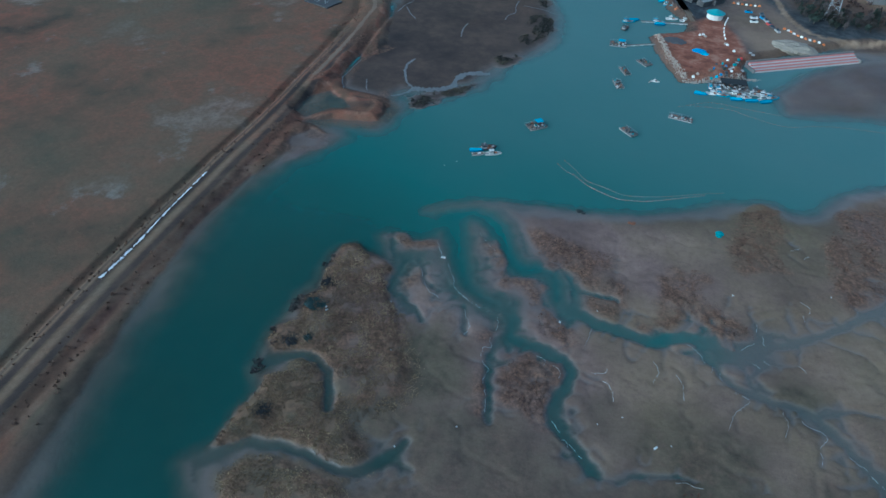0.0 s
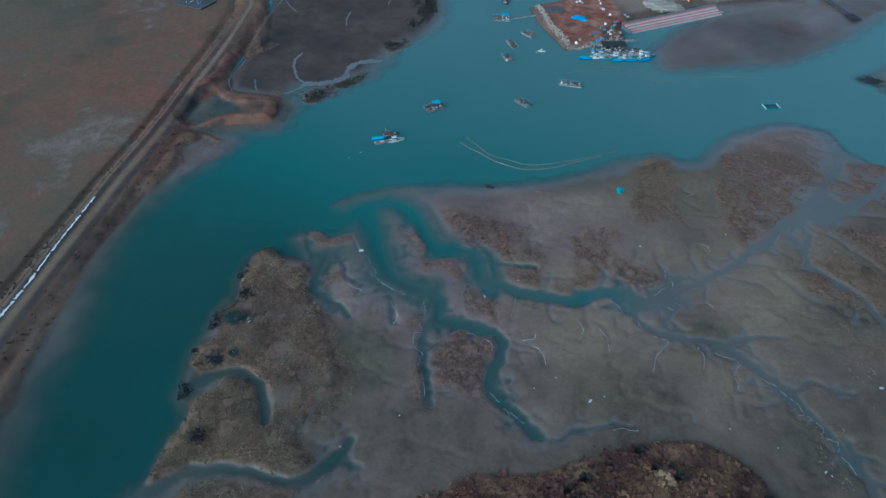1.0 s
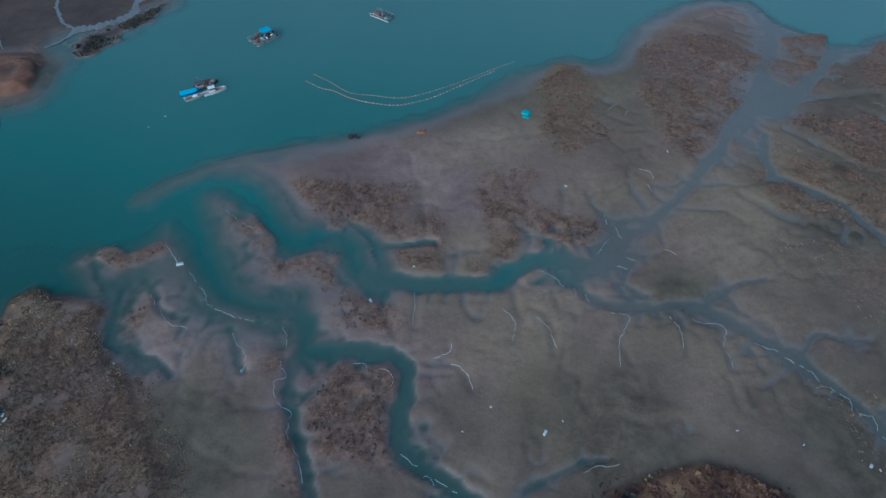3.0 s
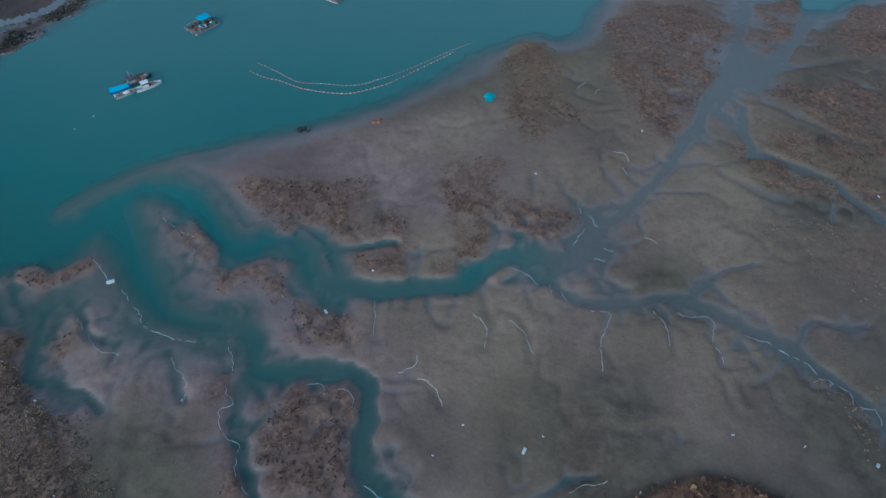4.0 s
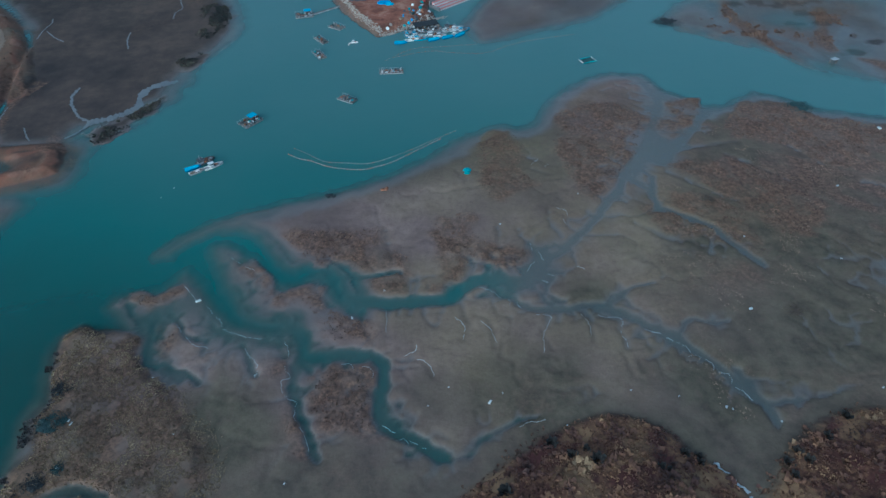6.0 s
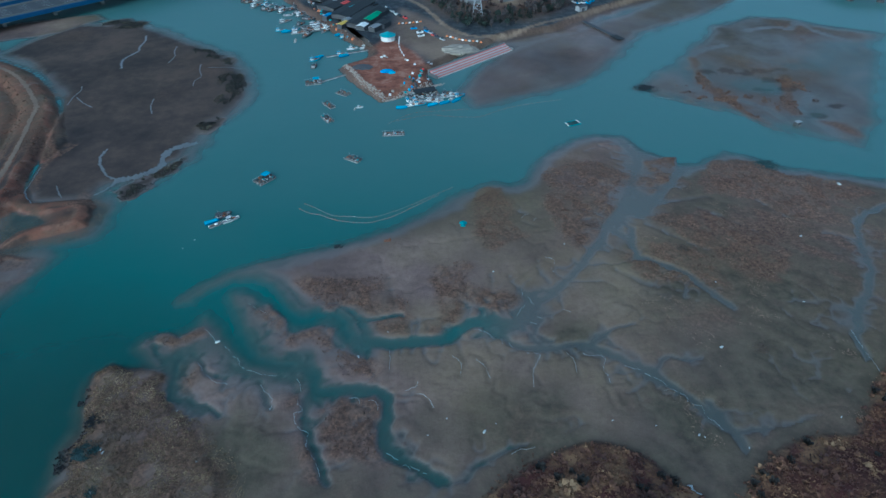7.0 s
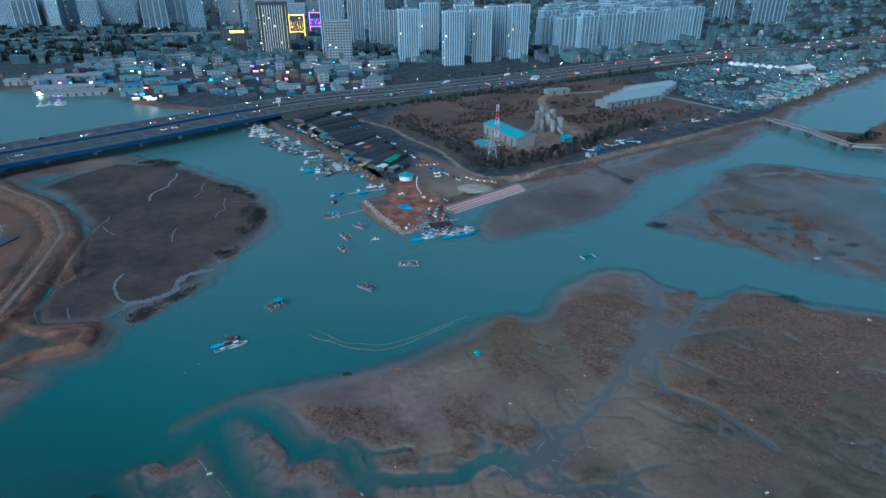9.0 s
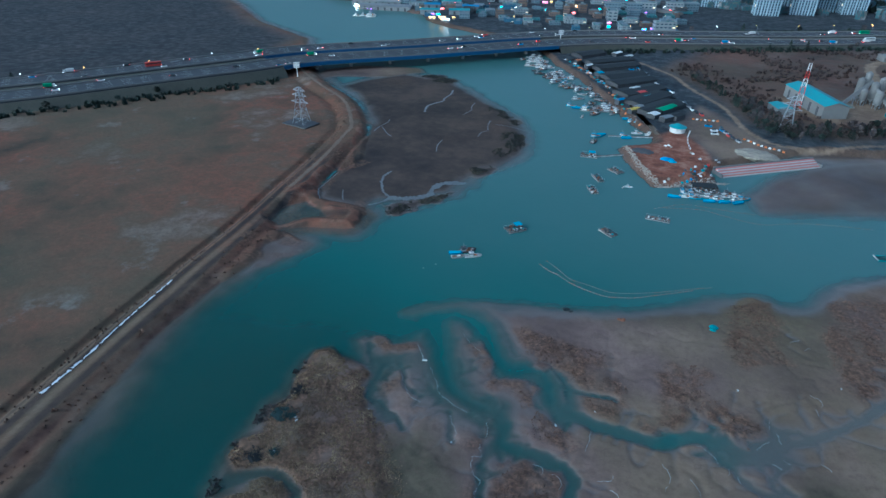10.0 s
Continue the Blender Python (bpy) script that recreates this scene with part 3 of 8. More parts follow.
    silt = ramp(nt, n2, [(0.3, (0.110, 0.100, 0.098)), (0.7, (0.190, 0.170, 0.162))])
    path = ramp(nt, n2, [(0.3, (0.17, 0.115, 0.075)), (0.7, (0.33, 0.24, 0.165))])
    # the blue of the distance haze is put into the town ground colour
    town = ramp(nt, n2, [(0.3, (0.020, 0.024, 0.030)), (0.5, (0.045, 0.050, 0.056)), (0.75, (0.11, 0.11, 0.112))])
    hill = ramp(nt, n3, [(0.36, (0.034, 0.018, 0.014)), (0.5, (0.092, 0.044, 0.028)), (0.66, (0.19, 0.105, 0.055))])
    hill = mix(nt, ramp(nt, n2, [(0.42, (0, 0, 0)), (0.62, (1, 1, 1))]), hill, (0.075, 0.030, 0.026))
    tan = ramp(nt, noise_node(nt, 0.075, 5, 0.65), [(0.47, (0, 0, 0)), (0.60, (1, 1, 1))])
    hill = mix(nt, calc(nt, "MULTIPLY", tan, 0.75), hill, (0.255, 0.155, 0.080))
    col = mud
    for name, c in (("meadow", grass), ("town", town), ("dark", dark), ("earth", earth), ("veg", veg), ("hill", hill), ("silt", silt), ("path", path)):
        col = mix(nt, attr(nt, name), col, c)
    wet = attr(nt, "wet")
    grain = calc(nt, "ADD", 0.62, calc(nt, "MULTIPLY", calc(nt, "ADD", n3, noise_node(nt, 2.6, 4, 0.7)), 0.38))
    sc = n.new("ShaderNodeVectorMath")
    sc.operation = "SCALE"
    l.new(col, sc.inputs[0])
    l.new(grain, sc.inputs["Scale"])
    damp = mix(nt, calc(nt, "MULTIPLY", wet, 0.6), sc.outputs[0], (0.100, 0.086, 0.080))
    l.new(damp, p.inputs["Base Color"])
    rough = calc(nt, "SUBTRACT", calc(nt, "ADD", 0.80, calc(nt, "MULTIPLY", n3, 0.15)), calc(nt, "MULTIPLY", wet, 0.50))
    l.new(rough, p.inputs["Roughness"])
    l.new(calc(nt, "ADD", 0.14, calc(nt, "MULTIPLY", wet, 0.4)), p.inputs["Specular IOR Level"])
    bump(nt, calc(nt, "ADD", calc(nt, "MULTIPLY", n3, 0.6), n2), 0.35, 0.5, p)
    return m


def water_material():
    m, n, l, p = nodes_of("silty_water")
    nt = (n, l)
    deep = attr(nt, "depth")
    # paler northward: silt plus the grazing sky reflection, both put into the colour
    silt = calc(nt, "ADD", attr(nt, "silt_sheen"), calc(nt, "MULTIPLY", calc(nt, "SUBTRACT", noise_node(nt, 0.012, 4), 0.5), 0.35), True)
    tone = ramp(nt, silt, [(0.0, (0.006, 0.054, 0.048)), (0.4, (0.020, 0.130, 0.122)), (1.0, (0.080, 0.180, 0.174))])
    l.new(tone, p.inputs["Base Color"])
    p.inputs["Roughness"].default_value = 0.28
    p.inputs["IOR"].default_value = 1.33
    p.inputs["Specular IOR Level"].default_value = 0.3
    murk = calc(nt, "SUBTRACT", 1.0, calc(nt, "POWER", 2.718, calc(nt, "MULTIPLY", deep, -1.7)), True)
    l.new(murk, p.inputs["Alpha"])
    bump(nt, calc(nt, "ADD", noise_node(nt, 0.9, 3), calc(nt, "MULTIPLY", noise_node(nt, 0.12, 3), 2.0)), 0.12, 0.3, p)
    return m


GROUND, WATER = ground_material(), water_material()

# ---- terrain: one sheet from under the drone to the horizon ----
def lattice(ix, iy, seed):
    h = (ix * 374761393 + iy * 668265263 + seed * 974634777) & 0xFFFFFFFF
    h = ((h ^ (h >> 13)) * 1274126177) & 0xFFFFFFFF
    return ((h ^ (h >> 16)) & 0xFFFF) / 65535.0


def vnoise(x, y, seed=0):
    fx, fy = np.floor(x), np.floor(y)
    ix, iy = fx.astype(np.int64), fy.astype(np.int64)
    u, v = x - fx, y - fy
    u, v = u * u * (3 - 2 * u), v * v * (3 - 2 * v)
    a, b = lattice(ix, iy, seed), lattice(ix + 1, iy, seed)
    c, d = lattice(ix, iy + 1, seed), lattice(ix + 1, iy + 1, seed)
    return (a + (b - a) * u) * (1 - v) + (c + (d - c) * u) * v


def fbm(x, y, size, seed=0, octaves=4):
    s, k, tot = 0.0, 1.0, 0.0
    for o in range(octaves):
        s = s + k * (vnoise(x / size * 2 ** o + 17.3 * o, y / size * 2 ** o - 9.1 * o, seed + o) - 0.5)
        tot += k
        k *= 0.5
    return 2 * s / tot


def step_(a, b, x):
    t = np.clip((x - a) / (b - a), 0, 1)
    return t * t * (3 - 2 * t)


def to_line(px, py, line, closed=False):
    """Distance to a line, and whether a point is inside when it is closed."""
    d2, inside = np.full(px.shape, 1e12), np.zeros(px.shape, bool)
    n = len(line)
    for i in range(n if closed else n - 1):
        (ax, ay), (bx, by) = line[i], line[(i + 1) % n]
        ex, ey = bx - ax, by - ay
        t = np.clip(((px - ax) * ex + (py - ay) * ey) / (ex * ex + ey * ey + 1e-9), 0, 1)
        d2 = np.minimum(d2, (px - ax - t * ex) ** 2 + (py - ay - t * ey) ** 2)
        if closed and ay != by:
            inside ^= ((ay > py) != (by > py)) & (px < (bx - ax) * (py - ay) / (by - ay) + ax)
    return np.sqrt(d2), inside


class Field:
    """Points at which the shape of the ground is worked out."""

    def __init__(self, x, y):
        self.x, self.y = x, y
        self.jx = x + 2.2 * fbm(x, y, 9, 1) + 5 * fbm(x, y, 40, 2, 2)
        self.jy = y + 2.2 * fbm(x, y, 9, 5) + 5 * fbm(x, y, 40, 6, 2)
        self.kx = x + 1.1 * fbm(x, y, 4, 11) + 1.2 * fbm(x, y, 13, 13, 2)
        self.ky = y + 1.1 * fbm(x, y, 4, 12) + 1.2 * fbm(x, y, 13, 14, 2)

    def near(self, line, reach, fine):
        p = np.array(line, float)
        (x0, y0), (x1, y1) = p.min(0) - reach - 8, p.max(0) + reach + 8
        idx = np.nonzero((self.x > x0) & (self.x < x1) & (self.y > y0) & (self.y < y1))[0]
        if fine is None:
            return idx, self.x[idx], self.y[idx]
        return idx, (self.kx if fine else self.jx)[idx], (self.ky if fine else self.jy)[idx]

    def area(self, line, reach=12.0, fine=False):
        """Signed distance, positive inside; -1e3 far away."""
        out = np.full(self.x.shape, -1e3)
        idx, px, py = self.near(line, reach, fine)
        d, inside = to_line(px, py, line, True)
        out[idx] = np.where(inside, d, -d)
        return out

    def line(self, line, reach=12.0, fine=True):
        out = np.full(self.x.shape, 1e3)
        idx, px, py = self.near(line, reach, fine)
        out[idx] = to_line(px, py, line)[0]
        return out


rng = random.Random(4)
# line, half width of the water, depth
CREEKS = [(CREEK_MAIN, 1.8, 0.42), (CREEK_SOUTH, 1.2, 0.26), (CREEK_BAY, 2.2, 0.40), (CREEK_EAST, 1.1, 0.10), (CREEK_TONGUE, 0.5, 0.22), (CREEK_LOBE, 0.5, 0.22),
          (CREEK_ISLE, 0.9, 0.28), (CREEK_NORTH, 1.3, 0.13), (CREEK_WIND, 0.9, 0.12), (CREEK_FORK, 1.8, 0.22), (CREEK_RIGHT, 1.1, 0.12), (CREEK_TONGUE_N, 0.6, 0.3),
          (CREEK_HILL, 0.3, 0.14), (CREEK_NICK, 0.35, 0.09), (CREEK_SIDE, 0.35, 0.09), (CREEK_INLET_A, 1.4, 0.34), (CREEK_INLET_B, 1.4, 0.28), (CREEK_INLET_C, 0.4, 0.25),
          (CREEK_EAST_END, 1.4, 0.12), (CREEK_POOL, 0.4, 0.08)]
RILLS = []
for line, w, _ in CREEKS[:10]:
    pts = smooth_line(line, 1.0)
    for i in range(3, len(pts) - 3, 3):
        if rng.random() < 0.55:
            t = pts[i + 1] - pts[i - 1]
            t = t / (np.linalg.norm(t) + 1e-6)
            side = rng.choice((-1, 1))
            nrm = np.array((-t[1], t[0])) * side
            go = nrm + t * rng.uniform(-0.7, 0.7)
            a = pts[i] + nrm * w * 0.6
            ln = rng.uniform(2.0, 4.5) if rng.random() < 0.6 else rng.uniform(5, 11) * (1.6 if line is CREEK_NORTH else 1)
            mid = a + go * ln * 0.5 + t * rng.uniform(-1, 1)
            RILLS.append(([tuple(a), tuple(mid), tuple(a + go * ln + t * rng.uniform(-2, 2))], rng.uniform(0.18, 0.5)))
for (p0, p1, p2), w in list(RILLS):
    if math.dist(p0, p2) > 3.5:
        for _ in range(2):
            k, s = rng.uniform(0.3, 0.95), rng.choice((-1, 1))
            dx, dy = p2[0] - p0[0], p2[1] - p0[1]
            a = (p0[0] + dx * k, p0[1] + dy * k)
            ln = rng.uniform(0.25, 0.6)
            b = (a[0] + (dx * 0.5 - s * dy) * ln, a[1] + (dy * 0.5 + s * dx) * ln)
            RILLS.append(([a, ((a[0] + b[0]) / 2 + rng.uniform(-0.5, 0.5), (a[1] + b[1]) / 2), b], w * 0.6))
for line in RUNNELS_A + RUNNELS_B + RUNNELS_C:
    RILLS.append((line, rng.uniform(0.4, 0.6)))
TUFTS = [TUFT_A, TUFT_A2, TUFT_B, TUFT_C, TUFT_D, TUFT_E, TUFT_E2, TUFT_E3, TUFT_E4, TUFT_F, TUFT_G, TUFT_H, TUFT_I, TUFT_J, TUFT_J2, TUFT_K, TUFT_K2]


def shape_ground(x, y):
    """Height and the share of each kind of soil at the points."""
    f = Field(x, y)
    z = -1.5 - 2.6 * step_(330, 130, y) * step_(40, -70, x)  # the bed is made deeper in the west, which darkens the near water
    flat = f.area(FLAT, 22, fine=True)
    z = np.maximum(z, -2.6 + 1.5 * step_(-15, -4, flat) + 1.0 * step_(-6, 2.5, flat) + 0.62 * step_(0, 12, flat))
    z += np.where(flat > 0, 0.16 * fbm(x, y, 24, 21) + 0.07 * fbm(x, y, 5, 25, 3), 0)
    far = f.area(FAR_FLAT, 25) + 5 * fbm(x, y, 30, 33, 3)
    z = np.maximum(z, -2.6 + 2.62 * step_(-22, 8, far) + np.where(far > -8, 0.42 * fbm(x, y, 30, 31, 5), 0))
    z = np.maximum(z, -2.6 + 2.78 * step_(-26, 8, f.area(PORT_FLAT, 34)) + 0.16 * fbm(x, y, 22, 85, 4))
    marsh = f.area(MARSH, 15, fine=True)
    z = np.maximum(z, -1.1 + 0.95 * step_(-13, 0, marsh + 3 * fbm(x, y, 14, 42, 3)))
    z = np.maximum(z, -2.6 + 3.05 * step_(-9, 6, marsh) + np.where(marsh > 0, 0.15 * fbm(x, y, 20, 41), 0))
    z = np.maximum(z, -2.6 + 2.9 * step_(-6, 6, f.area(MARSH_EDGE, 12)))
    ds = f.line(smooth_line(SPIT, 3), 20)
    z = np.maximum(z, -2.6 + (2.26 + 0.2 * step_(-82, -55, x)) * step_(6, 1.0, ds))
    veg = np.zeros(x.shape)
    for t in TUFTS:
        a = f.area(t, 14, fine=True)
        veg = np.maximum(veg, step_(-2.0, 2.0, a + 3.5 * fbm(x, y, 7, 51, 3)))
    z = np.where((veg > 0.3) & (flat > -6), np.maximum(z, 0.32 * veg - 0.08), z)
    veg = np.maximum(veg, 0.8 * step_(2, 10, far) * step_(-0.15, 0.3, fbm(x, y, 40, 35, 4)))
    veg = np.maximum(veg, 0.22 * step_(4, 14, flat) * step_(0.1, 0.5, fbm(x, y, 22, 37, 4)))
    isle = np.maximum(np.maximum(f.area(ISLE, 9, fine=True), f.area(ISLE_B, 9, fine=True)), f.area(ISLE_C, 9, fine=True))
    up = step_(-2.5, 3.5, isle)
    z = np.maximum(z, -2.6 + 3.3 * step_(-7, 2, isle)) + 0.35 * up * (1 + fbm(x, y, 7, 61, 3))
    veg_isle = step_(-2.5, 1, isle) * step_(-0.35, 0.25, fbm(x, y, 14, 63, 3) + 0.25 + 0.7 * (1 - up))
    z += veg * (0.10 + 0.16 * fbm(x, y, 3.0, 53, 3))
    rough = fbm(x, y, 3.2, 55, 3)
    veg = veg * (0.35 + 0.5 * step_(-0.3, 0.3, rough))
    veg = np.maximum(veg, veg_isle * step_(-0.6, 0.2, rough) * 0.8)
    east = step_(50, 90, x + 0.4 * (y - 150)) * step_(3, 12, flat)
    veg = np.clip(veg, 0, 1)
    vein = 1 - 2.2 * np.abs(fbm(x, y, 13, 57, 4))
    streak = fbm(x * 0.84 - y * 0.54, (x * 0.54 + y * 0.84) * 3.2, 30, 59, 4)
    for line, w, deep in CREEKS:
        d = f.line(line, w + 22)
        reach = 13 if line is CREEK_NORTH else 8
        z -= (1 - step_(w, w + reach, d)) * ((0.20 if line is CREEK_NORTH else 0.06) + 0.22 * np.clip(vein, 0, 1)) * (flat > 2) * (z > -0.5)
        k = 1 - step_(w * 0.45, w + 0.9, d)
        z = np.where(d < 50, z - k * (np.maximum(z, -deep) + deep), z)
        if line is not CREEK_INLET_A and line is not CREEK_INLET_B:
            veg *= 1 - (1 - step_(w, w + 0.9, d)) * 0.9
    for line in STREAKS_A:
        d = f.line(smooth_line(line, 2), 6)
        z -= 0.3 * (1 - step_(0.5, 2.0, d)) * (z > -0.05)
    z -= east * 0.20 * step_(0.12, 0.36, streak) * (z > -0.3)
    veg = np.maximum(veg, east * (0.15 + 0.55 * step_(0.0, 0.35, -streak)) * step_(-0.25, 0.3, fbm(x, y, 22, 58, 4)))
    z -= step_(6, 16, flat) * (1 - up) * 0.20 * step_(0.80, 0.98, vein) * (z > -0.2)
    for line, w in RILLS:
        d = f.line(smooth_line(line, 1.2), w + 3)
        z -= 0.24 * min(1.0, w / 0.35) * (1 - step_(w * 0.2, w + 0.9, d)) * (z > -0.3)
    z = np.where((flat > 2) & (x > 8), np.maximum(z, -0.5 + 0.4 * step_(8, 30, x)), z)  # only films of water are left in the east
    silt, w = np.zeros(x.shape), 1.6
    for line in FAR_RUNS:
        d = f.line(smooth_line(line, 3), w + 10)
        k = 1 - step_(w * 0.4, w + 1.2, d)
        z = np.where(d < 50, z - k * (np.maximum(z, -0.06) + 0.06), z)
        silt = np.maximum(silt, (1 - step_(w * 0.8, w + 1.6, d)) * 0.9)
    reed = np.zeros(x.shape)
    for poly in REED_BEDS:
        reed = np.maximum(reed, step_(-2.5, 2.5, f.area(poly, 8) + 4 * fbm(x, y, 6, 47, 4)))
    silt = np.maximum(silt, 0.5 * (1 - step_(0, 7, marsh + 4 * fbm(x, y, 16, 48, 3))) * (marsh > -12) * (x > -215) * (1 - reed))
    z = np.where(reed > 0.2, np.maximum(z + 0.25 * reed, 0.3 * reed), z)
    olive = np.zeros(x.shape)
    for ox, oy, orad in ((44, 126, 12), (23, 92, 20), (-49, 91, 15), (81, 145, 24), (130, 150, 34), (70, 95, 22)):
        olive = np.maximum(olive, step_(1.25, 0.2, np.hypot(x - ox, y - oy) / orad + 0.7 * fbm(x, y, 17, 49, 4)))
    olive = np.maximum(olive, 0.85 * step_(30, 85, x - 0.25 * (y - 90) + 14 * fbm(x, y, 30, 46, 3)))
    olive = np.maximum(olive, 0.75 * step_(100, 78, y - 0.12 * x + 10 * fbm(x, y, 26, 44, 3)))
    olive = 0.95 * np.maximum(olive, 0.6 * step_(0.1, 0.45, fbm(x, y, 48, 50, 4)))
    russet = np.zeros(x.shape)
    for line in RUSSET:
        d = f.line(smooth_line(line, 4), 14)
        russet = np.maximum(russet, step_(5.5, 1.0, d + 3.5 * fbm(x, y, 8, 52, 3)))
    for ox, oy in FAR_BLOTS:
        reed = np.maximum(reed, step_(1.2, 0.6, np.hypot((x - ox) / 7, (y - oy) / 3.0) + 0.8 * fbm(x, y, 6, 54, 3)))
    veg = np.maximum(veg, russet * 0.85)
    z += 0.25 * russet
    dark = step_(-3, 5, marsh + 3 * fbm(x, y, 20, 43))
    shoal = np.maximum(step_(-6, 4, far), step_(-10, 4, f.area(PORT_FLAT, 34)))
    blot = (0.15 + 0.4 * step_(-0.15, 0.35, fbm(x, y, 34, 45, 5))) * shoal
    dark = np.maximum(np.maximum(dark * 0.95, blot * 0.75), reed)
    dark = np.maximum(dark, 0.85 * step_(-4.0, -1.5, isle + 1.5 * fbm(x, y, 5, 62, 3)) * (1 - step_(0.5, 3.0, isle)) * step_(-80, -88, x))
    veg = np.maximum(veg, 0.22 * step_(4, 14, marsh) * step_(0.1, 0.5, fbm(x, y, 45, 56, 4)))
    # left bank with its dyke road, ditches and pond
    bank = f.area(BANK, 18, fine=True)
    z = np.maximum(z, -2.6 + 4.1 * step_(-7, 5, bank))
    z = np.maximum(z, -0.95 + 0.85 * step_(-15, -1, bank + 3 * fbm(x, y, 14, 78, 3)))
    meadow = step_(-2, 3, bank)
    path = 0.25 * step_(0, 2, bank) * (1 - step_(3, 8, bank)) * step_(-0.2, 0.3, fbm(x, y, 12, 77))
    dl = f.line(smooth_line(LEVEE, 8), 45, fine=None)
    wet_side = x > np.interp(y, [p[1] for p in LEVEE], [p[0] for p in LEVEE])
    z += 1.3 * (1 - step_(4, 8, dl)) - 1.0 * (1 - step_(0.5, 2.2, np.abs(dl - 9.5))) * (1 - wet_side * step_(240, 200, y))
    meadow = np.maximum(meadow, 1 - step_(2, 14, dl))
    near = step_(290, 230, y)
    path = np.maximum(path, (1 - step_(0.7, 1.3, dl + 0.4 * fbm(x, y, 6, 70, 2))) * 0.34 * step_(250, 215, y))
    along = fbm(y / 5.0 + x / 9.0, dl * 1.6, 4.0, 75, 4) * near
    bankside = step_(4.2, 5.2, dl) * (1 - step_(9.5, 11.5, dl + fbm(x, y, 9, 74, 3))) * wet_side * near
    earth_side = 0.3 * bankside
    path = np.maximum(path, bankside * 0.25 * step_(0.0, 0.35, along))
    path = np.maximum(path, 0.15 * (1 - step_(0.4, 0.9, np.abs(dl - 4.6))) * (1 - wet_side) * near)
    # dark bands beside the track: both flanks first, then each side on its own
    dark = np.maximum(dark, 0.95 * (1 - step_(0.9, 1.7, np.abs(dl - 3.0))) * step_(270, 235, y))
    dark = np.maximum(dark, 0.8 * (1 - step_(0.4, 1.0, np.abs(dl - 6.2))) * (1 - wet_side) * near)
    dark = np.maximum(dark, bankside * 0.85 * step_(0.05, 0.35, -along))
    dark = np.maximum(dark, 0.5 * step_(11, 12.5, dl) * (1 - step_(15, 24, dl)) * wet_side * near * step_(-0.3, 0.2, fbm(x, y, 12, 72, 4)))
    lf = np.minimum(f.line(smooth_line(LEVEE_FOOT, 5), 15), f.line(smooth_line(LEVEE_FOOT_B, 5), 15))
    z += 0.4 * (1 - step_(1, 3, lf))
    meadow = np.maximum(meadow, 1 - step_(6, 11, lf))
    edge_mix = (bank > -5) * (bank < 15) * (y > 140) * (y < 260)
    dark = np.maximum(dark, 0.65 * step_(-0.05, 0.35, fbm(x, y, 9, 95, 4)) * edge_mix)
    veg = np.maximum(veg, 0.6 * step_(-0.1, 0.3, fbm(x, y, 7, 96, 4)) * edge_mix)
    path = path * (1 - 0.85 * edge_mix * (dl > 4))
    earth_bank = (1 - step_(0.5, 2.0, lf + 1.8 * fbm(x, y, 5, 97, 4))) * (0.45 + 0.4 * step_(-0.2, 0.3, fbm(x, y, 4, 98, 3)))
    dark = dark * (1 - 0.8 * earth_bank)
    bar = f.area(SILT_BAR, 8, fine=True) + 3.5 * fbm(x, y, 8, 99, 4)
    z = np.where(bar > -3, z - step_(-3, 1, bar) * (z - 0.10), z)
    dark = np.maximum(dark, 0.5 * step_(-2, 2, bar) * step_(-0.2, 0.3, fbm(x, y, 7, 94, 4)))
    meadow = meadow * (1 - step_(-2, 1, bar))
    pond = f.area(POND, 10, fine=True)
    z = np.where(pond > -6, z - step_(-6, 0, pond) * (z + 0.16), z)
    beyond = step_(0, 30, f.area([(-2600, 2200), (-700, 100), (-520, 20), (-370, 240), (-335, 350), (-340, 400), (-374, 488), (-469, 528), (-632, 655), (-1100, 1000)], 40))
    meadow = meadow * (1 - 0.85 * beyond)
    dark = np.maximum(dark, 0.3 * beyond)
    # port and town
    port = f.area(PORT, 20)
    port_z = -2.6 + 5.4 * step_(-5, 3, port)
    shelf = step_(60, 130, x + 0.2 * y) * step_(-46, -6, f.area(PORT, 50) + 9 * fbm(x, y, 30, 87, 4))
    z = np.maximum(z, -2.6 + (2.75 + 0.25 * fbm(x, y, 18, 88, 4)) * shelf)
    z = np.maximum(z, port_z)
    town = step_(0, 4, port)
    veg = np.maximum(veg, 0.4 * step_(-9, -5, port) * (1 - step_(2.5, 4.5, port)))
    bare = 0.9 * step_(-8, -4, port) * (1 - step_(2.5, 4.5, port)) * (0.7 + 0.3 * step_(-0.2, 0.3, fbm(x, y, 16, 89, 3)))
    olive *= step_(2, -4, port)
    pad = f.area(PAD, 10, fine=True)
    earth = np.maximum(np.maximum(step_(-2, 3, pad), 0.8 * earth_bank), earth_side)
    lot = step_(-6, 6, f.area([(-26, 381), (-4, 351), (16, 322), (55, 366), (26, 374), (3, 407), (-17, 433)], 12))
    moor = step_(-15, 15, f.area([(-52, 520), (-17, 485), (17, 416), (65, 407), (147, 485), (251, 555), (217, 745), (104, 693), (-17, 641)], 20))
    earth = np.maximum(earth, moor * 0.13 * step_(-0.3, 0.2, fbm(x, y, 50, 81)))
    dark = np.maximum(dark, moor * (0.28 + 0.25 * step_(-0.2, 0.3, fbm(x, y, 45, 83, 4))))
    meadow = np.maximum(meadow, moor * 0.8)
    yard = step_(-8, 8, f.area([(60, 436), (36, 452), (28, 482), (50, 490), (66, 487), (81, 512), (98, 546), (106, 540), (118, 490), (98, 461), (70, 443)], 12, fine=True))
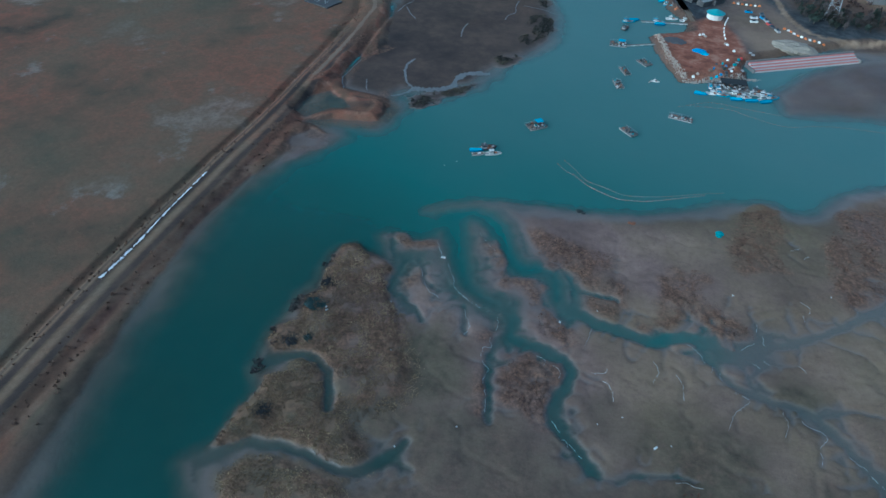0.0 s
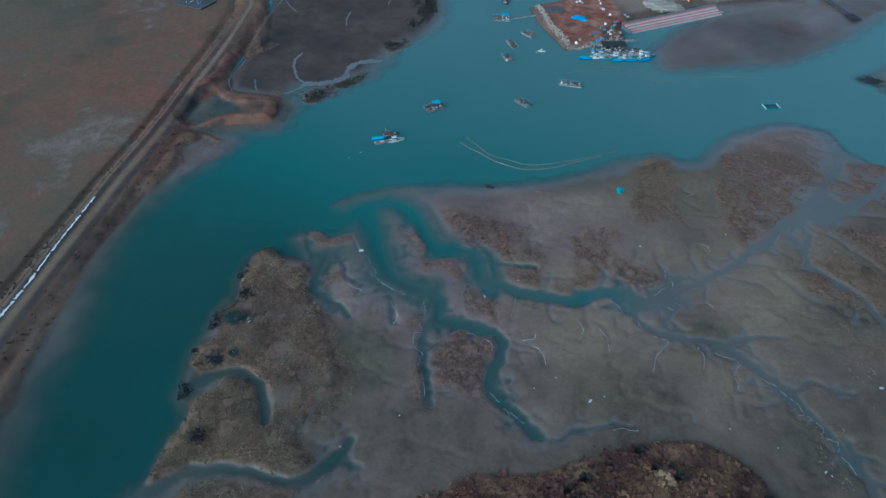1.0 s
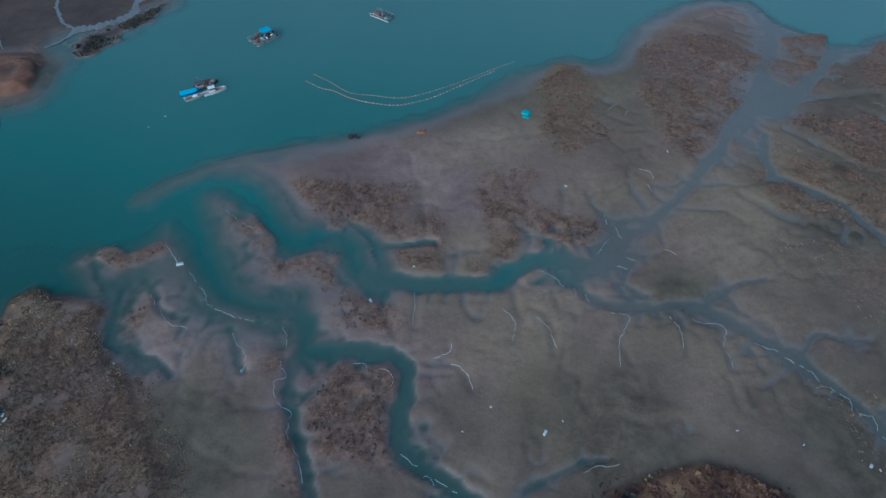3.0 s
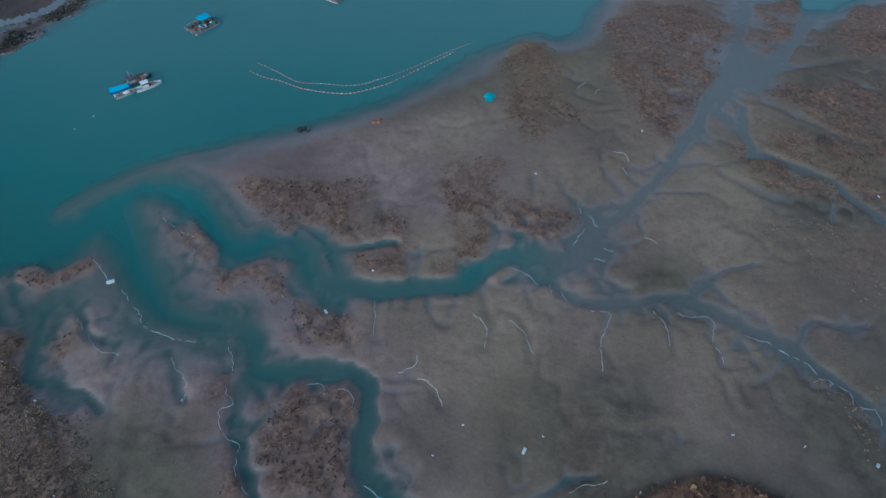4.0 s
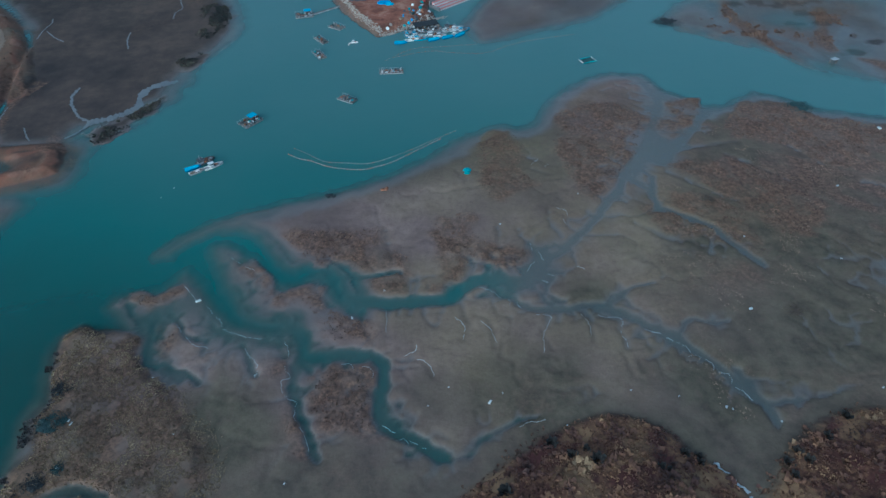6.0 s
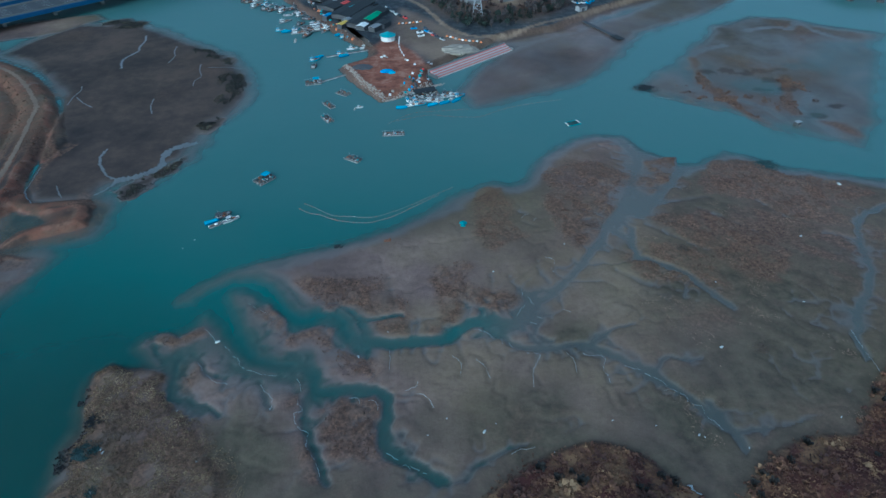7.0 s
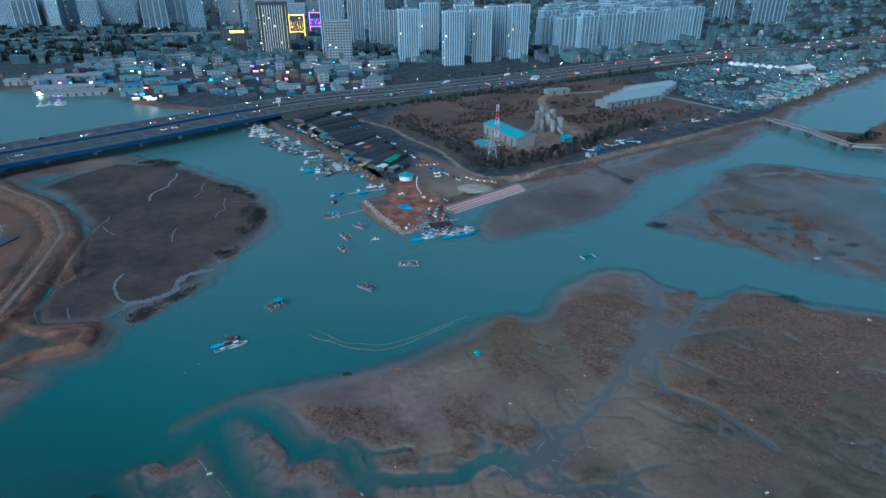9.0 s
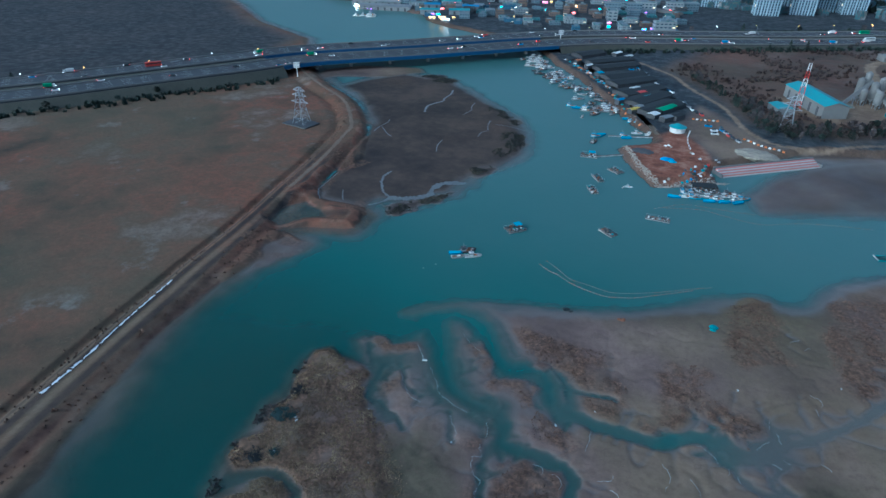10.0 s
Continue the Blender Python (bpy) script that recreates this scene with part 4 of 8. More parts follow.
    road2 = f.line(smooth_line([(104, 500), (101, 544), (98, 603), (105, 636), (129, 653), (170, 666)], 6), 10)
    path = np.maximum(path, np.maximum(yard * (0.55 + 0.35 * step_(-0.3, 0.2, fbm(x, y, 14, 84, 3))), 0.9 * (1 - step_(3, 5, road2))))
    town = town * (1 - lot * 0.95) * (1 - 0.9 * moor)
    path = np.maximum(path, lot * 0.22)
    dr = f.line(smooth_line(ROAD_PORT, 5), 12, fine=True)
    path = np.maximum(path, (0.9 - 0.35 * step_(50, 90, x)) * (1 - step_(1.2, 2.2, dr)))
    dark = np.maximum(dark, bare * (1 - earth))
    islet = f.area(ISLET, 15)
    z = np.maximum(z, -2.6 + 4.0 * step_(-5, 4, islet))
    meadow = np.maximum(meadow, step_(0, 6, islet))
    back = f.area(BACK, 30)
    z = np.maximum(z, -2.6 + 4.5 * step_(-8, 10, back))
    meadow = np.maximum(meadow, step_(0, 12, back))
    # scrubby knolls under the drone
    hill = np.zeros(x.shape)
    for poly, top in ((HILL_A, 6.0), (HILL_B, 7.0)):
        a = f.area(poly, 20, fine=True)
        hill = np.maximum(hill, step_(-1.5, 1.5, a))
        z = np.where(a > -5, np.maximum(z, 0.4 + (top + 1.2 * fbm(x, y, 12, 91)) * step_(-1, 22, a) + 0.9 * step_(-1.0, 1.0, a)), z)
    z += hill * 0.5 * fbm(x, y, 4, 93)
    veg *= 1 - hill
    dist = np.hypot(x, y - 300)
    z = np.where(dist > 2600, np.maximum(z, 2.5), z)
    wet = (1 - step_(0.0, 0.36, z)) * (1 - np.clip(meadow + town, 0, 1) * 0.7) * (1 - 0.85 * dark) * (1 - 0.5 * veg)
    # land past the motorway takes the haze-blue town colour too
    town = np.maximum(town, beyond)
    return z, dict(meadow=meadow, town=town, dark=dark, earth=earth, veg=veg, hill=hill, path=path, wet=wet, olive=olive * (1 - veg), silt=silt * (1 - np.clip(meadow, 0, 1)))


def graded(core0, core1, step, lo, hi, cap, soft):
    """Coordinates that are close together in the core and part further out."""
    def tail(start, end, sign):
        out, d, p = [], step, start
        while (end - p) * sign > 0:
            d = min(d * 1.05, cap) if abs(p - start) < soft else d * 1.13
            p += d * sign
            out.append(p)
        return out
    core = list(np.arange(core0, core1, step))
    return np.array(tail(core0, lo, -1)[::-1] + core + tail(core[-1], hi, 1))


GX = graded(-176, 176, 0.6, -7000, 7000, 2.4, 300)
GY = graded(40, 280, 0.6, -900, 7200, 2.4, 380)
px, py = [a.ravel() for a in np.meshgrid(GX, GY)]
height, soils = shape_ground(px, py)


def sheet(name, keep, z, material, fields):
    """A grid mesh with the faces that are kept."""
    nx, ny = len(GX), len(GY)
    i = np.arange(nx * ny).reshape(ny, nx)
    quads = np.stack([i[:-1, :-1], i[:-1, 1:], i[1:, 1:], i[1:, :-1]], -1).reshape(-1, 4)
    quads = quads[keep[quads].any(1)]
    used, inv = np.unique(quads, return_inverse=True)
    inv = inv.reshape(quads.shape)
    me = bpy.data.meshes.new(name)
    me.vertices.add(len(used))
    me.vertices.foreach_set("co", np.stack([px[used], py[used], z[used]], -1).astype(np.float32).ravel())
    me.loops.add(inv.size)
    me.loops.foreach_set("vertex_index", inv.ravel().astype(np.int32))
    me.polygons.add(len(inv))
    me.polygons.foreach_set("loop_start", np.arange(0, inv.size, 4, dtype=np.int32))
    me.update(calc_edges=True)
    me.polygons.foreach_set("use_smooth", np.ones(len(inv), bool))
    for key, v in fields.items():
        me.attributes.new(key, "FLOAT", "POINT").data.foreach_set("value", np.clip(v[used], 0, 5).astype(np.float32))
    me.materials.append(material)
    return new(name, me)


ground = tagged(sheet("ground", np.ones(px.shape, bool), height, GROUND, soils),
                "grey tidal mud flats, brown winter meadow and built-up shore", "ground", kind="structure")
# the pale tone grows northward, for silt and for painted sky reflection
water = tagged(sheet("water", height < 0.06, np.zeros(px.shape), WATER, {"depth": np.maximum(-height, 0), "silt_sheen": step_(10, 300, py + 0.3 * px + 25 * fbm(px, py, 90, 15, 3))}),
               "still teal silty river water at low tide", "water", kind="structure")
water.visible_shadow = False  # clear at the edges: the daylight reaches the mud below


def level(x, y):
    """Height of the ground at a place."""
    i, j = np.searchsorted(GX, x) - 1, np.searchsorted(GY, y) - 1
    n = len(GX)
    u, v = (x - GX[i]) / (GX[i + 1] - GX[i]), (y - GY[j]) / (GY[j + 1] - GY[j])
    h = height
    return float((h[j * n + i] * (1 - u) + h[j * n + i + 1] * u) * (1 - v) + (h[(j + 1) * n + i] * (1 - u) + h[(j + 1) * n + i + 1] * u) * v)

# ---- materials of the things ----
M = {}
for key, c, r, kw in (
        ("white", (0.62, 0.62, 0.60), 0.55, {}), ("grey", (0.30, 0.30, 0.30), 0.7, {}), ("concrete", (0.36, 0.35, 0.33), 0.85, {}),
        ("darkgrey", (0.06, 0.06, 0.065), 0.8, {}), ("black", (0.014, 0.016, 0.018), 0.85, {}), ("blue", (0.02, 0.20, 0.42), 0.5, {}),
        ("cyan", (0.03, 0.30, 0.46), 0.5, {}), ("teal", (0.025, 0.22, 0.24), 0.55, {}), ("green", (0.03, 0.26, 0.11), 0.6, {}),
        ("red", (0.48, 0.04, 0.03), 0.5, {}), ("orange", (0.55, 0.17, 0.04), 0.5, {}), ("wood", (0.20, 0.14, 0.095), 0.85, {}),
        ("plank", (0.145, 0.125, 0.11), 0.85, {}), ("rust", (0.20, 0.085, 0.045), 0.85, {}), ("stone", (0.29, 0.25, 0.215), 0.9, {}),
        ("gravel", (0.27, 0.235, 0.19), 0.95, {"scale": 2.5, "vary": 0.5}), ("foam", (0.42, 0.44, 0.44), 0.6, {}), ("pink", (0.46, 0.17, 0.155), 0.8, {}),
        ("asphalt", (0.042, 0.044, 0.050), 0.85, {"scale": 0.6, "vary": 0.35}), ("girder", (0.012, 0.065, 0.16), 0.5, {}), ("glass", (0.03, 0.045, 0.055), 0.15, {}),
        # wall and glass_grey colours carry the blue of the distance haze
        ("wall", (0.31, 0.40, 0.47), 0.75, {"scale": 0.4}), ("wall_b", (0.145, 0.19, 0.225), 0.75, {"scale": 0.4}), ("glass_grey", (0.045, 0.075, 0.10), 0.2, {}), ("wall_c", (0.24, 0.265, 0.28), 0.75, {"scale": 0.4}),
        ("roof", (0.20, 0.21, 0.22), 0.75, {}), ("roof_green", (0.05, 0.17, 0.15), 0.7, {"each": 0.3}), ("roof_pale", (0.26, 0.31, 0.32), 0.6, {}), ("worn", (0.17, 0.165, 0.16), 0.9, {}), ("dull_teal", (0.045, 0.135, 0.15), 0.7, {}), ("dull_blue", (0.04, 0.115, 0.19), 0.7, {}), ("roof_teal", (0.06, 0.28, 0.31), 0.55, {}), ("steel", (0.40, 0.42, 0.44), 0.45, {"metal": 0.5}),
        ("bark", (0.075, 0.055, 0.042), 0.9, {}), ("pine", (0.018, 0.030, 0.022), 0.85, {"each": 0.3}), ("net", (0.022, 0.045, 0.045), 0.9, {"vary": 0.6}),
        ("pale", (0.44, 0.42, 0.40), 0.8, {}), ("snow", (0.75, 0.77, 0.80), 0.7, {}), ("tyre", (0.02, 0.02, 0.02), 0.8, {}), ("brown_roof", (0.16, 0.11, 0.085), 0.8, {}), ("yellow", (0.55, 0.38, 0.05), 0.55, {})):
    M[key] = plain(key, c, r, **kw)
for key, c, p in (("lamp_white", (1.0, 0.92, 0.8), 9.0), ("lamp_red", (1.0, 0.05, 0.04), 14.0), ("lamp_amber", (1.0, 0.36, 0.06), 12.0), ("sign_gold", (1.0, 0.50, 0.06), 3.0),
                  ("sign_pink", (1.0, 0.15, 0.35), 6.0), ("sign_violet", (0.45, 0.12, 1.0), 3.0), ("sign_cyan", (0.1, 0.8, 1.0), 6.0), ("warm_glow", (1.0, 0.72, 0.38), 0.9)):
    M[key] = lamp_mat(key, c, p)


def scrub_material(name, stops, each=0.16):
    """Leaves and stalks: broad drifts of colour, and a little from clump to clump."""
    m, n, l, p = nodes_of(name)
    nt = (n, l)
    isl = n.new("ShaderNodeNewGeometry").outputs["Random Per Island"]
    drift = calc(nt, "ADD", calc(nt, "MULTIPLY", calc(nt, "SUBTRACT", noise_node(nt, 0.14, 5, 0.7), 0.5), 3.0), 0.5)
    wide = calc(nt, "MULTIPLY", calc(nt, "SUBTRACT", noise_node(nt, 0.045, 3), 0.5), 1.2)
    k = calc(nt, "ADD", calc(nt, "ADD", calc(nt, "MULTIPLY", isl, each), calc(nt, "MULTIPLY", drift, 1.0 - each)), wide, True)
    l.new(ramp(nt, k, stops), p.inputs["Base Color"])
    p.inputs["Roughness"].default_value = 0.9
    return m


M["tuft"] = scrub_material("dry_tuft", [(0.0, (0.036, 0.024, 0.019)), (0.4, (0.092, 0.052, 0.036)), (0.75, (0.150, 0.084, 0.055)), (1.0, (0.25, 0.155, 0.10))])
M["twig"] = scrub_material("bare_twigs", [(0.0, (0.03, 0.025, 0.026)), (0.5, (0.055, 0.045, 0.045)), (1.0, (0.10, 0.082, 0.075))])
M["straw"] = scrub_material("straw_tuft", [(0.0, (0.045, 0.030, 0.020)), (0.3, (0.110, 0.075, 0.044)), (0.6, (0.225, 0.162, 0.090)), (1.0, (0.44, 0.34, 0.20))], 0.3)
M["scrub"] = scrub_material("russet_scrub", [(0.0, (0.034, 0.022, 0.018)), (0.32, (0.078, 0.036, 0.027)), (0.6, (0.135, 0.066, 0.037)), (0.85, (0.22, 0.125, 0.060)), (1.0, (0.34, 0.22, 0.115))])

# ---- mud flats: tufts, scrub, foam lines, litter ----
def inside(p, poly):
    c = False
    for i in range(len(poly)):
        (ax, ay), (bx, by) = poly[i], poly[i - 1]
        if (ay > p[1]) != (by > p[1]) and p[0] < (bx - ax) * (p[1] - ay) / (by - ay) + ax:
            c = not c
    return c


def clumps(name, spots, blades, size, tall, material, label, seed):
    """Many small clumps of leaning blades, as one mesh."""
    r = np.random.RandomState(seed)
    vs, fs = [], []
    for (x, y, z, k) in spots:
        for _ in range(blades):
            a, out = r.uniform(0, 6.283), r.uniform(0.1, 0.75) * size * k
            h, w = tall * k * r.uniform(0.5, 1.1), size * k * r.uniform(0.25, 0.5)
            bx, by = x + out * 0.5 * math.cos(a), y + out * 0.5 * math.sin(a)
            b = a + r.uniform(0.9, 2.2)
            i = len(vs)
            dx, dy = math.cos(b) * w, math.sin(b) * w
            tx, ty = math.cos(a) * out, math.sin(a) * out
            vs += [(bx - dx, by - dy, z - 0.1), (bx + dx, by + dy, z - 0.1), (bx + tx + dx * 0.5, by + ty + dy * 0.5, z + h), (bx + tx - dx * 0.6, by + ty - dy * 0.6, z + h * 0.8)]
            fs.append((i, i + 1, i + 2, i + 3))
    me = bpy.data.meshes.new(name)
    me.from_pydata(vs, [], fs)
    me.materials.append(material)
    return tagged(new(name, me), label, "scrub", kind="stuff")


def scatter(polys, n, seed, keep=lambda x, y, z: True, low=0.5, high=1.3):
    r = random.Random(seed)
    out = []
    boxes = []
    for p in polys:
        a = np.array(p)
        boxes.append((p, a.min(0), a.max(0), float(np.prod(a.max(0) - a.min(0)))))
    tot = sum(b[3] for b in boxes)
    for p, lo, hi, area in boxes:
        for _ in range(int(n * area / tot)):
            x, y = r.uniform(lo[0], hi[0]), r.uniform(lo[1], hi[1])
            if inside((x + r.uniform(-2, 2), y + r.uniform(-2, 2)), p):
                z = level(x, y)
                if z > 0.05 and keep(x, y, z):
                    out.append((x, y, z, r.uniform(low, high)))
    return out


def patchy(size, cut, seed):
    return lambda x, y, z: float(fbm(np.array([x]), np.array([y]), size, seed, 3)[0]) > cut


clumps("marsh_tufts", scatter(TUFTS, 30000, 3, patchy(4.5, -0.12, 55), 0.35, 1.1), 4, 0.5, 0.22, M["tuft"], "dry brown glasswort clumps growing on the mud", 5)
clumps("island_straw", scatter([[(x + 3.2 * (x - sum(q[0] for q in p) / len(p)) / 20, y + 3.2 * (y - sum(q[1] for q in p) / len(p)) / 20) for x, y in p] for p in (ISLE, ISLE_B, ISLE_C)], 52000, 8, patchy(6, -0.3, 65), 0.35, 1.1), 4, 0.34, 0.2, M["straw"], "pale straw clumps on the low mud islands", 6)
clumps("knoll_bushes", scatter([HILL_A, HILL_B], 3200, 14, lambda x, y, z: y > 44 and patchy(9, -0.1, 66)(x, y, z), 0.5, 1.3), 12, 1.3, 0.4, M["scrub"], "russet and tan bushes standing out of the knoll scrub", 71)
clumps("knoll_scrub", scatter([HILL_A, HILL_B], 24000, 12, lambda x, y, z: y > 42, 0.3, 1.1), 5, 0.6, 0.3, M["scrub"], "russet winter scrub covering the knolls", 7)
M["dark_twig"] = scrub_material("dark_bush", [(0.0, (0.012, 0.012, 0.011)), (0.6, (0.026, 0.022, 0.019)), (1.0, (0.05, 0.038, 0.03))])
clumps("dark_bushes", scatter([HILL_A, HILL_B], 420, 15, lambda x, y, z: y > 46 and patchy(7, 0.05, 67)(x, y, z), 0.7, 1.3), 30, 1.2, 0.9, M["dark_twig"], "near-black leafless bushes on the knolls", 72)
r = random.Random(17)
brush = []
for x, y in smooth_line(SHORE_W[4:], 0.35):
    for _ in range(5):
        qx, qy = x + r.uniform(-0.5, 4.0), y + r.uniform(-1.5, 1.5)
        if patchy(6, -0.05, 68)(qx, qy, 0):
            brush.append((qx, qy, max(level(qx, qy), 0.0), r.uniform(0.5, 1.3)))
clumps("shore_brush", brush, 6, 0.5, 0.3, M["twig"], "dark tangled brush along the island shore", 69)
edge = [(a[0] + random.uniform(-1.5, 1.5), a[1] + random.uniform(-1.5, 1.5)) for a in smooth_line([p for p in LEVEE if p[1] < 330], 0.35)]
spots = []
for x, y in edge:
    for side in (-5.5, -8, -11, 5.5, 8, 11):
        if random.random() < 0.16:
            xx = x + side * 0.97 + random.uniform(-1.5, 1.5)
            zz = level(xx, y)
            if zz > 0.1:
                spots.append((xx, y, zz, random.uniform(0.6, 1.3)))
clumps("dyke_reeds", spots, 5, 0.55, 0.4, M["tuft"], "dark reeds along the ditches of the dyke", 9)


def ribbon(name, pts, width, material, label, category, seed, lift=0.02, ragged=0.5, gap=0.12):
    """A thin broken line lying on the ground."""
    r = random.Random(seed)
    line = smooth_line(pts, 0.7)
    bm = bmesh.new()
    prev = None
    wob = [r.uniform(-0.5, 0.5) * ragged for _ in line]
    for i in range(len(line)):
        a, b = line[max(i - 1, 0)], line[min(i + 1, len(line) - 1)]
        t = (b - a) / (np.linalg.norm(b - a) + 1e-6)
        n = np.array((-t[1], t[0]))
        w = width * r.uniform(0.35, 1.1) / 2
        c = line[i] + n * wob[i]
        vs = []
        for q in (c - n * w, c + n * w):
            vs.append(bm.verts.new((q[0], q[1], max(level(q[0], q[1]), 0.0) + lift)))
        vs += [bm.verts.new((v.co.x, v.co.y, v.co.z + 0.05)) for v in vs]
        if prev and r.random() > gap:
            bm.faces.new((prev[2], prev[3], vs[3], vs[2]))
            bm.faces.new((prev[0], prev[2], vs[2], vs[0]))
            bm.faces.new((prev[1], vs[1], vs[3], prev[3]))
        prev = vs
    bmesh.ops.delete(bm, geom=[v for v in bm.verts if not v.link_faces], context="VERTS")
    return tagged(obj(name, bm, material), label, category, kind="stuff")


FOAM = FOAM_A + FOAM_B + FOAM_C + [FOAM_R]
for i, line in enumerate(FOAM):
    ribbon("foam_line", line, 0.085, M["foam"], "thin white line of dried foam along a creek edge", "foam line", 100 + i, ragged=0.5, gap=0.12)
ribbon("foam_line", FOAM_W, 0.9, M["foam"], "broad white drift of foam below a knoll", "foam line", 131, ragged=1.2)
M["track"] = plain("trodden_earth", (0.185, 0.130, 0.090), 0.95, vary=0.5, scale=0.4)
ribbon("dyke_track", [p for p in LEVEE if p[1] > 200], 2.8, M["track"], "tan earth track along the crown of the dyke", "track", 140, 0.10, 0.3, 0.0)
for i, line in enumerate((SNOW_LINE[:3], SNOW_LINE[2:])):
    ribbon("snow_strip", line, 1.0 if i == 0 else 0.7, M["snow"], "strip of old snow beside the dyke track", "snow", 150 + i, lift=0.05, ragged=0.4, gap=0.1)


def litter(x, y, size, kind):
    """A block of polystyrene or a drowned sack, half sunk in the mud."""
    r = random.Random(int(x * 31 + y * 7))
    bm = bmesh.new()
    z = max(level(x, y), 0) - 0.06
    if kind == "white":
        box(bm, 0, 0, z, size, size * r.uniform(0.4, 0.7), size * 0.35, r.uniform(0, 3), bevel=size * 0.06)
    else:
        for _ in range(4):
            lump(bm, (r.uniform(-0.5, 0.5) * size, r.uniform(-0.4, 0.4) * size, z + 0.1), (size * 0.5, size * 0.4, size * 0.4), r)
    ob = obj("foam_block" if kind == "white" else "sack", bm, M["foam"] if kind == "white" else M[kind])
    ob.location = (x, y, 0)
    if kind == "white":
        tagged(ob, "small white polystyrene block stranded on the mud", "litter", "foam blocks on the flats")
    else:
        tagged(ob, {"teal": "crumpled teal tarpaulin heap on the mud", "black": "black sack lying in the shallows", "rust": "rusty brown heap on the mud"}[kind], "litter")


for x, y, s in ((-65.5, 128.9, 1.5), (12.7, 94.6, 1.1), (-22.3, 121.6, 0.9), (85.7, 121.4, 1.0), (168.1, 207.4, 1.6), (135.3, 173.4, 0.9), (68.4, 91.9, 0.7), (69.6, 91.2, 0.5),
                (-45, 104, 0.5), (-60, 88, 0.4), (3, 99, 0.4), (-2, 94, 0.4), (16, 97, 0.35), (-84.5, 91.3, 0.9), (-85.4, 92.2, 0.7), (-83, 80.5, 0.8), (48, 172, 0.6), (21, 158, 0.6),
                (-14, 131, 0.5), (30, 88, 0.5), (47, 97, 0.5), (58, 95, 0.45), (95, 150, 0.6), (120, 140, 0.6), (-70, 104, 0.5), (-44, 64, 0.5), (-33, 76, 0.5), (108, 96, 0.6), (80, 88, 0.5), (-87.1, 179.8, 0.5), (-90.0, 175.0, 0.4)):
    litter(x, y, s, "white")
litter(11.8, 185.5, 2.6, "teal")
litter(-34.2, 174.3, 1.6, "black")
litter(-32.6, 173.8, 0.8, "black")
litter(-16, 177, 1.8, "rust")


def brush_heap(x, y, r0, material, label, n=70, flat=0.35):
    """A low ragged tangle of stakes and netting."""
    r = random.Random(int(x * 13 - y))
    bm = bmesh.new()
    z = max(level(x, y), 0) - 0.08
    for _ in range(16):
        a, d = r.uniform(0, 6.283), r0 * 0.8 * math.sqrt(r.random())
        k = r0 * r.uniform(0.10, 0.30)
        lump(bm, (d * math.cos(a), d * 0.75 * math.sin(a), z), (k * 1.3, k, k * 0.5), r, 0.5, 0.45, 1)
    for _ in range(n * 2):
        a, d = r.uniform(0, 6.283), r0 * math.sqrt(r.random()) * r.choice((0.8, 1.0, 1.25))
        p = (d * math.cos(a), d * 0.8 * math.sin(a), z)
        beam(bm, p, (p[0] + r.uniform(-0.9, 0.9), p[1] + r.uniform(-0.9, 0.9), z + r.uniform(0.15, 0.7)), r.uniform(0.05, 0.12))
    ob = obj("brush_mound", bm, material)
    ob.location = (x, y, 0)
    return tagged(ob, label, "mound")


brush_heap(97.2, 120.7, 2.6, M["bark"], "dark brown round patch of trampled brush on the mud")
brush_heap(89.8, 167.9, 2.2, M["bark"], "dark brown round patch of trampled brush on the mud")
brush_heap(-88.8, 91.6, 3.4, M["net"], "dark green netted mound at the island edge", 110)
brush_heap(-87.2, 77.3, 2.8, M["black"], "black brushwood mound at the island edge")
brush_heap(-82.9, 80.3, 1.5, M["net"], "dark green netted mound at the island edge", 50)
brush_heap(-90.4, 100.9, 2.6, M["black"], "black brushwood mound at the island edge")
brush_heap(-78.5, 55.8, 2.4, M["black"], "black brushwood mound at the island edge")
brush_heap(144.9, 223.6, 5.5, M["net"], "dark green netted mound in the shallows", 140, 0.2)
brush_heap(115.5, 303, 6.5, M["black"], "black brushwood mound at the tip of a mud flat", 120, 0.25)
def wander(line, seed, size=1.0):
    """A line with bends of its own between the points."""
    r = random.Random(seed)
    out = [line[0]]
    for (ax, ay), (bx, by) in zip(line, line[1:]):
        d = math.dist((ax, ay), (bx, by))
        n = max(1, int(d / 6))
        for k in range(1, n + 1):
            s = r.uniform(-1, 1) * size if k < n else 0
            out.append((ax + (bx - ax) * k / n - (by - ay) / d * s, ay + (by - ay) * k / n + (bx - ax) / d * s))
    return out


M["silt"] = plain("wet_silt", (0.115, 0.118, 0.120), 0.42, vary=0.4)
for i, line in enumerate(MARSH_RUNS):
    ribbon("marsh_creek", wander(line, i, 1.8), 4.0 if i == 2 else 1.6 if i < 2 else 0.7, M["silt"], "narrow wet silt creek winding through the dark marsh", "creek", 170 + i, 0.06, 0.6, 0.0)
M["east_tuft"] = scrub_material("sparse_tuft", [(0.0, (0.060, 0.042, 0.033)), (0.4, (0.125, 0.080, 0.056)), (0.75, (0.200, 0.135, 0.090)), (1.0, (0.31, 0.22, 0.145))], 0.3)
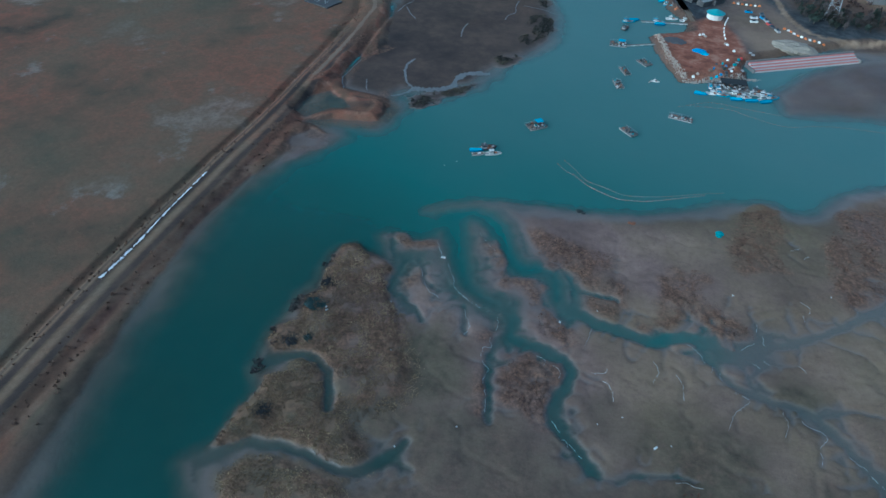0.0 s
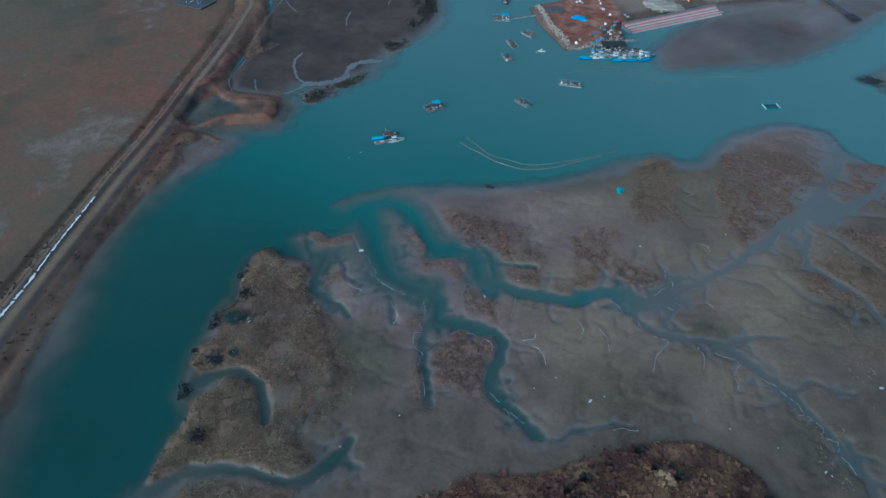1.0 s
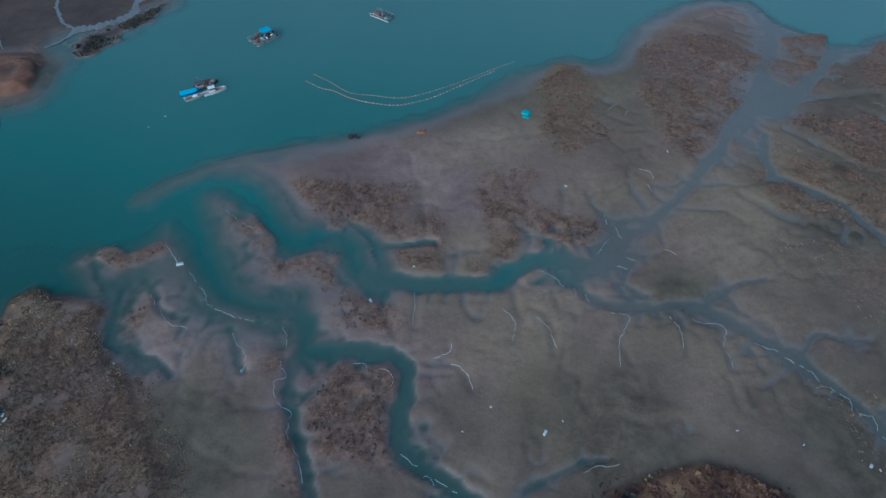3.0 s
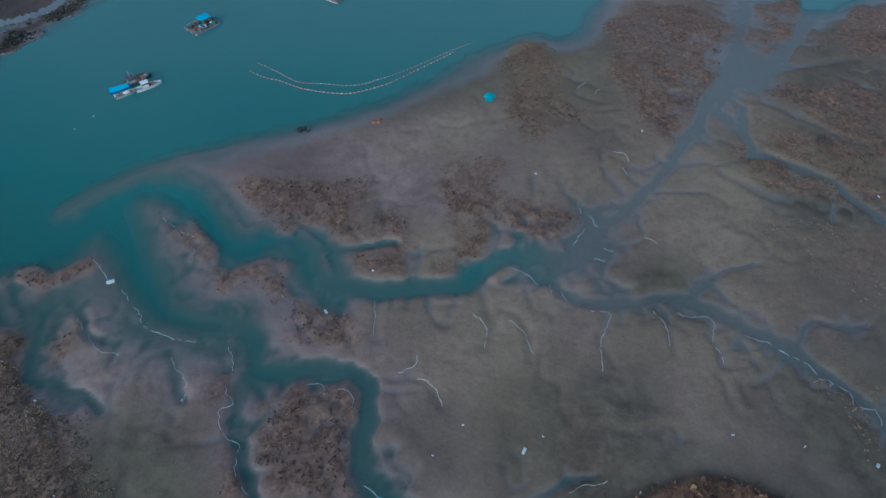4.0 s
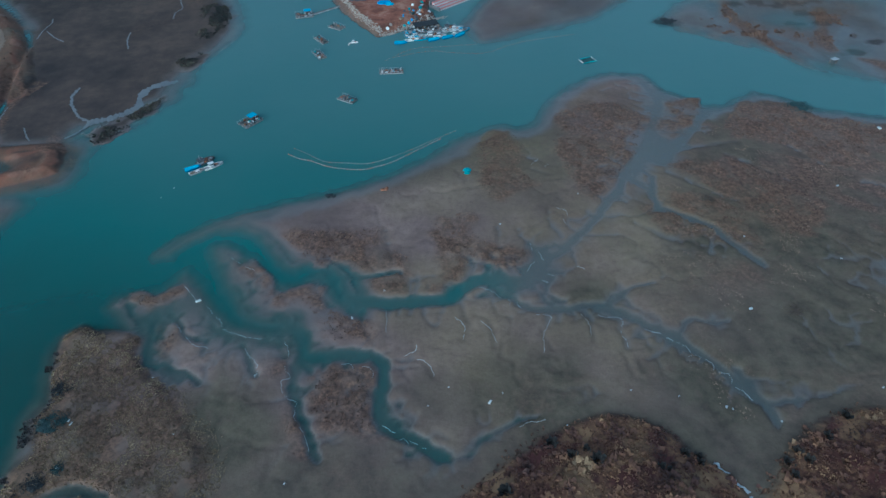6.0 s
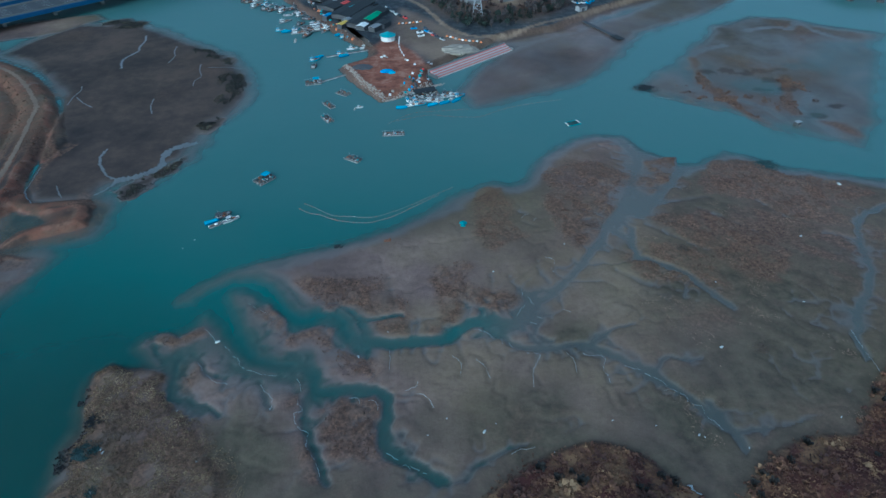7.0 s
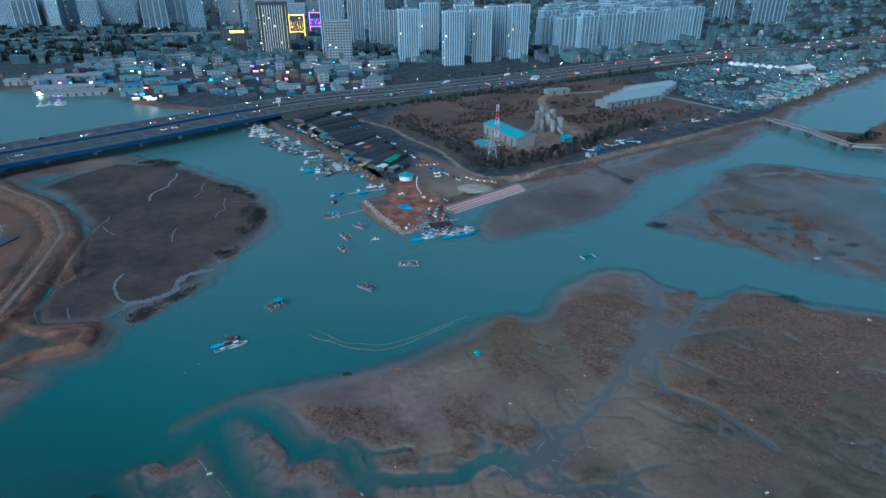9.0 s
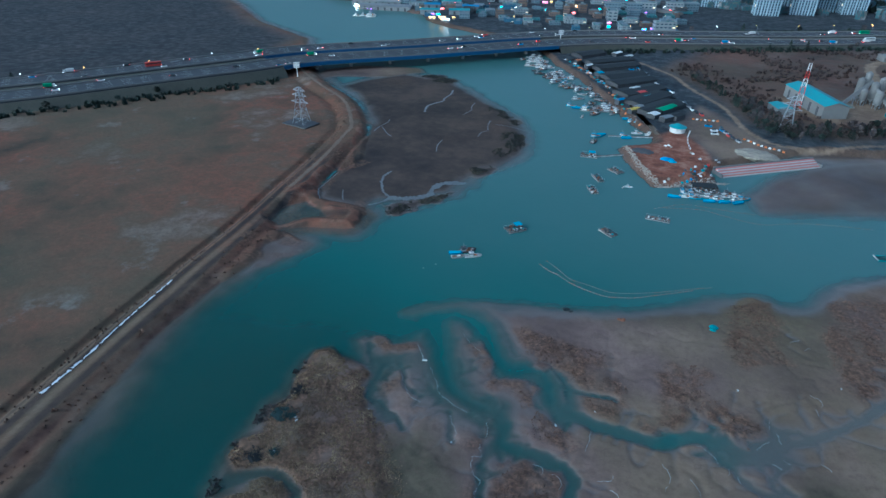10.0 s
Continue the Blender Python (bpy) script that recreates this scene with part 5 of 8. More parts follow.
clumps("east_tufts", scatter([[(60, 118), (75, 175), (110, 215), (150, 222), (172, 200), (165, 120), (110, 90), (70, 88)]], 26000, 35, lambda x, y, z: float(fbm(np.array([x * 0.84 - y * 0.54]), np.array([(x * 0.54 + y * 0.84) * 3.2]), 30, 59, 4)[0]) < -0.05 and patchy(11, -0.05, 58)(x, y, z), 0.35, 1.0), 4, 0.5, 0.2, M["east_tuft"], "dry brown clumps in streaks across the mud", 36)
M["reed"] = scrub_material("dark_reed", [(0.0, (0.020, 0.023, 0.020)), (0.6, (0.044, 0.043, 0.034)), (1.0, (0.12, 0.10, 0.06))])
clumps("reed_beds", scatter(REED_BEDS, 9000, 31, patchy(5, -0.2, 47), 0.4, 1.2), 5, 0.65, 0.4, M["reed"], "dark reed beds along the rim of the marsh", 32)
clumps("shore_scrub", scatter([[(130, 300), (150, 325), (175, 290), (178, 255), (158, 255), (140, 280)], [(186, 320), (205, 320), (196, 268), (180, 268)], [(118, 303), (118, 290), (150, 270), (150, 288)]], 9000, 33, patchy(9, 0.0, 52), 0.5, 1.3), 4, 0.7, 0.35, M["tuft"], "russet scrub on the far mud flat", 34)

# ---- boats and rafts ----
def hull_mesh(bm, length, beam_w, high, mi=0, stern=0.8):
    """A boat's shell with a sunk deck."""
    rows = []
    n = 7
    for i in range(n):
        t = i / (n - 1)
        x = (t - 0.5) * length
        w = beam_w / 2 * (stern + (1 - stern) * min(1, t * 3)) * (1 - max(0, (t - 0.55) / 0.45) ** 2.2 * 0.97)
        z = high * (0.78 + 0.5 * max(0, t - 0.35) ** 1.5)
        rows.append([bm.verts.new(q) for q in ((x, -w * 0.7, -0.3), (x, -w, z), (x, -w * 0.86, z), (x, -w * 0.84, z - 0.3), (x, w * 0.84, z - 0.3), (x, w * 0.86, z), (x, w, z), (x, w * 0.7, -0.3))])
    for a, b in zip(rows, rows[1:]):
        for k in range(7):
            bm.faces.new((a[k], b[k], b[k + 1], a[k + 1])).material_index = mi + (1 if k == 3 else 0)
    bm.faces.new(rows[0]).material_index = mi
    bm.faces.new(rows[-1][::-1]).material_index = mi
    bmesh.ops.recalc_face_normals(bm, faces=bm.faces[:])


def boat(kind, m):
    """A small inshore fishing boat. kind: cabin, tarp, gear or skiff."""
    spec = {"cabin": ("white", "grey", 6.4, 2.1, "white fishing boat with a small wheelhouse afloat"), "tarp": ("blue", "cyan", 6.0, 2.2, "fishing boat under a bright blue tarpaulin, afloat"),
            "gear": ("cyan", "plank", 6.8, 2.3, "blue fishing boat laden with nets and gear"), "skiff": ("grey", "wood", 5.2, 1.8, "weathered grey open skiff afloat"),
            "wide": ("grey", "darkgrey", 8.6, 2.9, "broad grey fishing boat with a white wheelhouse and cluttered deck"),
            "dark": ("darkgrey", "plank", 6.4, 3.3, "dark work boat piled with nets and floats")}[kind]
    r = random.Random(len(kind) * 7)
    t = thing("fishing_boat", spec[4], "boat", m)
    bm = bmesh.new()
    hull_mesh(bm, spec[2], spec[3], 0.75)
    part("hull", bm, [M[spec[0]], M[spec[1]]], t)
    L, B = spec[2], spec[3]
    if kind in ("cabin", "gear", "dark", "wide"):
        bm = bmesh.new()
        cx = -0.12 * L if kind == "cabin" else -0.28 * L
        box(bm, cx, 0, 0.45, L * 0.26, B * 0.55, 1.35, bevel=0.05, taper=0.93)
        cabin = part("wheelhouse", bm, M["white" if kind != "dark" else "grey"], t)
        bm = bmesh.new()
        box(bm, cx, 0, 1.25, L * 0.262, B * 0.54, 0.32)
        part("window_band", bm, M["glass"], cabin)
        bm = bmesh.new()
        box(bm, cx, 0, 1.80, L * 0.30, B * 0.62, 0.08)
        part("cabin_roof", bm, M[{"gear": "cyan", "dark": "darkgrey"}.get(kind, "white")], cabin)
        bm = bmesh.new()
        beam(bm, (cx, 0, 1.8), (cx, 0, 3.6), 0.09)
        beam(bm, (cx, 0, 3.0), (cx + 1.4, 0, 1.9), 0.05)
        part("mast", bm, M["steel"], t)
    if kind in ("gear", "dark", "cabin", "wide"):
        for i in range(3 if kind == "cabin" else 7):
            bm = bmesh.new()
            lump(bm, (r.uniform(-0.1, 0.36) * L, r.uniform(-0.28, 0.28) * B, 0.6), (0.5, 0.4, 0.4), r)
            part("folded_net", bm, M[r.choice(("net", "orange", "white", "teal", "rust", "darkgrey", "grey", "black"))], t)
    if kind == "tarp":
        bm = bmesh.new()
        for s, (zr, ze) in ((-1, (1.35, 0.75)), (1, (1.35, 0.75))):
            vs = [bm.verts.new(q) for q in ((-L * 0.47, 0, zr), (L * 0.33, 0, zr - 0.1), (L * 0.36, s * B * 0.46, ze), (-L * 0.49, s * B * 0.52, ze))]
            bm.faces.new(vs)
        bmesh.ops.remove_doubles(bm, verts=bm.verts[:], dist=0.01)
        bmesh.ops.solidify(bm, geom=bm.faces[:], thickness=0.04)
        part("tarpaulin", bm, M["cyan"], t, "creased bright blue tarpaulin")
        bm = bmesh.new()
        beam(bm, (-L * 0.5, 0, 1.3), (L * 0.36, 0, 1.25), 0.07)
        part("ridge_pole", bm, M["wood"], t)
    if kind == "skiff":
        for x in (-0.25, 0.05, 0.28):
            bm = bmesh.new()
            box(bm, x * L, 0, 0.5, 0.3, B * 0.75, 0.06)
            part("thwart", bm, M["plank"], t)
        bm = bmesh.new()
        box(bm, -L * 0.49, 0, 0.4, 0.35, 0.3, 0.75, bevel=0.05)
        part("outboard", bm, M["white"], t)
        bm = bmesh.new()
        lump(bm, (0.3, 0.1, 0.55), (0.8, 0.5, 0.35), r)
        part("folded_net", bm, M["white"], t)
    return t


BOATS = {}


def moor(kind, x, y, turn, k=1.0, group=""):
    m = pose(x, y, 0.0, 0, 0, turn)
    if kind in BOATS:
        ob = copy_thing(BOATS[kind], m)
    else:
        ob = BOATS[kind] = boat(kind, m)
    ob.scale = (k, k, k)
    if group:
        ob["group"] = group
    return ob


moor("tarp", -83.6, 190.6, 30, 0.95)
moor("skiff", -81.6, 188.4, 36, 1.05)
moor("dark", -80.2, 194.6, 42, 1.05)
moor("cabin", -76.6, 191.6, 34, 1.05)
moor("cabin", -35.0, 286.4, 10, 0.6)
moor("skiff", -37.2, 285.0, 80, 0.5)
for k, (x, y, a) in {"tarp": (-13.4, 285.2, 8), "cabin": (-8.4, 287.8, 15)}.items():
    moor(k, x, y, a, 1.0, "boats beside the earth pad")
for k, x, y, a in (("gear", -4.2, 288.6, 10), ("tarp", 2.3, 288.0, 20), ("tarp", 8.6, 290.2, 25), ("cabin", 5.0, 291.5, 20), ("gear", -11.0, 294.0, 100), ("gear", -7.5, 294.5, 95), ("cabin", 12.6, 295.0, 60), ("tarp", 14.5, 292.5, 40), ("dark", 10.0, 301.0, 30), ("skiff", 14.0, 300.5, 15), ("cabin", -6.0, 291.5, 12), ("skiff", -2.0, 292.0, 10), ("wide", 2.5, 293.5, 22), ("dark", -9.0, 297.5, 98), ("cabin", 8.0, 296.5, 35), ("gear", 16.5, 297.5, 35), ("cabin", 12.5, 298.5, 30)):
    moor(k, x, y, a, 1.0, "boats beside the earth pad")
r = random.Random(21)
quay = smooth_line([(-157, 528), (-143, 507), (-127, 484), (-112, 470), (-95, 452), (-84, 436), (-73, 418), (-62, 402)], 2.6)
for i, (x, y) in enumerate(quay):
    lean = 37 + 22 * math.sin(i * 0.9)
    for row in range(3):
        if r.random() < (0.6, 0.45, 0.22)[row] * (0.45 if i % 11 in (4, 5) else 1):
            off = 4.5 + row * 7.0 + r.uniform(-1.4, 1.4)
            s = r.uniform(-1.2, 1.2)
            moor(r.choice(("cabin", "cabin", "cabin", "dark", "dark", "gear", "skiff", "wide", "wide", "dark")), x - off * 0.80 + 0.6 * s, y - off * 0.60 - 0.8 * s, lean + r.uniform(-16, 16) + r.choice((0, 0, 180)), r.uniform(1.0, 1.45), "boats along the market quay")
for k, x, y, a in (("gear", -95, 400.7, 10), ("tarp", -91, 398, 20), ("gear", -85.4, 402, 60), ("skiff", -82.7, 381.7, 95), ("gear", -65.9, 350, 30), ("tarp", -64, 354, 35), ("dark", -65.1, 340.5, 80), ("tarp", -49.5, 355.6, 20),
                   ("gear", -51, 358.5, 15), ("cabin", -45.6, 366.5, 20), ("cabin", -44.4, 381, 40), ("gear", -48, 384, 30), ("gear", -52, 387, 35), ("tarp", -56, 391, 30), ("cabin", -38, 367.8, 25), ("cabin", -35, 371, 25), ("cabin", -157.7, 505.7, 40), ("cabin", -160, 508, 42)):
    moor(k, x, y, a, 1.05, "boats round the landing stages")


def work_raft(x, y, turn, lx, ly, style, label):
    """A floating work platform on drums, with planks, rails and gear."""
    r = random.Random(int(x * 3 + y))
    t = thing("work_raft", label, "raft", pose(x, y, 0, 0, 0, turn))
    for s in (-1, 0, 1):
        bm = bmesh.new()
        box(bm, 0, s * ly * 0.4, -0.25, lx * 0.98, ly * 0.16, 0.62, bevel=0.06)
        part("float", bm, M["grey"], t)
    n = max(6, int(lx / 0.5))
    for i in range(n):
        bm = bmesh.new()
        box(bm, -lx / 2 + (i + 0.5) * lx / n, 0, 0.37, lx / n * 0.9, ly * (1 + r.uniform(-0.02, 0.02)), 0.07)
        part("plank", bm, M["plank"], t)
    for s in (-1, 1):
        bm = bmesh.new()
        beam(bm, (-lx / 2, s * ly / 2, 1.15), (lx / 2, s * ly / 2, 1.15), 0.06)
        part("rail", bm, M["steel"], t)
        for i in range(int(lx / 1.6) + 1):
            bm = bmesh.new()
            box(bm, -lx / 2 + i * 1.6, s * ly / 2, 0.4, 0.07, 0.07, 0.8)
            part("post", bm, M["steel"], t)
    for _ in range(int(lx * ly / (1.0 if style == "shelter" else 1.5))):
        px_, py_ = r.uniform(-0.42, 0.42) * lx, r.uniform(-0.36, 0.36) * ly
        bm = bmesh.new()
        if r.random() < 0.5:
            box(bm, px_, py_, 0.45, r.uniform(0.4, 1.0), r.uniform(0.4, 0.8), r.uniform(0.3, 0.9), r.uniform(0, 3), bevel=0.03)
            part("crate", bm, M[r.choice(("white", "grey", "darkgrey", "rust", "teal", "wood", "darkgrey", "darkgrey", "black"))], t)
        else:
            lump(bm, (px_, py_, 0.5), (r.uniform(0.4, 0.9), r.uniform(0.3, 0.7), 0.5), r)
            part("folded_net", bm, M[r.choice(("net", "darkgrey", "rust", "white", "black"))], t)
    if style == "shelter":
        bm = bmesh.new()
        box(bm, lx * 0.18, ly * 0.12, 2.2, lx * 0.4, ly * 0.55, 0.12, bevel=0.04)
        roof = part("canopy", bm, M["cyan"], t, "bright blue canopy")
        for a, b in ((-1, -1), (1, -1), (1, 1), (-1, 1)):
            bm = bmesh.new()
            box(bm, lx * (0.18 + a * 0.18), ly * (0.12 + b * 0.25), 0.45, 0.08, 0.08, 1.76)
            part("canopy_post", bm, M["wood"], t)
    if style == "frame":
        bm = bmesh.new()
        for a in (-0.4, 0.0, 0.4):
            beam(bm, (a * lx, -ly * 0.4, 0.4), (a * lx, 0, 1.9), 0.09)
            beam(bm, (a * lx, ly * 0.4, 0.4), (a * lx, 0, 1.9), 0.09)
        part("gantry", bm, M["steel"], t)
    return t


work_raft(-69.5, 219.9, 50, 8.2, 5.4, "shelter", "plank raft with a blue canopy and dark nets")
work_raft(-33.7, 235.3, -32, 7.6, 3.8, "gear", "weathered work raft piled with crates and nets")
work_raft(-16.7, 257.8, 2, 10.4, 3.6, "frame", "long grey work raft with a steel gantry")
work_raft(-50.8, 289.3, -52, 8.6, 3.2, "gear", "long grey work raft loaded with crates")
work_raft(-49.7, 274.2, -58, 8.0, 3.6, "frame", "grey work raft with a dark winch")
work_raft(-44.8, 303.3, -35, 7.6, 4.6, "gear", "rust-stained work raft with boxes")
work_raft(-62.5, 317.8, 12, 9.0, 6.0, "shelter", "work raft with a blue canopy at the end of a pier")
t = work_raft(-1.5, 299.5, 18, 15, 8, "gear", "large floating stage crowded with nets under black sheeting")
bm = bmesh.new()
box(bm, 0, 0.8, 2.5, 12, 5.5, 0.25, bevel=0.1)
part("canopy", bm, M["black"], t, "sagging black sheeting")
for a, b in ((-1, -1), (1, -1), (1, 1), (-1, 1)):
    bm = bmesh.new()
    box(bm, a * 5.6, 0.8 + b * 2.5, 0.42, 0.12, 0.12, 2.1)
    part("canopy_post", bm, M["wood"], t)

# oyster frame, a green pipe pontoon
t = thing("pipe_pontoon", "pale green floating frame of pipes and netting", "pontoon", pose(69.5, 265.2, 0, 0, 0, 22))
for s in (-1, 1):
    for nm, a, b in (("long_pipe", (-3.4, s * 2.0, 0.2), (3.4, s * 2.0, 0.2)), ("cross_pipe", (s * 3.2, -2.0, 0.28), (s * 3.2, 2.0, 0.28))):
        bm = bmesh.new()
        beam(bm, a, b, 0.42)
        part(nm, bm, M["teal"] if nm == "long_pipe" else M["grey"], t)
bm = bmesh.new()
for i in range(7):
    beam(bm, (-3 + i, -2, 0.3), (-3 + i, 2, 0.3), 0.10)
for i in range(4):
    beam(bm, (-3.2, -1.5 + i, 0.3), (3.2, -1.5 + i, 0.3), 0.10)
part("netting", bm, M["net"], t)


def float_line(name, pts, gap, size, mats, label):
    """A rope of small floats, each a part."""
    t = thing(name, label, "float line", pose(0, 0, 0))
    line = smooth_line(pts, gap)
    bm = bmesh.new()
    for a, b in zip(line, line[1:]):
        beam(bm, (*a, 0.04), (*b, 0.04), 0.09)
    part("rope", bm, M["rust"], t)
    meshes = []
    for m in mats:
        bm = bmesh.new()
        bmesh.ops.create_uvsphere(bm, u_segments=6, v_segments=4, radius=1.0)
        for v in bm.verts:
            v.co = Vector((v.co.x * size * 1.45, v.co.y * size, v.co.z * size))
        me = bpy.data.meshes.new("float")
        bm.to_mesh(me)
        bm.free()
        me.materials.append(m)
        meshes.append(me)
    for i, (a, b) in enumerate(zip(line, line[1:])):
        ob = new("float", meshes[(i % 2) if i % 14 else -1])
        ob.parent = t
        ob.location, ob.rotation_euler = (*((a + b) / 2), 0.06), (0, 0, math.atan2(b[1] - a[1], b[0] - a[0]))
    return t


float_line("float_line", FLOATS, 1.05, 0.17, (M["pale"], M["pink"], M["orange"]), "orange and white net floats strung in a curve on the water")
float_line("float_line", FLOATS_B, 1.05, 0.13, (M["pale"], M["grey"], M["orange"]), "white net floats strung in a curve on the water")
float_line("float_line", [(-16.3, 271.1), (0, 276.8), (10, 275), (24.5, 274), (36, 281), (48, 286.3), (68.8, 291.8)], 1.6, 0.13, (M["rust"], M["grey"]), "faint brown float line in the shallows off the ramp")
float_line("float_line", [(-20, 268), (-8, 279), (6, 281), (22, 283)], 1.8, 0.13, (M["rust"], M["grey"]), "faint brown float line in the shallows off the ramp")


def landing_stage(a, b, w, label):
    """A pontoon walkway between two points."""
    d = math.dist(a, b)
    t = thing("landing_stage", label, "pier", pose(*a, 0, 0, 0, math.degrees(math.atan2(b[1] - a[1], b[0] - a[0]))))
    n = int(d / 2.2)
    for i in range(n):
        bm = bmesh.new()
        box(bm, (i + 0.5) * d / n, 0, -0.15, d / n * 0.86, w, 0.65, bevel=0.05)
        part("pontoon", bm, M["foam"] if i % 2 else M["grey"], t)
    bm = bmesh.new()
    box(bm, d / 2, 0, 0.5, d, w * 0.7, 0.08)
    part("walkway", bm, M["plank"], t)
    return t


landing_stage((-58, 318.5), (-43, 330), 1.3, "narrow pontoon walkway running to the earth pad")
landing_stage((-88, 404), (-66, 416), 1.3, "narrow pontoon walkway running to the quay")
landing_stage((-60, 354), (-36, 364), 1.5, "narrow pontoon walkway running to the quay")

# shack on the far mud
t = thing("mud_shack", "small grey shack on stilts on the far mud", "shack", pose(175.6, 258.6, 0, 0, 0, 25))
bm = bmesh.new()
box(bm, 0, 0, 0.9, 2.6, 1.8, 1.3, bevel=0.04)
part("cabin", bm, M["darkgrey"], t)
bm = bmesh.new()
box(bm, 0.3, 0, 2.2, 3.2, 2.2, 0.14)
part("roof", bm, M["grey"], t)
for a, b in ((-1, -1), (1, -1), (1, 1), (-1, 1)):
    bm = bmesh.new()
    box(bm, a * 1.15, b * 0.8, -0.4, 0.18, 0.18, 1.32)
    part("stilt", bm, M["wood"], t)

# ---- the fishing port ----
def slab(name, pts, z0, z1, material, label, category, kind=""):
    """A flat piece with the given outline."""
    bm = bmesh.new()
    lo = [bm.verts.new((x, y, z0)) for x, y in pts]
    hi = [bm.verts.new((x, y, z1)) for x, y in pts]
    n = len(pts)
    bm.faces.new(hi)
    bm.faces.new(lo[::-1])
    for i in range(n):
        bm.faces.new((lo[i], lo[(i + 1) % n], hi[(i + 1) % n], hi[i]))
    bmesh.ops.recalc_face_normals(bm, faces=bm.faces[:])
    return tagged(obj(name, bm, material), label, category, kind=kind)


# rubble edge of the earth pad, one stone after another
wall = thing("rubble_bank", "pale rubble stone edging round the red earth pad", "stone bank", pose(0, 0, 0), kind="structure")
stones = []
for k in range(4):
    bm = bmesh.new()
    lump(bm, (0, 0, 0), (1.0, 0.8, 0.75), random.Random(k), 0.9, 0.28, 1)
    me = bpy.data.meshes.new("stone")
    bm.to_mesh(me)
    bm.free()
    me.materials.append(M["stone"])
    stones.append(me)
r = random.Random(5)
for x, y in smooth_line([(-47, 337), (-41, 325), (-35, 313), (-28, 302), (-22, 294), (-12, 300), (0, 309), (8, 313)], 0.95):
    for row in range(3):
        ob = new("stone", stones[r.randrange(4)])
        ob.parent = wall
        s = r.uniform(0.3, 0.5)
        ob.location = (x + r.uniform(-1.1, 1.1), y + r.uniform(-1.1, 1.1), level(x, y) * (0.4 + 0.3 * row) + r.uniform(-0.1, 0.2))
        ob.rotation_euler, ob.scale = (r.uniform(0, 6), r.uniform(0, 6), r.uniform(0, 6)), (s, s, s)

bm = bmesh.new()
for x, y in smooth_line([(-47, 337), (-41, 325), (-35, 313), (-28, 302), (-22, 294), (-12, 300), (0, 309), (8, 313)], 0.5):
    for _ in range(4):
        k = r.uniform(0.2, 0.4)
        qx, qy = x + r.uniform(-1.4, 1.4), y + r.uniform(-1.4, 1.4)
        lump(bm, (qx, qy, max(level(qx, qy), 0.0) + 0.1), (k, k * 0.8, k), r, 0.8, 0.3, 1)
part("loose_rubble", bm, M["stone"], wall)["kind"] = "stuff"

# slipway of long steps, white and pink by turns
slip = thing("stepped_slipway", "long stepped concrete slipway striped white and pink", "slipway", pose(5.0, 321.2, 0, 0, 0, math.degrees(math.atan2(39.6, 45.7))))
L = 60.5
for i in range(8):
    bm = bmesh.new()
    box(bm, L / 2, -0.6 + i * 0.8, -1.2, L, 0.8, 1.5 + i * 0.34, bevel=0.04)
    part("step", bm, M["pink"] if i % 2 else M["pale"], slip)
for x in (-0.5, L + 0.5):
    bm = bmesh.new()
    box(bm, x, 2.4, -1.0, 0.9, 7.0, 2.6, bevel=0.06)
    part("end_wall", bm, M["worn"], slip)
bm = bmesh.new()
box(bm, L / 2, 6.3, -0.5, L + 1.8, 0.7, 3.6, bevel=0.05)
part("coping", bm, M["worn"], slip)

# gravel heap, tarpaulin, bags and gear on the pad
def heap(name, x, y, rx, ry, h, material, label, seed, n=26):
    rr = random.Random(seed)
    bm = bmesh.new()
    lump(bm, (0, 0, 0), (rx, ry, h), rr, 1.0, 0.14, 3)
    for _ in range(n):
        a, d = rr.uniform(0, 6.283), math.sqrt(rr.random())
        lump(bm, (math.cos(a) * d * rx, math.sin(a) * d * ry, h * (1 - d) * 0.9), (rx * 0.12, ry * 0.14, h * 0.3), rr, 0.8, 0.3)
    ob = obj(name, bm, material)
    ob.location = (x, y, level(x, y) - 0.1)
    return tagged(ob, label, name.split("_")[0] + " pile")


heap("gravel_mound", 19, 356, 11, 7, 2.4, M["gravel"], "broad pale gravel heap on the grey lot", 2, 90)
heap("soil_mound", -36.5, 331.5, 6, 4, 0.9, M["darkgrey"], "dark wet soil heap on the earth pad", 3)
heap("tarpaulin_mound", -22.6, 325.0, 3.6, 2.4, 1.3, M["blue"], "goods heaped under a bright blue tarpaulin", 4, 10)
heap("tarpaulin_mound", -19.8, 323.2, 2.2, 1.8, 0.9, M["cyan"], "goods heaped under a bright blue tarpaulin", 5, 8)
for i, (x, y, c) in enumerate(((-25, 347, "white"), (-26.5, 345.5, "white"), (-23.5, 345, "stone"), (-11.4, 340, "white"), (-7.2, 334, "white"), (-12.5, 341, "stone"), (-5.6, 312, "grey"), (-8.5, 305, "blue"),
                               (-4.5, 310, "white"), (-6.8, 308, "darkgrey"), (-2.6, 328.5, "red"), (1, 327, "red"), (-19.9, 297.5, "white"), (-18.5, 300, "stone"), (-10, 303, "cyan"), (-12, 301, "teal"), (-3, 313, "rust"), (0, 314, "grey"))):
    heap("bulk_bag", x, y, 0.8, 0.7, 0.9, M[c], {"white": "white bulk bags stacked on the red earth", "stone": "pale sacks stacked on the red earth", "grey": "grey crates under sheeting", "blue": "blue crates under sheeting", "darkgrey": "dark net pile on the red earth",
                                                 "red": "red plastic barrier bags on the earth", "cyan": "light blue net pile on the red earth", "teal": "teal net pile on the red earth", "rust": "rusty anchor pile on the red earth"}[c], 40 + i, 6)


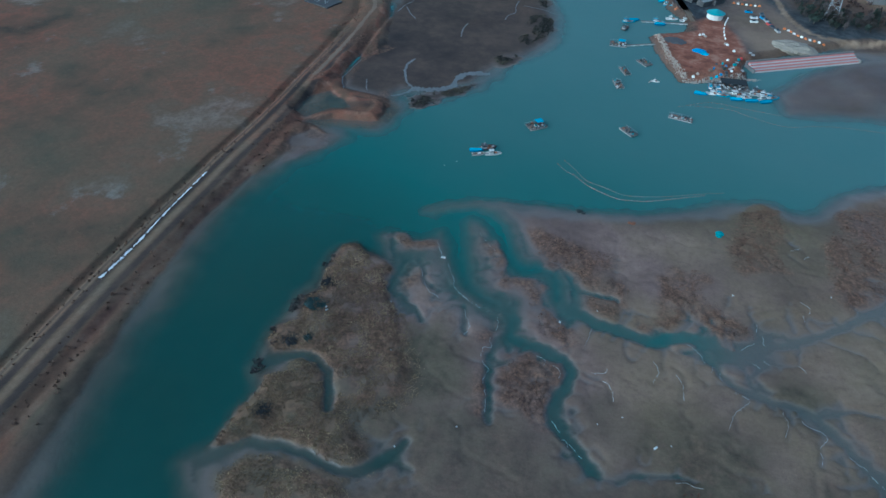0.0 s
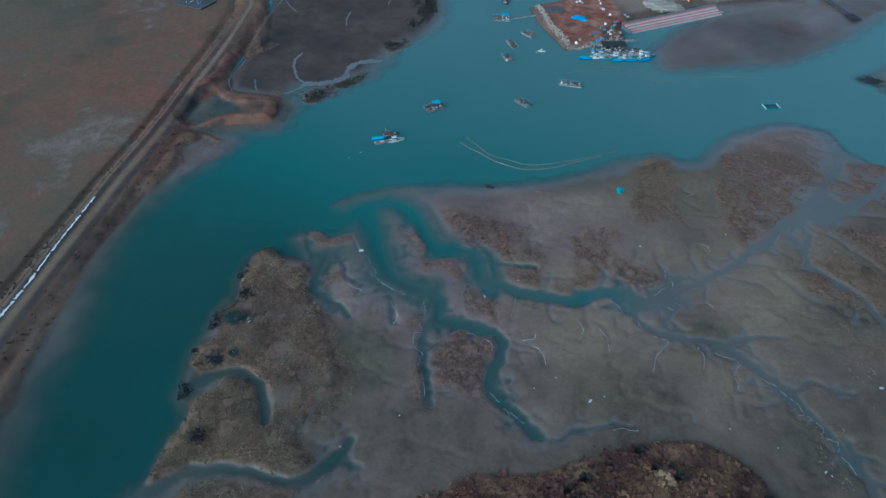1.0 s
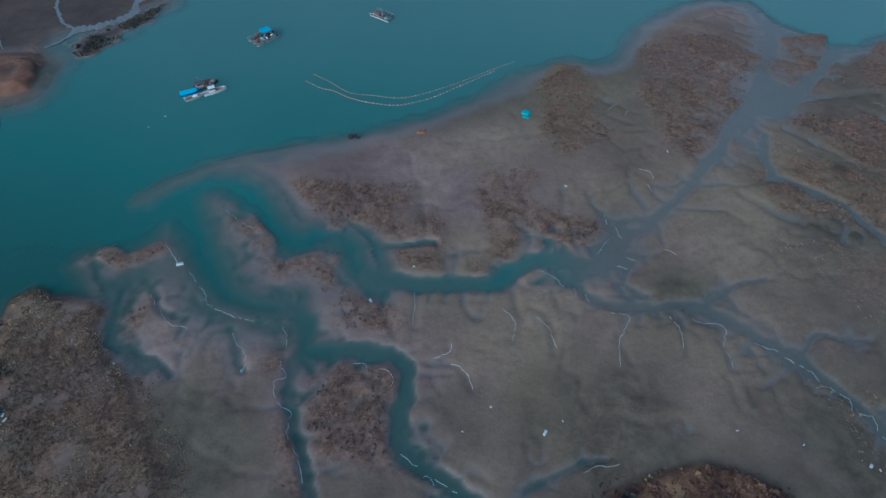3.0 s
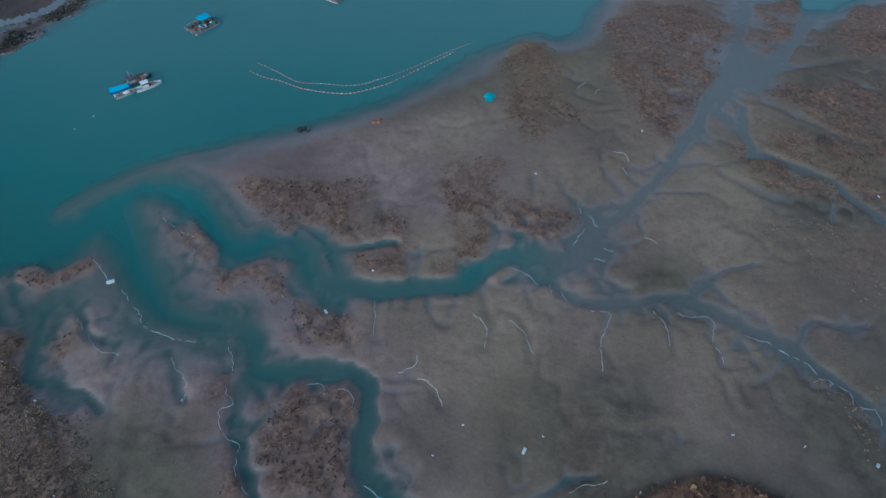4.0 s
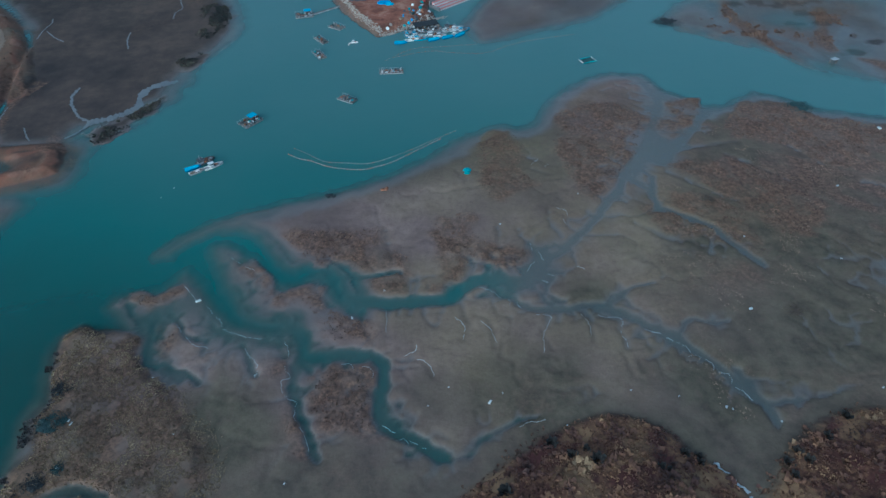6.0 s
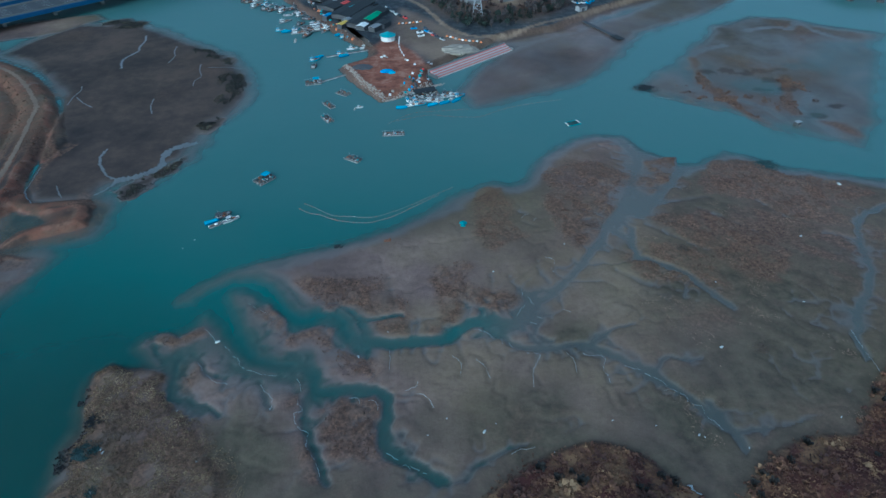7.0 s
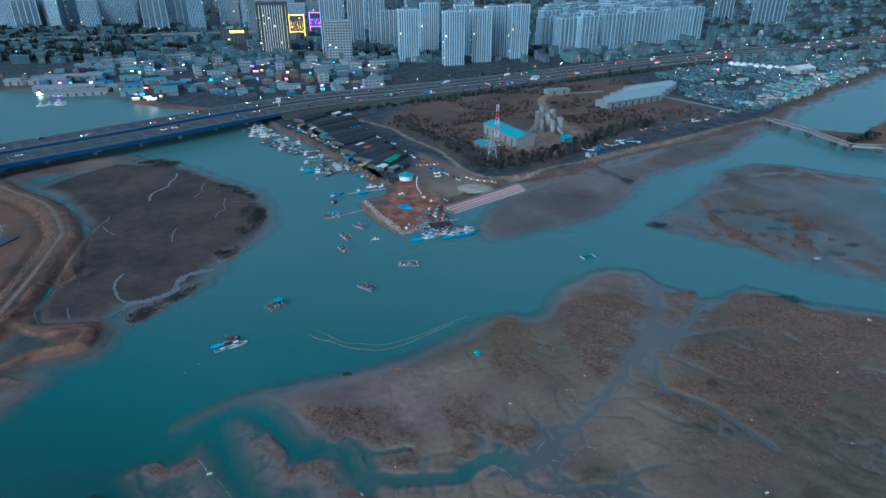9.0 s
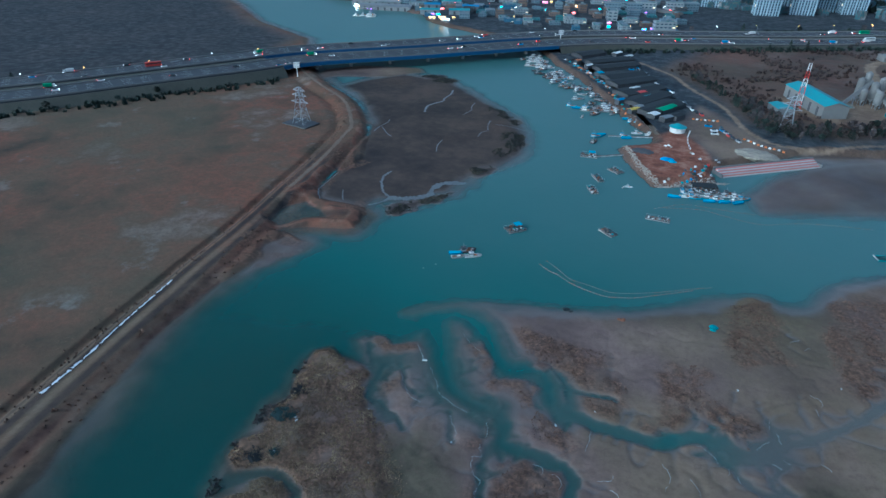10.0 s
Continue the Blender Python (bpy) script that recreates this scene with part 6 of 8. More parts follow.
# vehicles
def vehicle(kind, paint, m, label, lamps=True):
    L, W, H = {"car": (4.3, 1.75, 0.72), "truck": (7.2, 2.2, 0.9), "bus": (10.8, 2.5, 1.0)}[kind]
    t = thing(kind, label, kind, m)
    bm = bmesh.new()
    if kind == "car":
        box(bm, 0, 0, 0.12, L, W, H + 0.18, bevel=0.14)
        part("body", bm, M[paint], t)
        bm = bmesh.new()
        box(bm, -0.2, 0, 1.0, L * 0.52, W * 0.86, 0.5, bevel=0.08, taper=0.82)
        part("cabin", bm, M["glass"], t)
    elif kind == "bus":
        box(bm, 0, 0, 0.15, L, W, 3.0, bevel=0.15)
        part("body", bm, M[paint], t)
        bm = bmesh.new()
        box(bm, 0, 0, 1.7, L * 0.96, W * 1.01, 0.8)
        part("window_band", bm, M["glass"], t)
    else:
        box(bm, -0.9, 0, 0.9, L * 0.72, W, 1.9, bevel=0.06)
        part("cargo_box", bm, M[paint], t)
        bm = bmesh.new()
        box(bm, 2.75, 0, 0.5, 1.5, W * 0.95, 1.7, bevel=0.15)
        part("cab", bm, M["white"], t)
    if lamps:
        for nm, x, mm in (("headlamp_bar", L / 2, "lamp_white"), ("tail_lamp_bar", -L / 2, "lamp_red")):
            bm = bmesh.new()
            for s in (-1, 1):
                box(bm, x, s * W * 0.36, 0.62, 0.12, 0.36, 0.22)
            part(nm, bm, M[mm], t)
    return t


FLEET = {}


def drive(kind, paint, x, y, z, turn, group, label):
    key = (kind, paint)
    m = pose(x, y, z, 0, 0, turn)
    if key not in FLEET:
        FLEET[key] = vehicle(kind, paint, m, label)
        ob = FLEET[key]
    else:
        ob = copy_thing(FLEET[key], m)
    return tagged(ob, label, group=group)


r = random.Random(71)
for i in range(34):
    k = r.random()
    x, y = -12 + 16 * k + r.uniform(-3, 3), 304 + 30 * k + r.uniform(-7, 7)
    if level(x, y) < 2.0:
        continue
    bm = bmesh.new()
    c = r.choice(("white", "grey", "darkgrey", "rust", "wood", "blue", "teal", "net", "darkgrey", "rust"))
    if r.random() < 0.6:
        box(bm, 0, 0, -0.1, r.uniform(0.8, 2.4), r.uniform(0.6, 1.4), r.uniform(0.5, 1.3), 0, bevel=0.05)
        ob = tagged(obj("crate", bm, M[c]), "fishing crate or bin standing on the earth pad", "crate", "gear on the earth pad")
    else:
        for _ in range(3):
            lump(bm, (r.uniform(-0.5, 0.5), r.uniform(-0.5, 0.5), 0.1), (r.uniform(0.5, 1.1), r.uniform(0.4, 0.8), 0.6), r)
        ob = tagged(obj("folded_net", bm, M[c]), "bundled net and rope lying on the earth pad", "net", "gear on the earth pad")
    ob.location, ob.rotation_euler = (x, y, level(x, y)), (0, 0, r.uniform(0, 3))

PARKED = {}


def park(paint, x, y, turn, group):
    """A parked car, its lamps off."""
    z = level(x, y) + 0.02
    if paint in PARKED:
        ob = copy_thing(PARKED[paint], pose(x, y, z, 0, 0, turn))
    else:
        ob = PARKED[paint] = vehicle("car", paint, pose(x, y, z, 0, 0, turn), "", False)
    return tagged(ob, {"white": "parked white saloon car", "grey": "parked silver grey car", "darkgrey": "parked dark grey car", "black": "parked black car", "blue": "parked blue car", "red": "parked red car"}[paint] + " on bare ground", "car", group=group)


r = random.Random(17)
COATS = ("white", "white", "grey", "darkgrey", "darkgrey", "black", "blue", "red")
lane = smooth_line([(-75, 531), (-45.5, 474), (-35.9, 462.4), (-19.4, 429), (-5.1, 407), (6.2, 386), (13.2, 374.5)], 4.4)
for i, (x, y) in enumerate(lane):
    if r.random() < 0.72:
        park(r.choice(COATS), x - 4 + r.uniform(-1, 1), y - 2 + r.uniform(-1, 1), -58 + r.uniform(-12, 12), "cars parked along the port road")
    if r.random() < 0.35:
        park(r.choice(COATS), x - 9 + r.uniform(-1.5, 1.5), y - 6 + r.uniform(-1.5, 1.5), 30 + r.uniform(-20, 20), "cars parked along the port road")
for _ in range(34):
    k = r.random()
    park(r.choice(("white", "white", "grey", "darkgrey", "blue")), 105 + 46 * k + r.uniform(-4, 4), 441 + 27 * k + r.uniform(-6, 6), 32 + r.choice((0, 90)) + r.uniform(-8, 8), "cars in the waterside yard")
for _ in range(40):
    k = r.random()
    park(r.choice(COATS), 165 + 105 * k + r.uniform(-3, 3), 495 + 70 * k + r.uniform(-8, 8), 33 + r.uniform(-12, 12), "cars by the junction")

# market sheds with black sheeting
def shed(cx, cy, lx, ly, turn, h, material, label, ridge=1.3, name="market_shed", wall_mat="grey"):
    """A long low shed: walls, a pitched roof in two slopes, doors."""
    t = thing(name, label, "shed", pose(cx, cy, level(cx, cy) - 0.1, 0, 0, turn))
    bm = bmesh.new()
    ends = []
    for x in (-lx * 0.485, lx * 0.485):
        ends.append([bm.verts.new(v) for v in ((x, -ly * 0.47, -0.5), (x, ly * 0.47, -0.5), (x, ly * 0.47, h - 0.1), (x, 0, h + ridge - 0.16), (x, -ly * 0.47, h - 0.1))])
    for k in range(5):
        bm.faces.new((ends[0][k], ends[0][(k + 1) % 5], ends[1][(k + 1) % 5], ends[1][k]))
    bm.faces.new(ends[0])
    bm.faces.new(ends[1][::-1])
    bmesh.ops.recalc_face_normals(bm, faces=bm.faces[:])
    part("wall", bm, M[wall_mat], t)
    for s in (-1, 1):
        bm = bmesh.new()
        vs = [bm.verts.new(q) for q in ((-lx / 2, 0, h + ridge), (lx / 2, 0, h + ridge), (lx / 2, s * ly / 2, h - 0.1), (-lx / 2, s * ly / 2, h - 0.1))]
        bm.faces.new(vs)
        bmesh.ops.recalc_face_normals(bm, faces=bm.faces[:])
        bmesh.ops.solidify(bm, geom=bm.faces[:], thickness=0.12)
        part("roof_slope", bm, M[material], t)
    for i in range(max(1, int(lx / 9))):
        bm = bmesh.new()
        box(bm, -lx * 0.45 + (i + 0.5) * lx * 0.9 / max(1, int(lx / 9)), -ly * 0.475, 0, 2.4, 0.12, h * 0.75)
        part("door", bm, M["darkgrey"], t)
    return t


DARK = "long market shed roofed with black sheeting"
for (ax, ay), (bx, by), w in (((-126, 531), (-112, 552), 12), ((-110.4, 510), (-84, 540), 10), ((-101, 495), (-76, 522), 10), ((-88, 470), (-66, 494), 12), ((-80, 455), (-58, 482), 12), ((-69, 432), (-49, 462), 13), ((-58, 414), (-43, 446), 13), ((-48, 397), (-33, 428), 13)):
    shed((ax + bx) / 2, (ay + by) / 2, math.dist((ax, ay), (bx, by)) + 3, w + 3, math.degrees(math.atan2(by - ay, bx - ax)), 2.6, "black", DARK, 0.9, wall_mat="darkgrey")
for x, y, lx, ly, c, lab in ((-62, 447, 8, 6, "white", "white flat roofed stall"), (-57, 440, 7, 5, "red", "small stall with a red roof"), (-50, 432, 9, 5, "teal", "stall with a teal roof"), (-44, 440, 9, 4, "white", "white flat roofed stall"),
                             (-37, 408, 11, 7, "green", "stall with a bright green roof"), (-34, 415, 8, 6, "green", "stall with a bright green roof"), (-41, 394, 7, 6, "white", "white flat roofed stall"), (-33, 391, 8, 5, "roof", "stall with a grey roof"),
                             (-52, 405, 6, 5, "roof", "stall with a grey roof"), (-28, 398, 9, 7, "black", "low stall under black sheeting"), (-95, 478, 6, 5, "cyan", "stall with a pale blue roof"), (-108, 497, 7, 4, "white", "white flat roofed stall"), (-120, 509, 5, 4, "orange", "small stall with an orange roof"),
                             (-92, 505, 7, 5, "roof", "stall with a grey roof"), (-86, 545, 8, 5, "white", "white flat roofed stall"), (-97, 553, 10, 5, "white", "white flat roofed stall"), (-54, 398, 8, 4, "yellow", "yellow tarpaulin stall"), (-66, 415, 7, 4, "blue", "stall with a blue roof")):
    shed(x, y, lx, ly, 62 + random.uniform(-6, 6), 2.9, c, lab + " in the market", 0.5, "market_stall", "darkgrey")
t = thing("round_pavilion", "round teal roofed pavilion at the end of the market", "pavilion", pose(-24, 374, level(-24, 374)))
bm = bmesh.new()
drum(bm, 0, 0, 0, 4.4, 4.4, 3.0, 12)
part("wall", bm, M["white"], t)
bm = bmesh.new()
drum(bm, 0, 0, 2.95, 5.2, 0.5, 2.0, 12)
part("roof", bm, M["roof_teal"], t)
lane_line = smooth_line([(-128, 520), (-120, 513), (-77, 451), (-46, 388), (-33, 364)], 4)
bm = bmesh.new()
prev = None
for i, (x, y) in enumerate(lane_line):
    a, b = lane_line[max(i - 1, 0)], lane_line[min(i + 1, len(lane_line) - 1)]
    d = (b - a) / np.linalg.norm(b - a)
    vs = [bm.verts.new((x - d[1] * s * 2.0, y + d[0] * s * 2.0, level(x, y) + 0.12)) for s in (-1, 1)]
    if prev:
        bm.faces.new((prev[0], vs[0], vs[1], prev[1]))
    prev = vs
bmesh.ops.solidify(bm, geom=bm.faces[:], thickness=0.1)
tagged(obj("quay_lane", bm, plain("lane_earth", (0.27, 0.215, 0.16), 0.9)), "pale earth lane between the sheds and the quay", "lane", kind="structure")
r = random.Random(31)
for i in range(70):
    k = r.random()
    p = lane_line[int(k * (len(lane_line) - 1))]
    x, y = p[0] - r.uniform(3, 9) * 0.8, p[1] - r.uniform(3, 9) * 0.6
    if level(x, y) > 1.5:
        c = r.choice(("net", "cyan", "white", "orange", "wood", "rust", "teal", "grey"))
        heap("folded_net", x, y, r.uniform(0.7, 1.6), r.uniform(0.6, 1.2), r.uniform(0.6, 1.1), M[c],
             {"net": "dark green net pile on the quay", "cyan": "pale blue net pile on the quay", "white": "white float pile on the quay", "orange": "orange float pile on the quay", "wood": "brown crate pile on the quay", "rust": "rusty gear pile on the quay", "teal": "teal net pile on the quay", "grey": "grey crate pile on the quay"}[c], 200 + i, 4)

# red and white road barriers
r = random.Random(8)
bar = []
for i, c in enumerate(("orange", "white")):
    bm = bmesh.new()
    box(bm, 0, 0, 0, 1.5, 0.5, 0.95, bevel=0.08, taper=0.75)
    bar.append(obj("barrier", bm, M[c]))
    tagged(bar[-1], ("orange" if i == 0 else "white") + " plastic road barrier on the verge", "barrier", "barriers by the port road")
    bar[-1].location = (12.5 + i * 2.2, 377.5 - i * 1.5, level(13, 376))
for i, (x, y) in enumerate(smooth_line([(16, 375), (20, 371.5), (26, 368.8), (33, 368)], 1.9)):
    copy_thing(bar[i % 2], pose(x, y, level(x, y), 0, 0, -25))
for i, (x, y) in enumerate(smooth_line([(-18, 402), (-11, 403), (-4, 405)], 2.0)):
    copy_thing(bar[i % 2], pose(x, y, level(x, y), 0, 0, 10))
for x, y in smooth_line([(-17.1, 376.3), (-17.1, 366.0), (-15.9, 356.0), (-13.7, 347.2)], 3.4):
    copy_thing(bar[1], pose(x, y, level(x, y), 0, 0, -70))

# dark jetty in the mud
t = thing("old_jetty", "dark old timber jetty ending in a wider head", "jetty", pose(105, 406, 0, 0, 0, -64.5))
bm = bmesh.new()
box(bm, 15, 0, 1.0, 32, 2.4, 0.35)
part("deck", bm, M["darkgrey"], t)
bm = bmesh.new()
box(bm, 33, 0, 0.9, 8, 5, 0.5, bevel=0.1)
part("head", bm, M["black"], t)
for i in range(9):
    for s in (-1, 1):
        bm = bmesh.new()
        box(bm, i * 4, s * 1.0, -1.5, 0.3, 0.3, 2.5)
        part("pile", bm, M["wood"], t)

# ---- works yard behind the trees ----
def lattice_tower(name, x, y, h, base, top, label, arms=(), mats=("steel",), z=None):
    """An open steel tower on four legs."""
    t = thing(name, label, "pylon", pose(x, y, level(x, y) - 0.3 if z is None else z))
    n = max(5, int(h / 4.5))
    for k in range(n):
        z0, z1 = h * k / n, h * (k + 1) / n
        w0, w1 = base + (top - base) * (k / n) ** 0.8, base + (top - base) * ((k + 1) / n) ** 0.8
        bm = bmesh.new()
        c0 = [(a * w0 / 2, b * w0 / 2, z0) for a, b in ((-1, -1), (1, -1), (1, 1), (-1, 1))]
        c1 = [(a * w1 / 2, b * w1 / 2, z1) for a, b in ((-1, -1), (1, -1), (1, 1), (-1, 1))]
        for i in range(4):
            beam(bm, c0[i], c1[i], 0.22)
            beam(bm, c0[i], c1[(i + 1) % 4], 0.12)
            beam(bm, c1[i], c1[(i + 1) % 4], 0.12)
        part("tower_stage", bm, M[mats[k % len(mats)]], t)
    for za, span in arms:
        bm = bmesh.new()
        for s in (-1, 1):
            beam(bm, (0, s * 0.5, za), (s * span, 0, za + 0.3), 0.3)
            beam(bm, (0, s * 0.5, za + 2.2), (s * span, 0, za + 0.3), 0.2)
        part("cross_arm", bm, M[mats[0]], t)
    return t


lattice_tower("power_pylon", 33.5, 407, 21, 8, 2.0, "grey steel lattice power pylon in the tree belt", ((13, 6), (16, 5), (19, 4)))
lattice_tower("radio_mast", 41, 459, 30, 4, 1.4, "red and white banded lattice radio mast", (), ("red", "white"))
lattice_tower("power_pylon", -228, 283, 22, 8, 1.8, "grey steel lattice power pylon on the meadow", ((13, 6), (17, 5), (20, 4)))
slab("pylon_plinth", [(-238, 277), (-220, 275), (-218, 287), (-236, 290)], 1.2, 2.2, M["darkgrey"], "dark raised plinth under the meadow pylon", "plinth")
shed(51, 470, 52, 17, -65, 8.0, "roof_teal", "large works hall with a teal roof", 2.4, "works_hall", "worn")
shed(31, 447, 15, 11, -65, 4.0, "roof_teal", "small works shed with a pale teal roof", 0.8, "works_shed", "worn")
for i, (x, y, hh, rr) in enumerate(((78, 500, 15, 2.4), (82, 506, 18, 2.2), (86, 496, 14, 2.6), (91, 503, 16, 2.4), (95, 490, 12, 2.8), (80, 490, 10, 2.2), (88, 484, 11, 2.4))):
    t = thing("silo", "grey steel cement silo with a cone base", "silo", pose(x, y, level(x, y)), group="silos of the works")
    bm = bmesh.new()
    drum(bm, 0, 0, 4.0, rr, rr, hh - 4, 12)
    part("tank", bm, M["worn"], t)
    bm = bmesh.new()
    drum(bm, 0, 0, hh - 0.02, rr, 0.4, 1.4, 12)
    part("cap", bm, M["worn"], t)
    bm = bmesh.new()
    drum(bm, 0, 0, 1.6, 0.5, rr, 2.4, 12)
    part("hopper", bm, M["grey"], t)
    for a in range(4):
        bm = bmesh.new()
        box(bm, rr * 0.8 * math.cos(a * 1.57), rr * 0.8 * math.sin(a * 1.57), 0, 0.3, 0.3, 4.2)
        part("leg", bm, M["steel"], t)
t = thing("conveyor", "inclined steel conveyor gallery of the works", "conveyor", pose(0, 0, level(75, 480)))
for nm, a, b, w in (("gallery", (66, 474, 1.5), (84, 500, 14), 2.2), ("gallery", (96, 478, 1.5), (86, 497, 12), 2.0)):
    bm = bmesh.new()
    beam(bm, a, b, w)
    part(nm, bm, M["worn"], t)
    bm = bmesh.new()
    beam(bm, ((a[0] + b[0]) / 2, (a[1] + b[1]) / 2, 0), ((a[0] + b[0]) / 2, (a[1] + b[1]) / 2, (a[2] + b[2]) / 2), 0.5)
    part("trestle", bm, M["steel"], t)
heap("sand_mound", 70, 481, 6, 4, 3, M["gravel"], "pale sand heap in the works yard", 61)
heap("sand_mound", 62, 492, 5, 4, 2, M["stone"], "pale sand heap in the works yard", 62)
t = thing("round_tank", "low round teal settling tank", "tank", pose(97, 470, level(97, 470)))
bm = bmesh.new()
drum(bm, 0, 0, 0, 5, 5, 2.4, 14)
part("basin", bm, M["teal"], t)
bm = bmesh.new()
drum(bm, 0, 0, 2.41, 4.4, 3.8, 0.2, 14)
part("cover", bm, M["cyan"], t)
# long greenhouse-like halls
for i in range(5):
    shed(176 + i * 10 + 8, 604 + i * 16, 78 - i * 3, 17, -31 + 62, 6.5, "roof_pale", "long pale grey warehouse bay in a row", 2.2, "warehouse", "roof")
shed(106, 424, 7, 4.5, 30, 3, "darkgrey", "small dark hut by the shore road", 0.8, "hut")
shed(121, 655, 26, 12, 20, 5, "roof", "grey works building by the yard road", 1.0, "works_shed", "worn")

# ---- trees ----
def tree(kind, m, label):
    """A trunk with limbs and a crown of many small leaf clumps."""
    rr = random.Random(len(kind) + 3)
    t = thing("tree", label, "tree", m)
    h = {"pine": 8.0, "bare": 7.0, "round": 5.5}[kind]
    bm = bmesh.new()
    drum(bm, 0, 0, -0.4, 0.22, 0.07, h * 0.9, 6)
    for _ in range(7):
        a, z = rr.uniform(0, 6.283), rr.uniform(0.3, 0.8) * h
        ln = (h - z) * 0.45 + 0.5
        beam(bm, (0, 0, z), (ln * math.cos(a), ln * math.sin(a), z + ln * 0.6), 0.08)
    part("trunk", bm, M["bark"], t)
    bm = bmesh.new()
    for _ in range(150 if kind != "bare" else 90):
        k = rr.random()
        z = h * (0.18 + 0.85 * k) if kind == "pine" else h * (0.4 + 0.6 * k)
        w = (1 - k) * 2.1 + 0.35 if kind == "pine" else 2.4 * math.sqrt(max(0.05, 1 - (2 * k - 1) ** 2))
        a, d = rr.uniform(0, 6.283), w * math.sqrt(rr.random())
        c = Vector((d * math.cos(a), d * math.sin(a), z))
        s = rr.uniform(0.25, 0.6)
        u = Vector((rr.uniform(-1, 1), rr.uniform(-1, 1), rr.uniform(-0.6, 0.6))).normalized() * s
        v = u.orthogonal().normalized() * s * rr.uniform(0.5, 1)
        bm.faces.new([bm.verts.new(c + q) for q in (u + v, u - v * 0.6, -u * 0.8 - v, v - u)])
    part("crown", bm, M["pine"] if kind != "bare" else M["twig"], t)
    return t


GROVE = {}


def plant(kind, x, y, k, group):
    label = {"pine": "dark evergreen tree in a dense belt", "bare": "leafless russet tree in winter", "round": "dark rounded evergreen bush"}[kind]
    m = pose(x, y, level(x, y), 0, 0, random.uniform(0, 360))
    if kind in GROVE:
        ob = copy_thing(GROVE[kind], m)
    else:
        ob = GROVE[kind] = tree(kind, m, label)
    ob.scale = (k, k, k * random.uniform(0.85, 1.15))
    ob["group"] = group


r = random.Random(77)
belt = smooth_line([(-36, 507), (-20, 478), (2, 440), (13, 410), (22, 393), (36, 386), (56, 394), (85, 416), (108, 438), (128, 463), (150, 484), (185, 512)], 2.0)
for i, (x, y) in enumerate(belt):
    for row in range(4 if i > 30 else 2):
        off = 4 + row * 4.5 + r.uniform(-1.6, 1.6)
        a, b = belt[max(i - 1, 0)], belt[min(i + 1, len(belt) - 1)]
        d = (b - a) / (np.linalg.norm(b - a) + 1e-6)
        if r.random() < 0.44:
            plant(r.choice(("pine", "bare", "bare", "round")), x - d[1] * off, y + d[0] * off, r.uniform(0.55, 0.95), "tree belt of the port road")
for _ in range(24):
    k = r.random()
    plant("round", 312 + 40 * k + r.uniform(-4, 4), 458 + 22 * k + r.uniform(-4, 4), r.uniform(0.6, 1.1), "trees on the islet")


MOOR = [(-50, 522), (-16, 484), (16, 424), (66, 412), (146, 486), (250, 556), (216, 740), (104, 690), (-16, 640)]
spots = [s for s in scatter([MOOR], 5200, 23, patchy(30, -0.1, 85), 0.7, 1.8) if math.dist(s[:2], (75, 490)) > 45 and math.dist(s[:2], (205, 640)) > 62 and not (88 < s[0] < 175 and 535 < s[1] < 675 and float(to_line(np.array([s[0]]), np.array([s[1]]), [(104, 500), (101, 544), (98, 603), (105, 636), (129, 653), (170, 666)])[0][0]) < 8)]
clumps("moor_scrub", spots, 6, 1.3, 1.3, scrub_material("dark_scrub", [(0.0, (0.02, 0.014, 0.013)), (0.5, (0.05, 0.032, 0.028)), (1.0, (0.10, 0.06, 0.048))]), "dark leafless scrub over the waste ground", 15)
# ---- motorway and its bridge ----
MEDIAN = [(-640, -60), (-560, 50), (-505, 130), (-421, 236), (-387, 287), (-346, 352), (-316, 404), (-247, 474), (-180, 546), (-122, 600), (-48, 648), (43, 706), (151, 778), (280, 860), (433, 948), (609, 1040), (771, 1136), (1100, 1330), (1700, 1690)]
mid = smooth_line(MEDIAN, 6)
go = np.gradient(mid, axis=0)
go /= np.linalg.norm(go, axis=1)[:, None]
side = np.stack([-go[:, 1], go[:, 0]], -1)


def road_z(x, y):
    """The deck is high over the river and comes down on the land."""
    k = (x + y)
    return 8.6 - 3.6 * float(step_(60.0, 420.0, (x + 245) * 0.7 + (y - 475) * 0.7)) - 1.6 * float(step_(60.0, 260.0, -(x + 316) * 0.5 - (y - 404) * 0.8))


def strip(o0, o1, lift, thick, i0=0, i1=None, drop=0.0):
    """A band along the motorway between two offsets from its middle."""
    bm = bmesh.new()
    prev = None
    for i in range(i0, i1 if i1 is not None else len(mid)):
        z = road_z(*mid[i]) + lift
        p, q = mid[i] + side[i] * o0, mid[i] + side[i] * o1
        vs = [bm.verts.new(v) for v in ((*p, z), (*q, z), (*q, z - thick), (*p, z - thick))]
        if prev:
            for a in range(4):
                bm.faces.new((prev[a], prev[(a + 1) % 4], vs[(a + 1) % 4], vs[a]))
        else:
            bm.faces.new(vs[::-1])
        prev = vs
    bm.faces.new(prev)
    bmesh.ops.recalc_face_normals(bm, faces=bm.faces[:])
    return bm


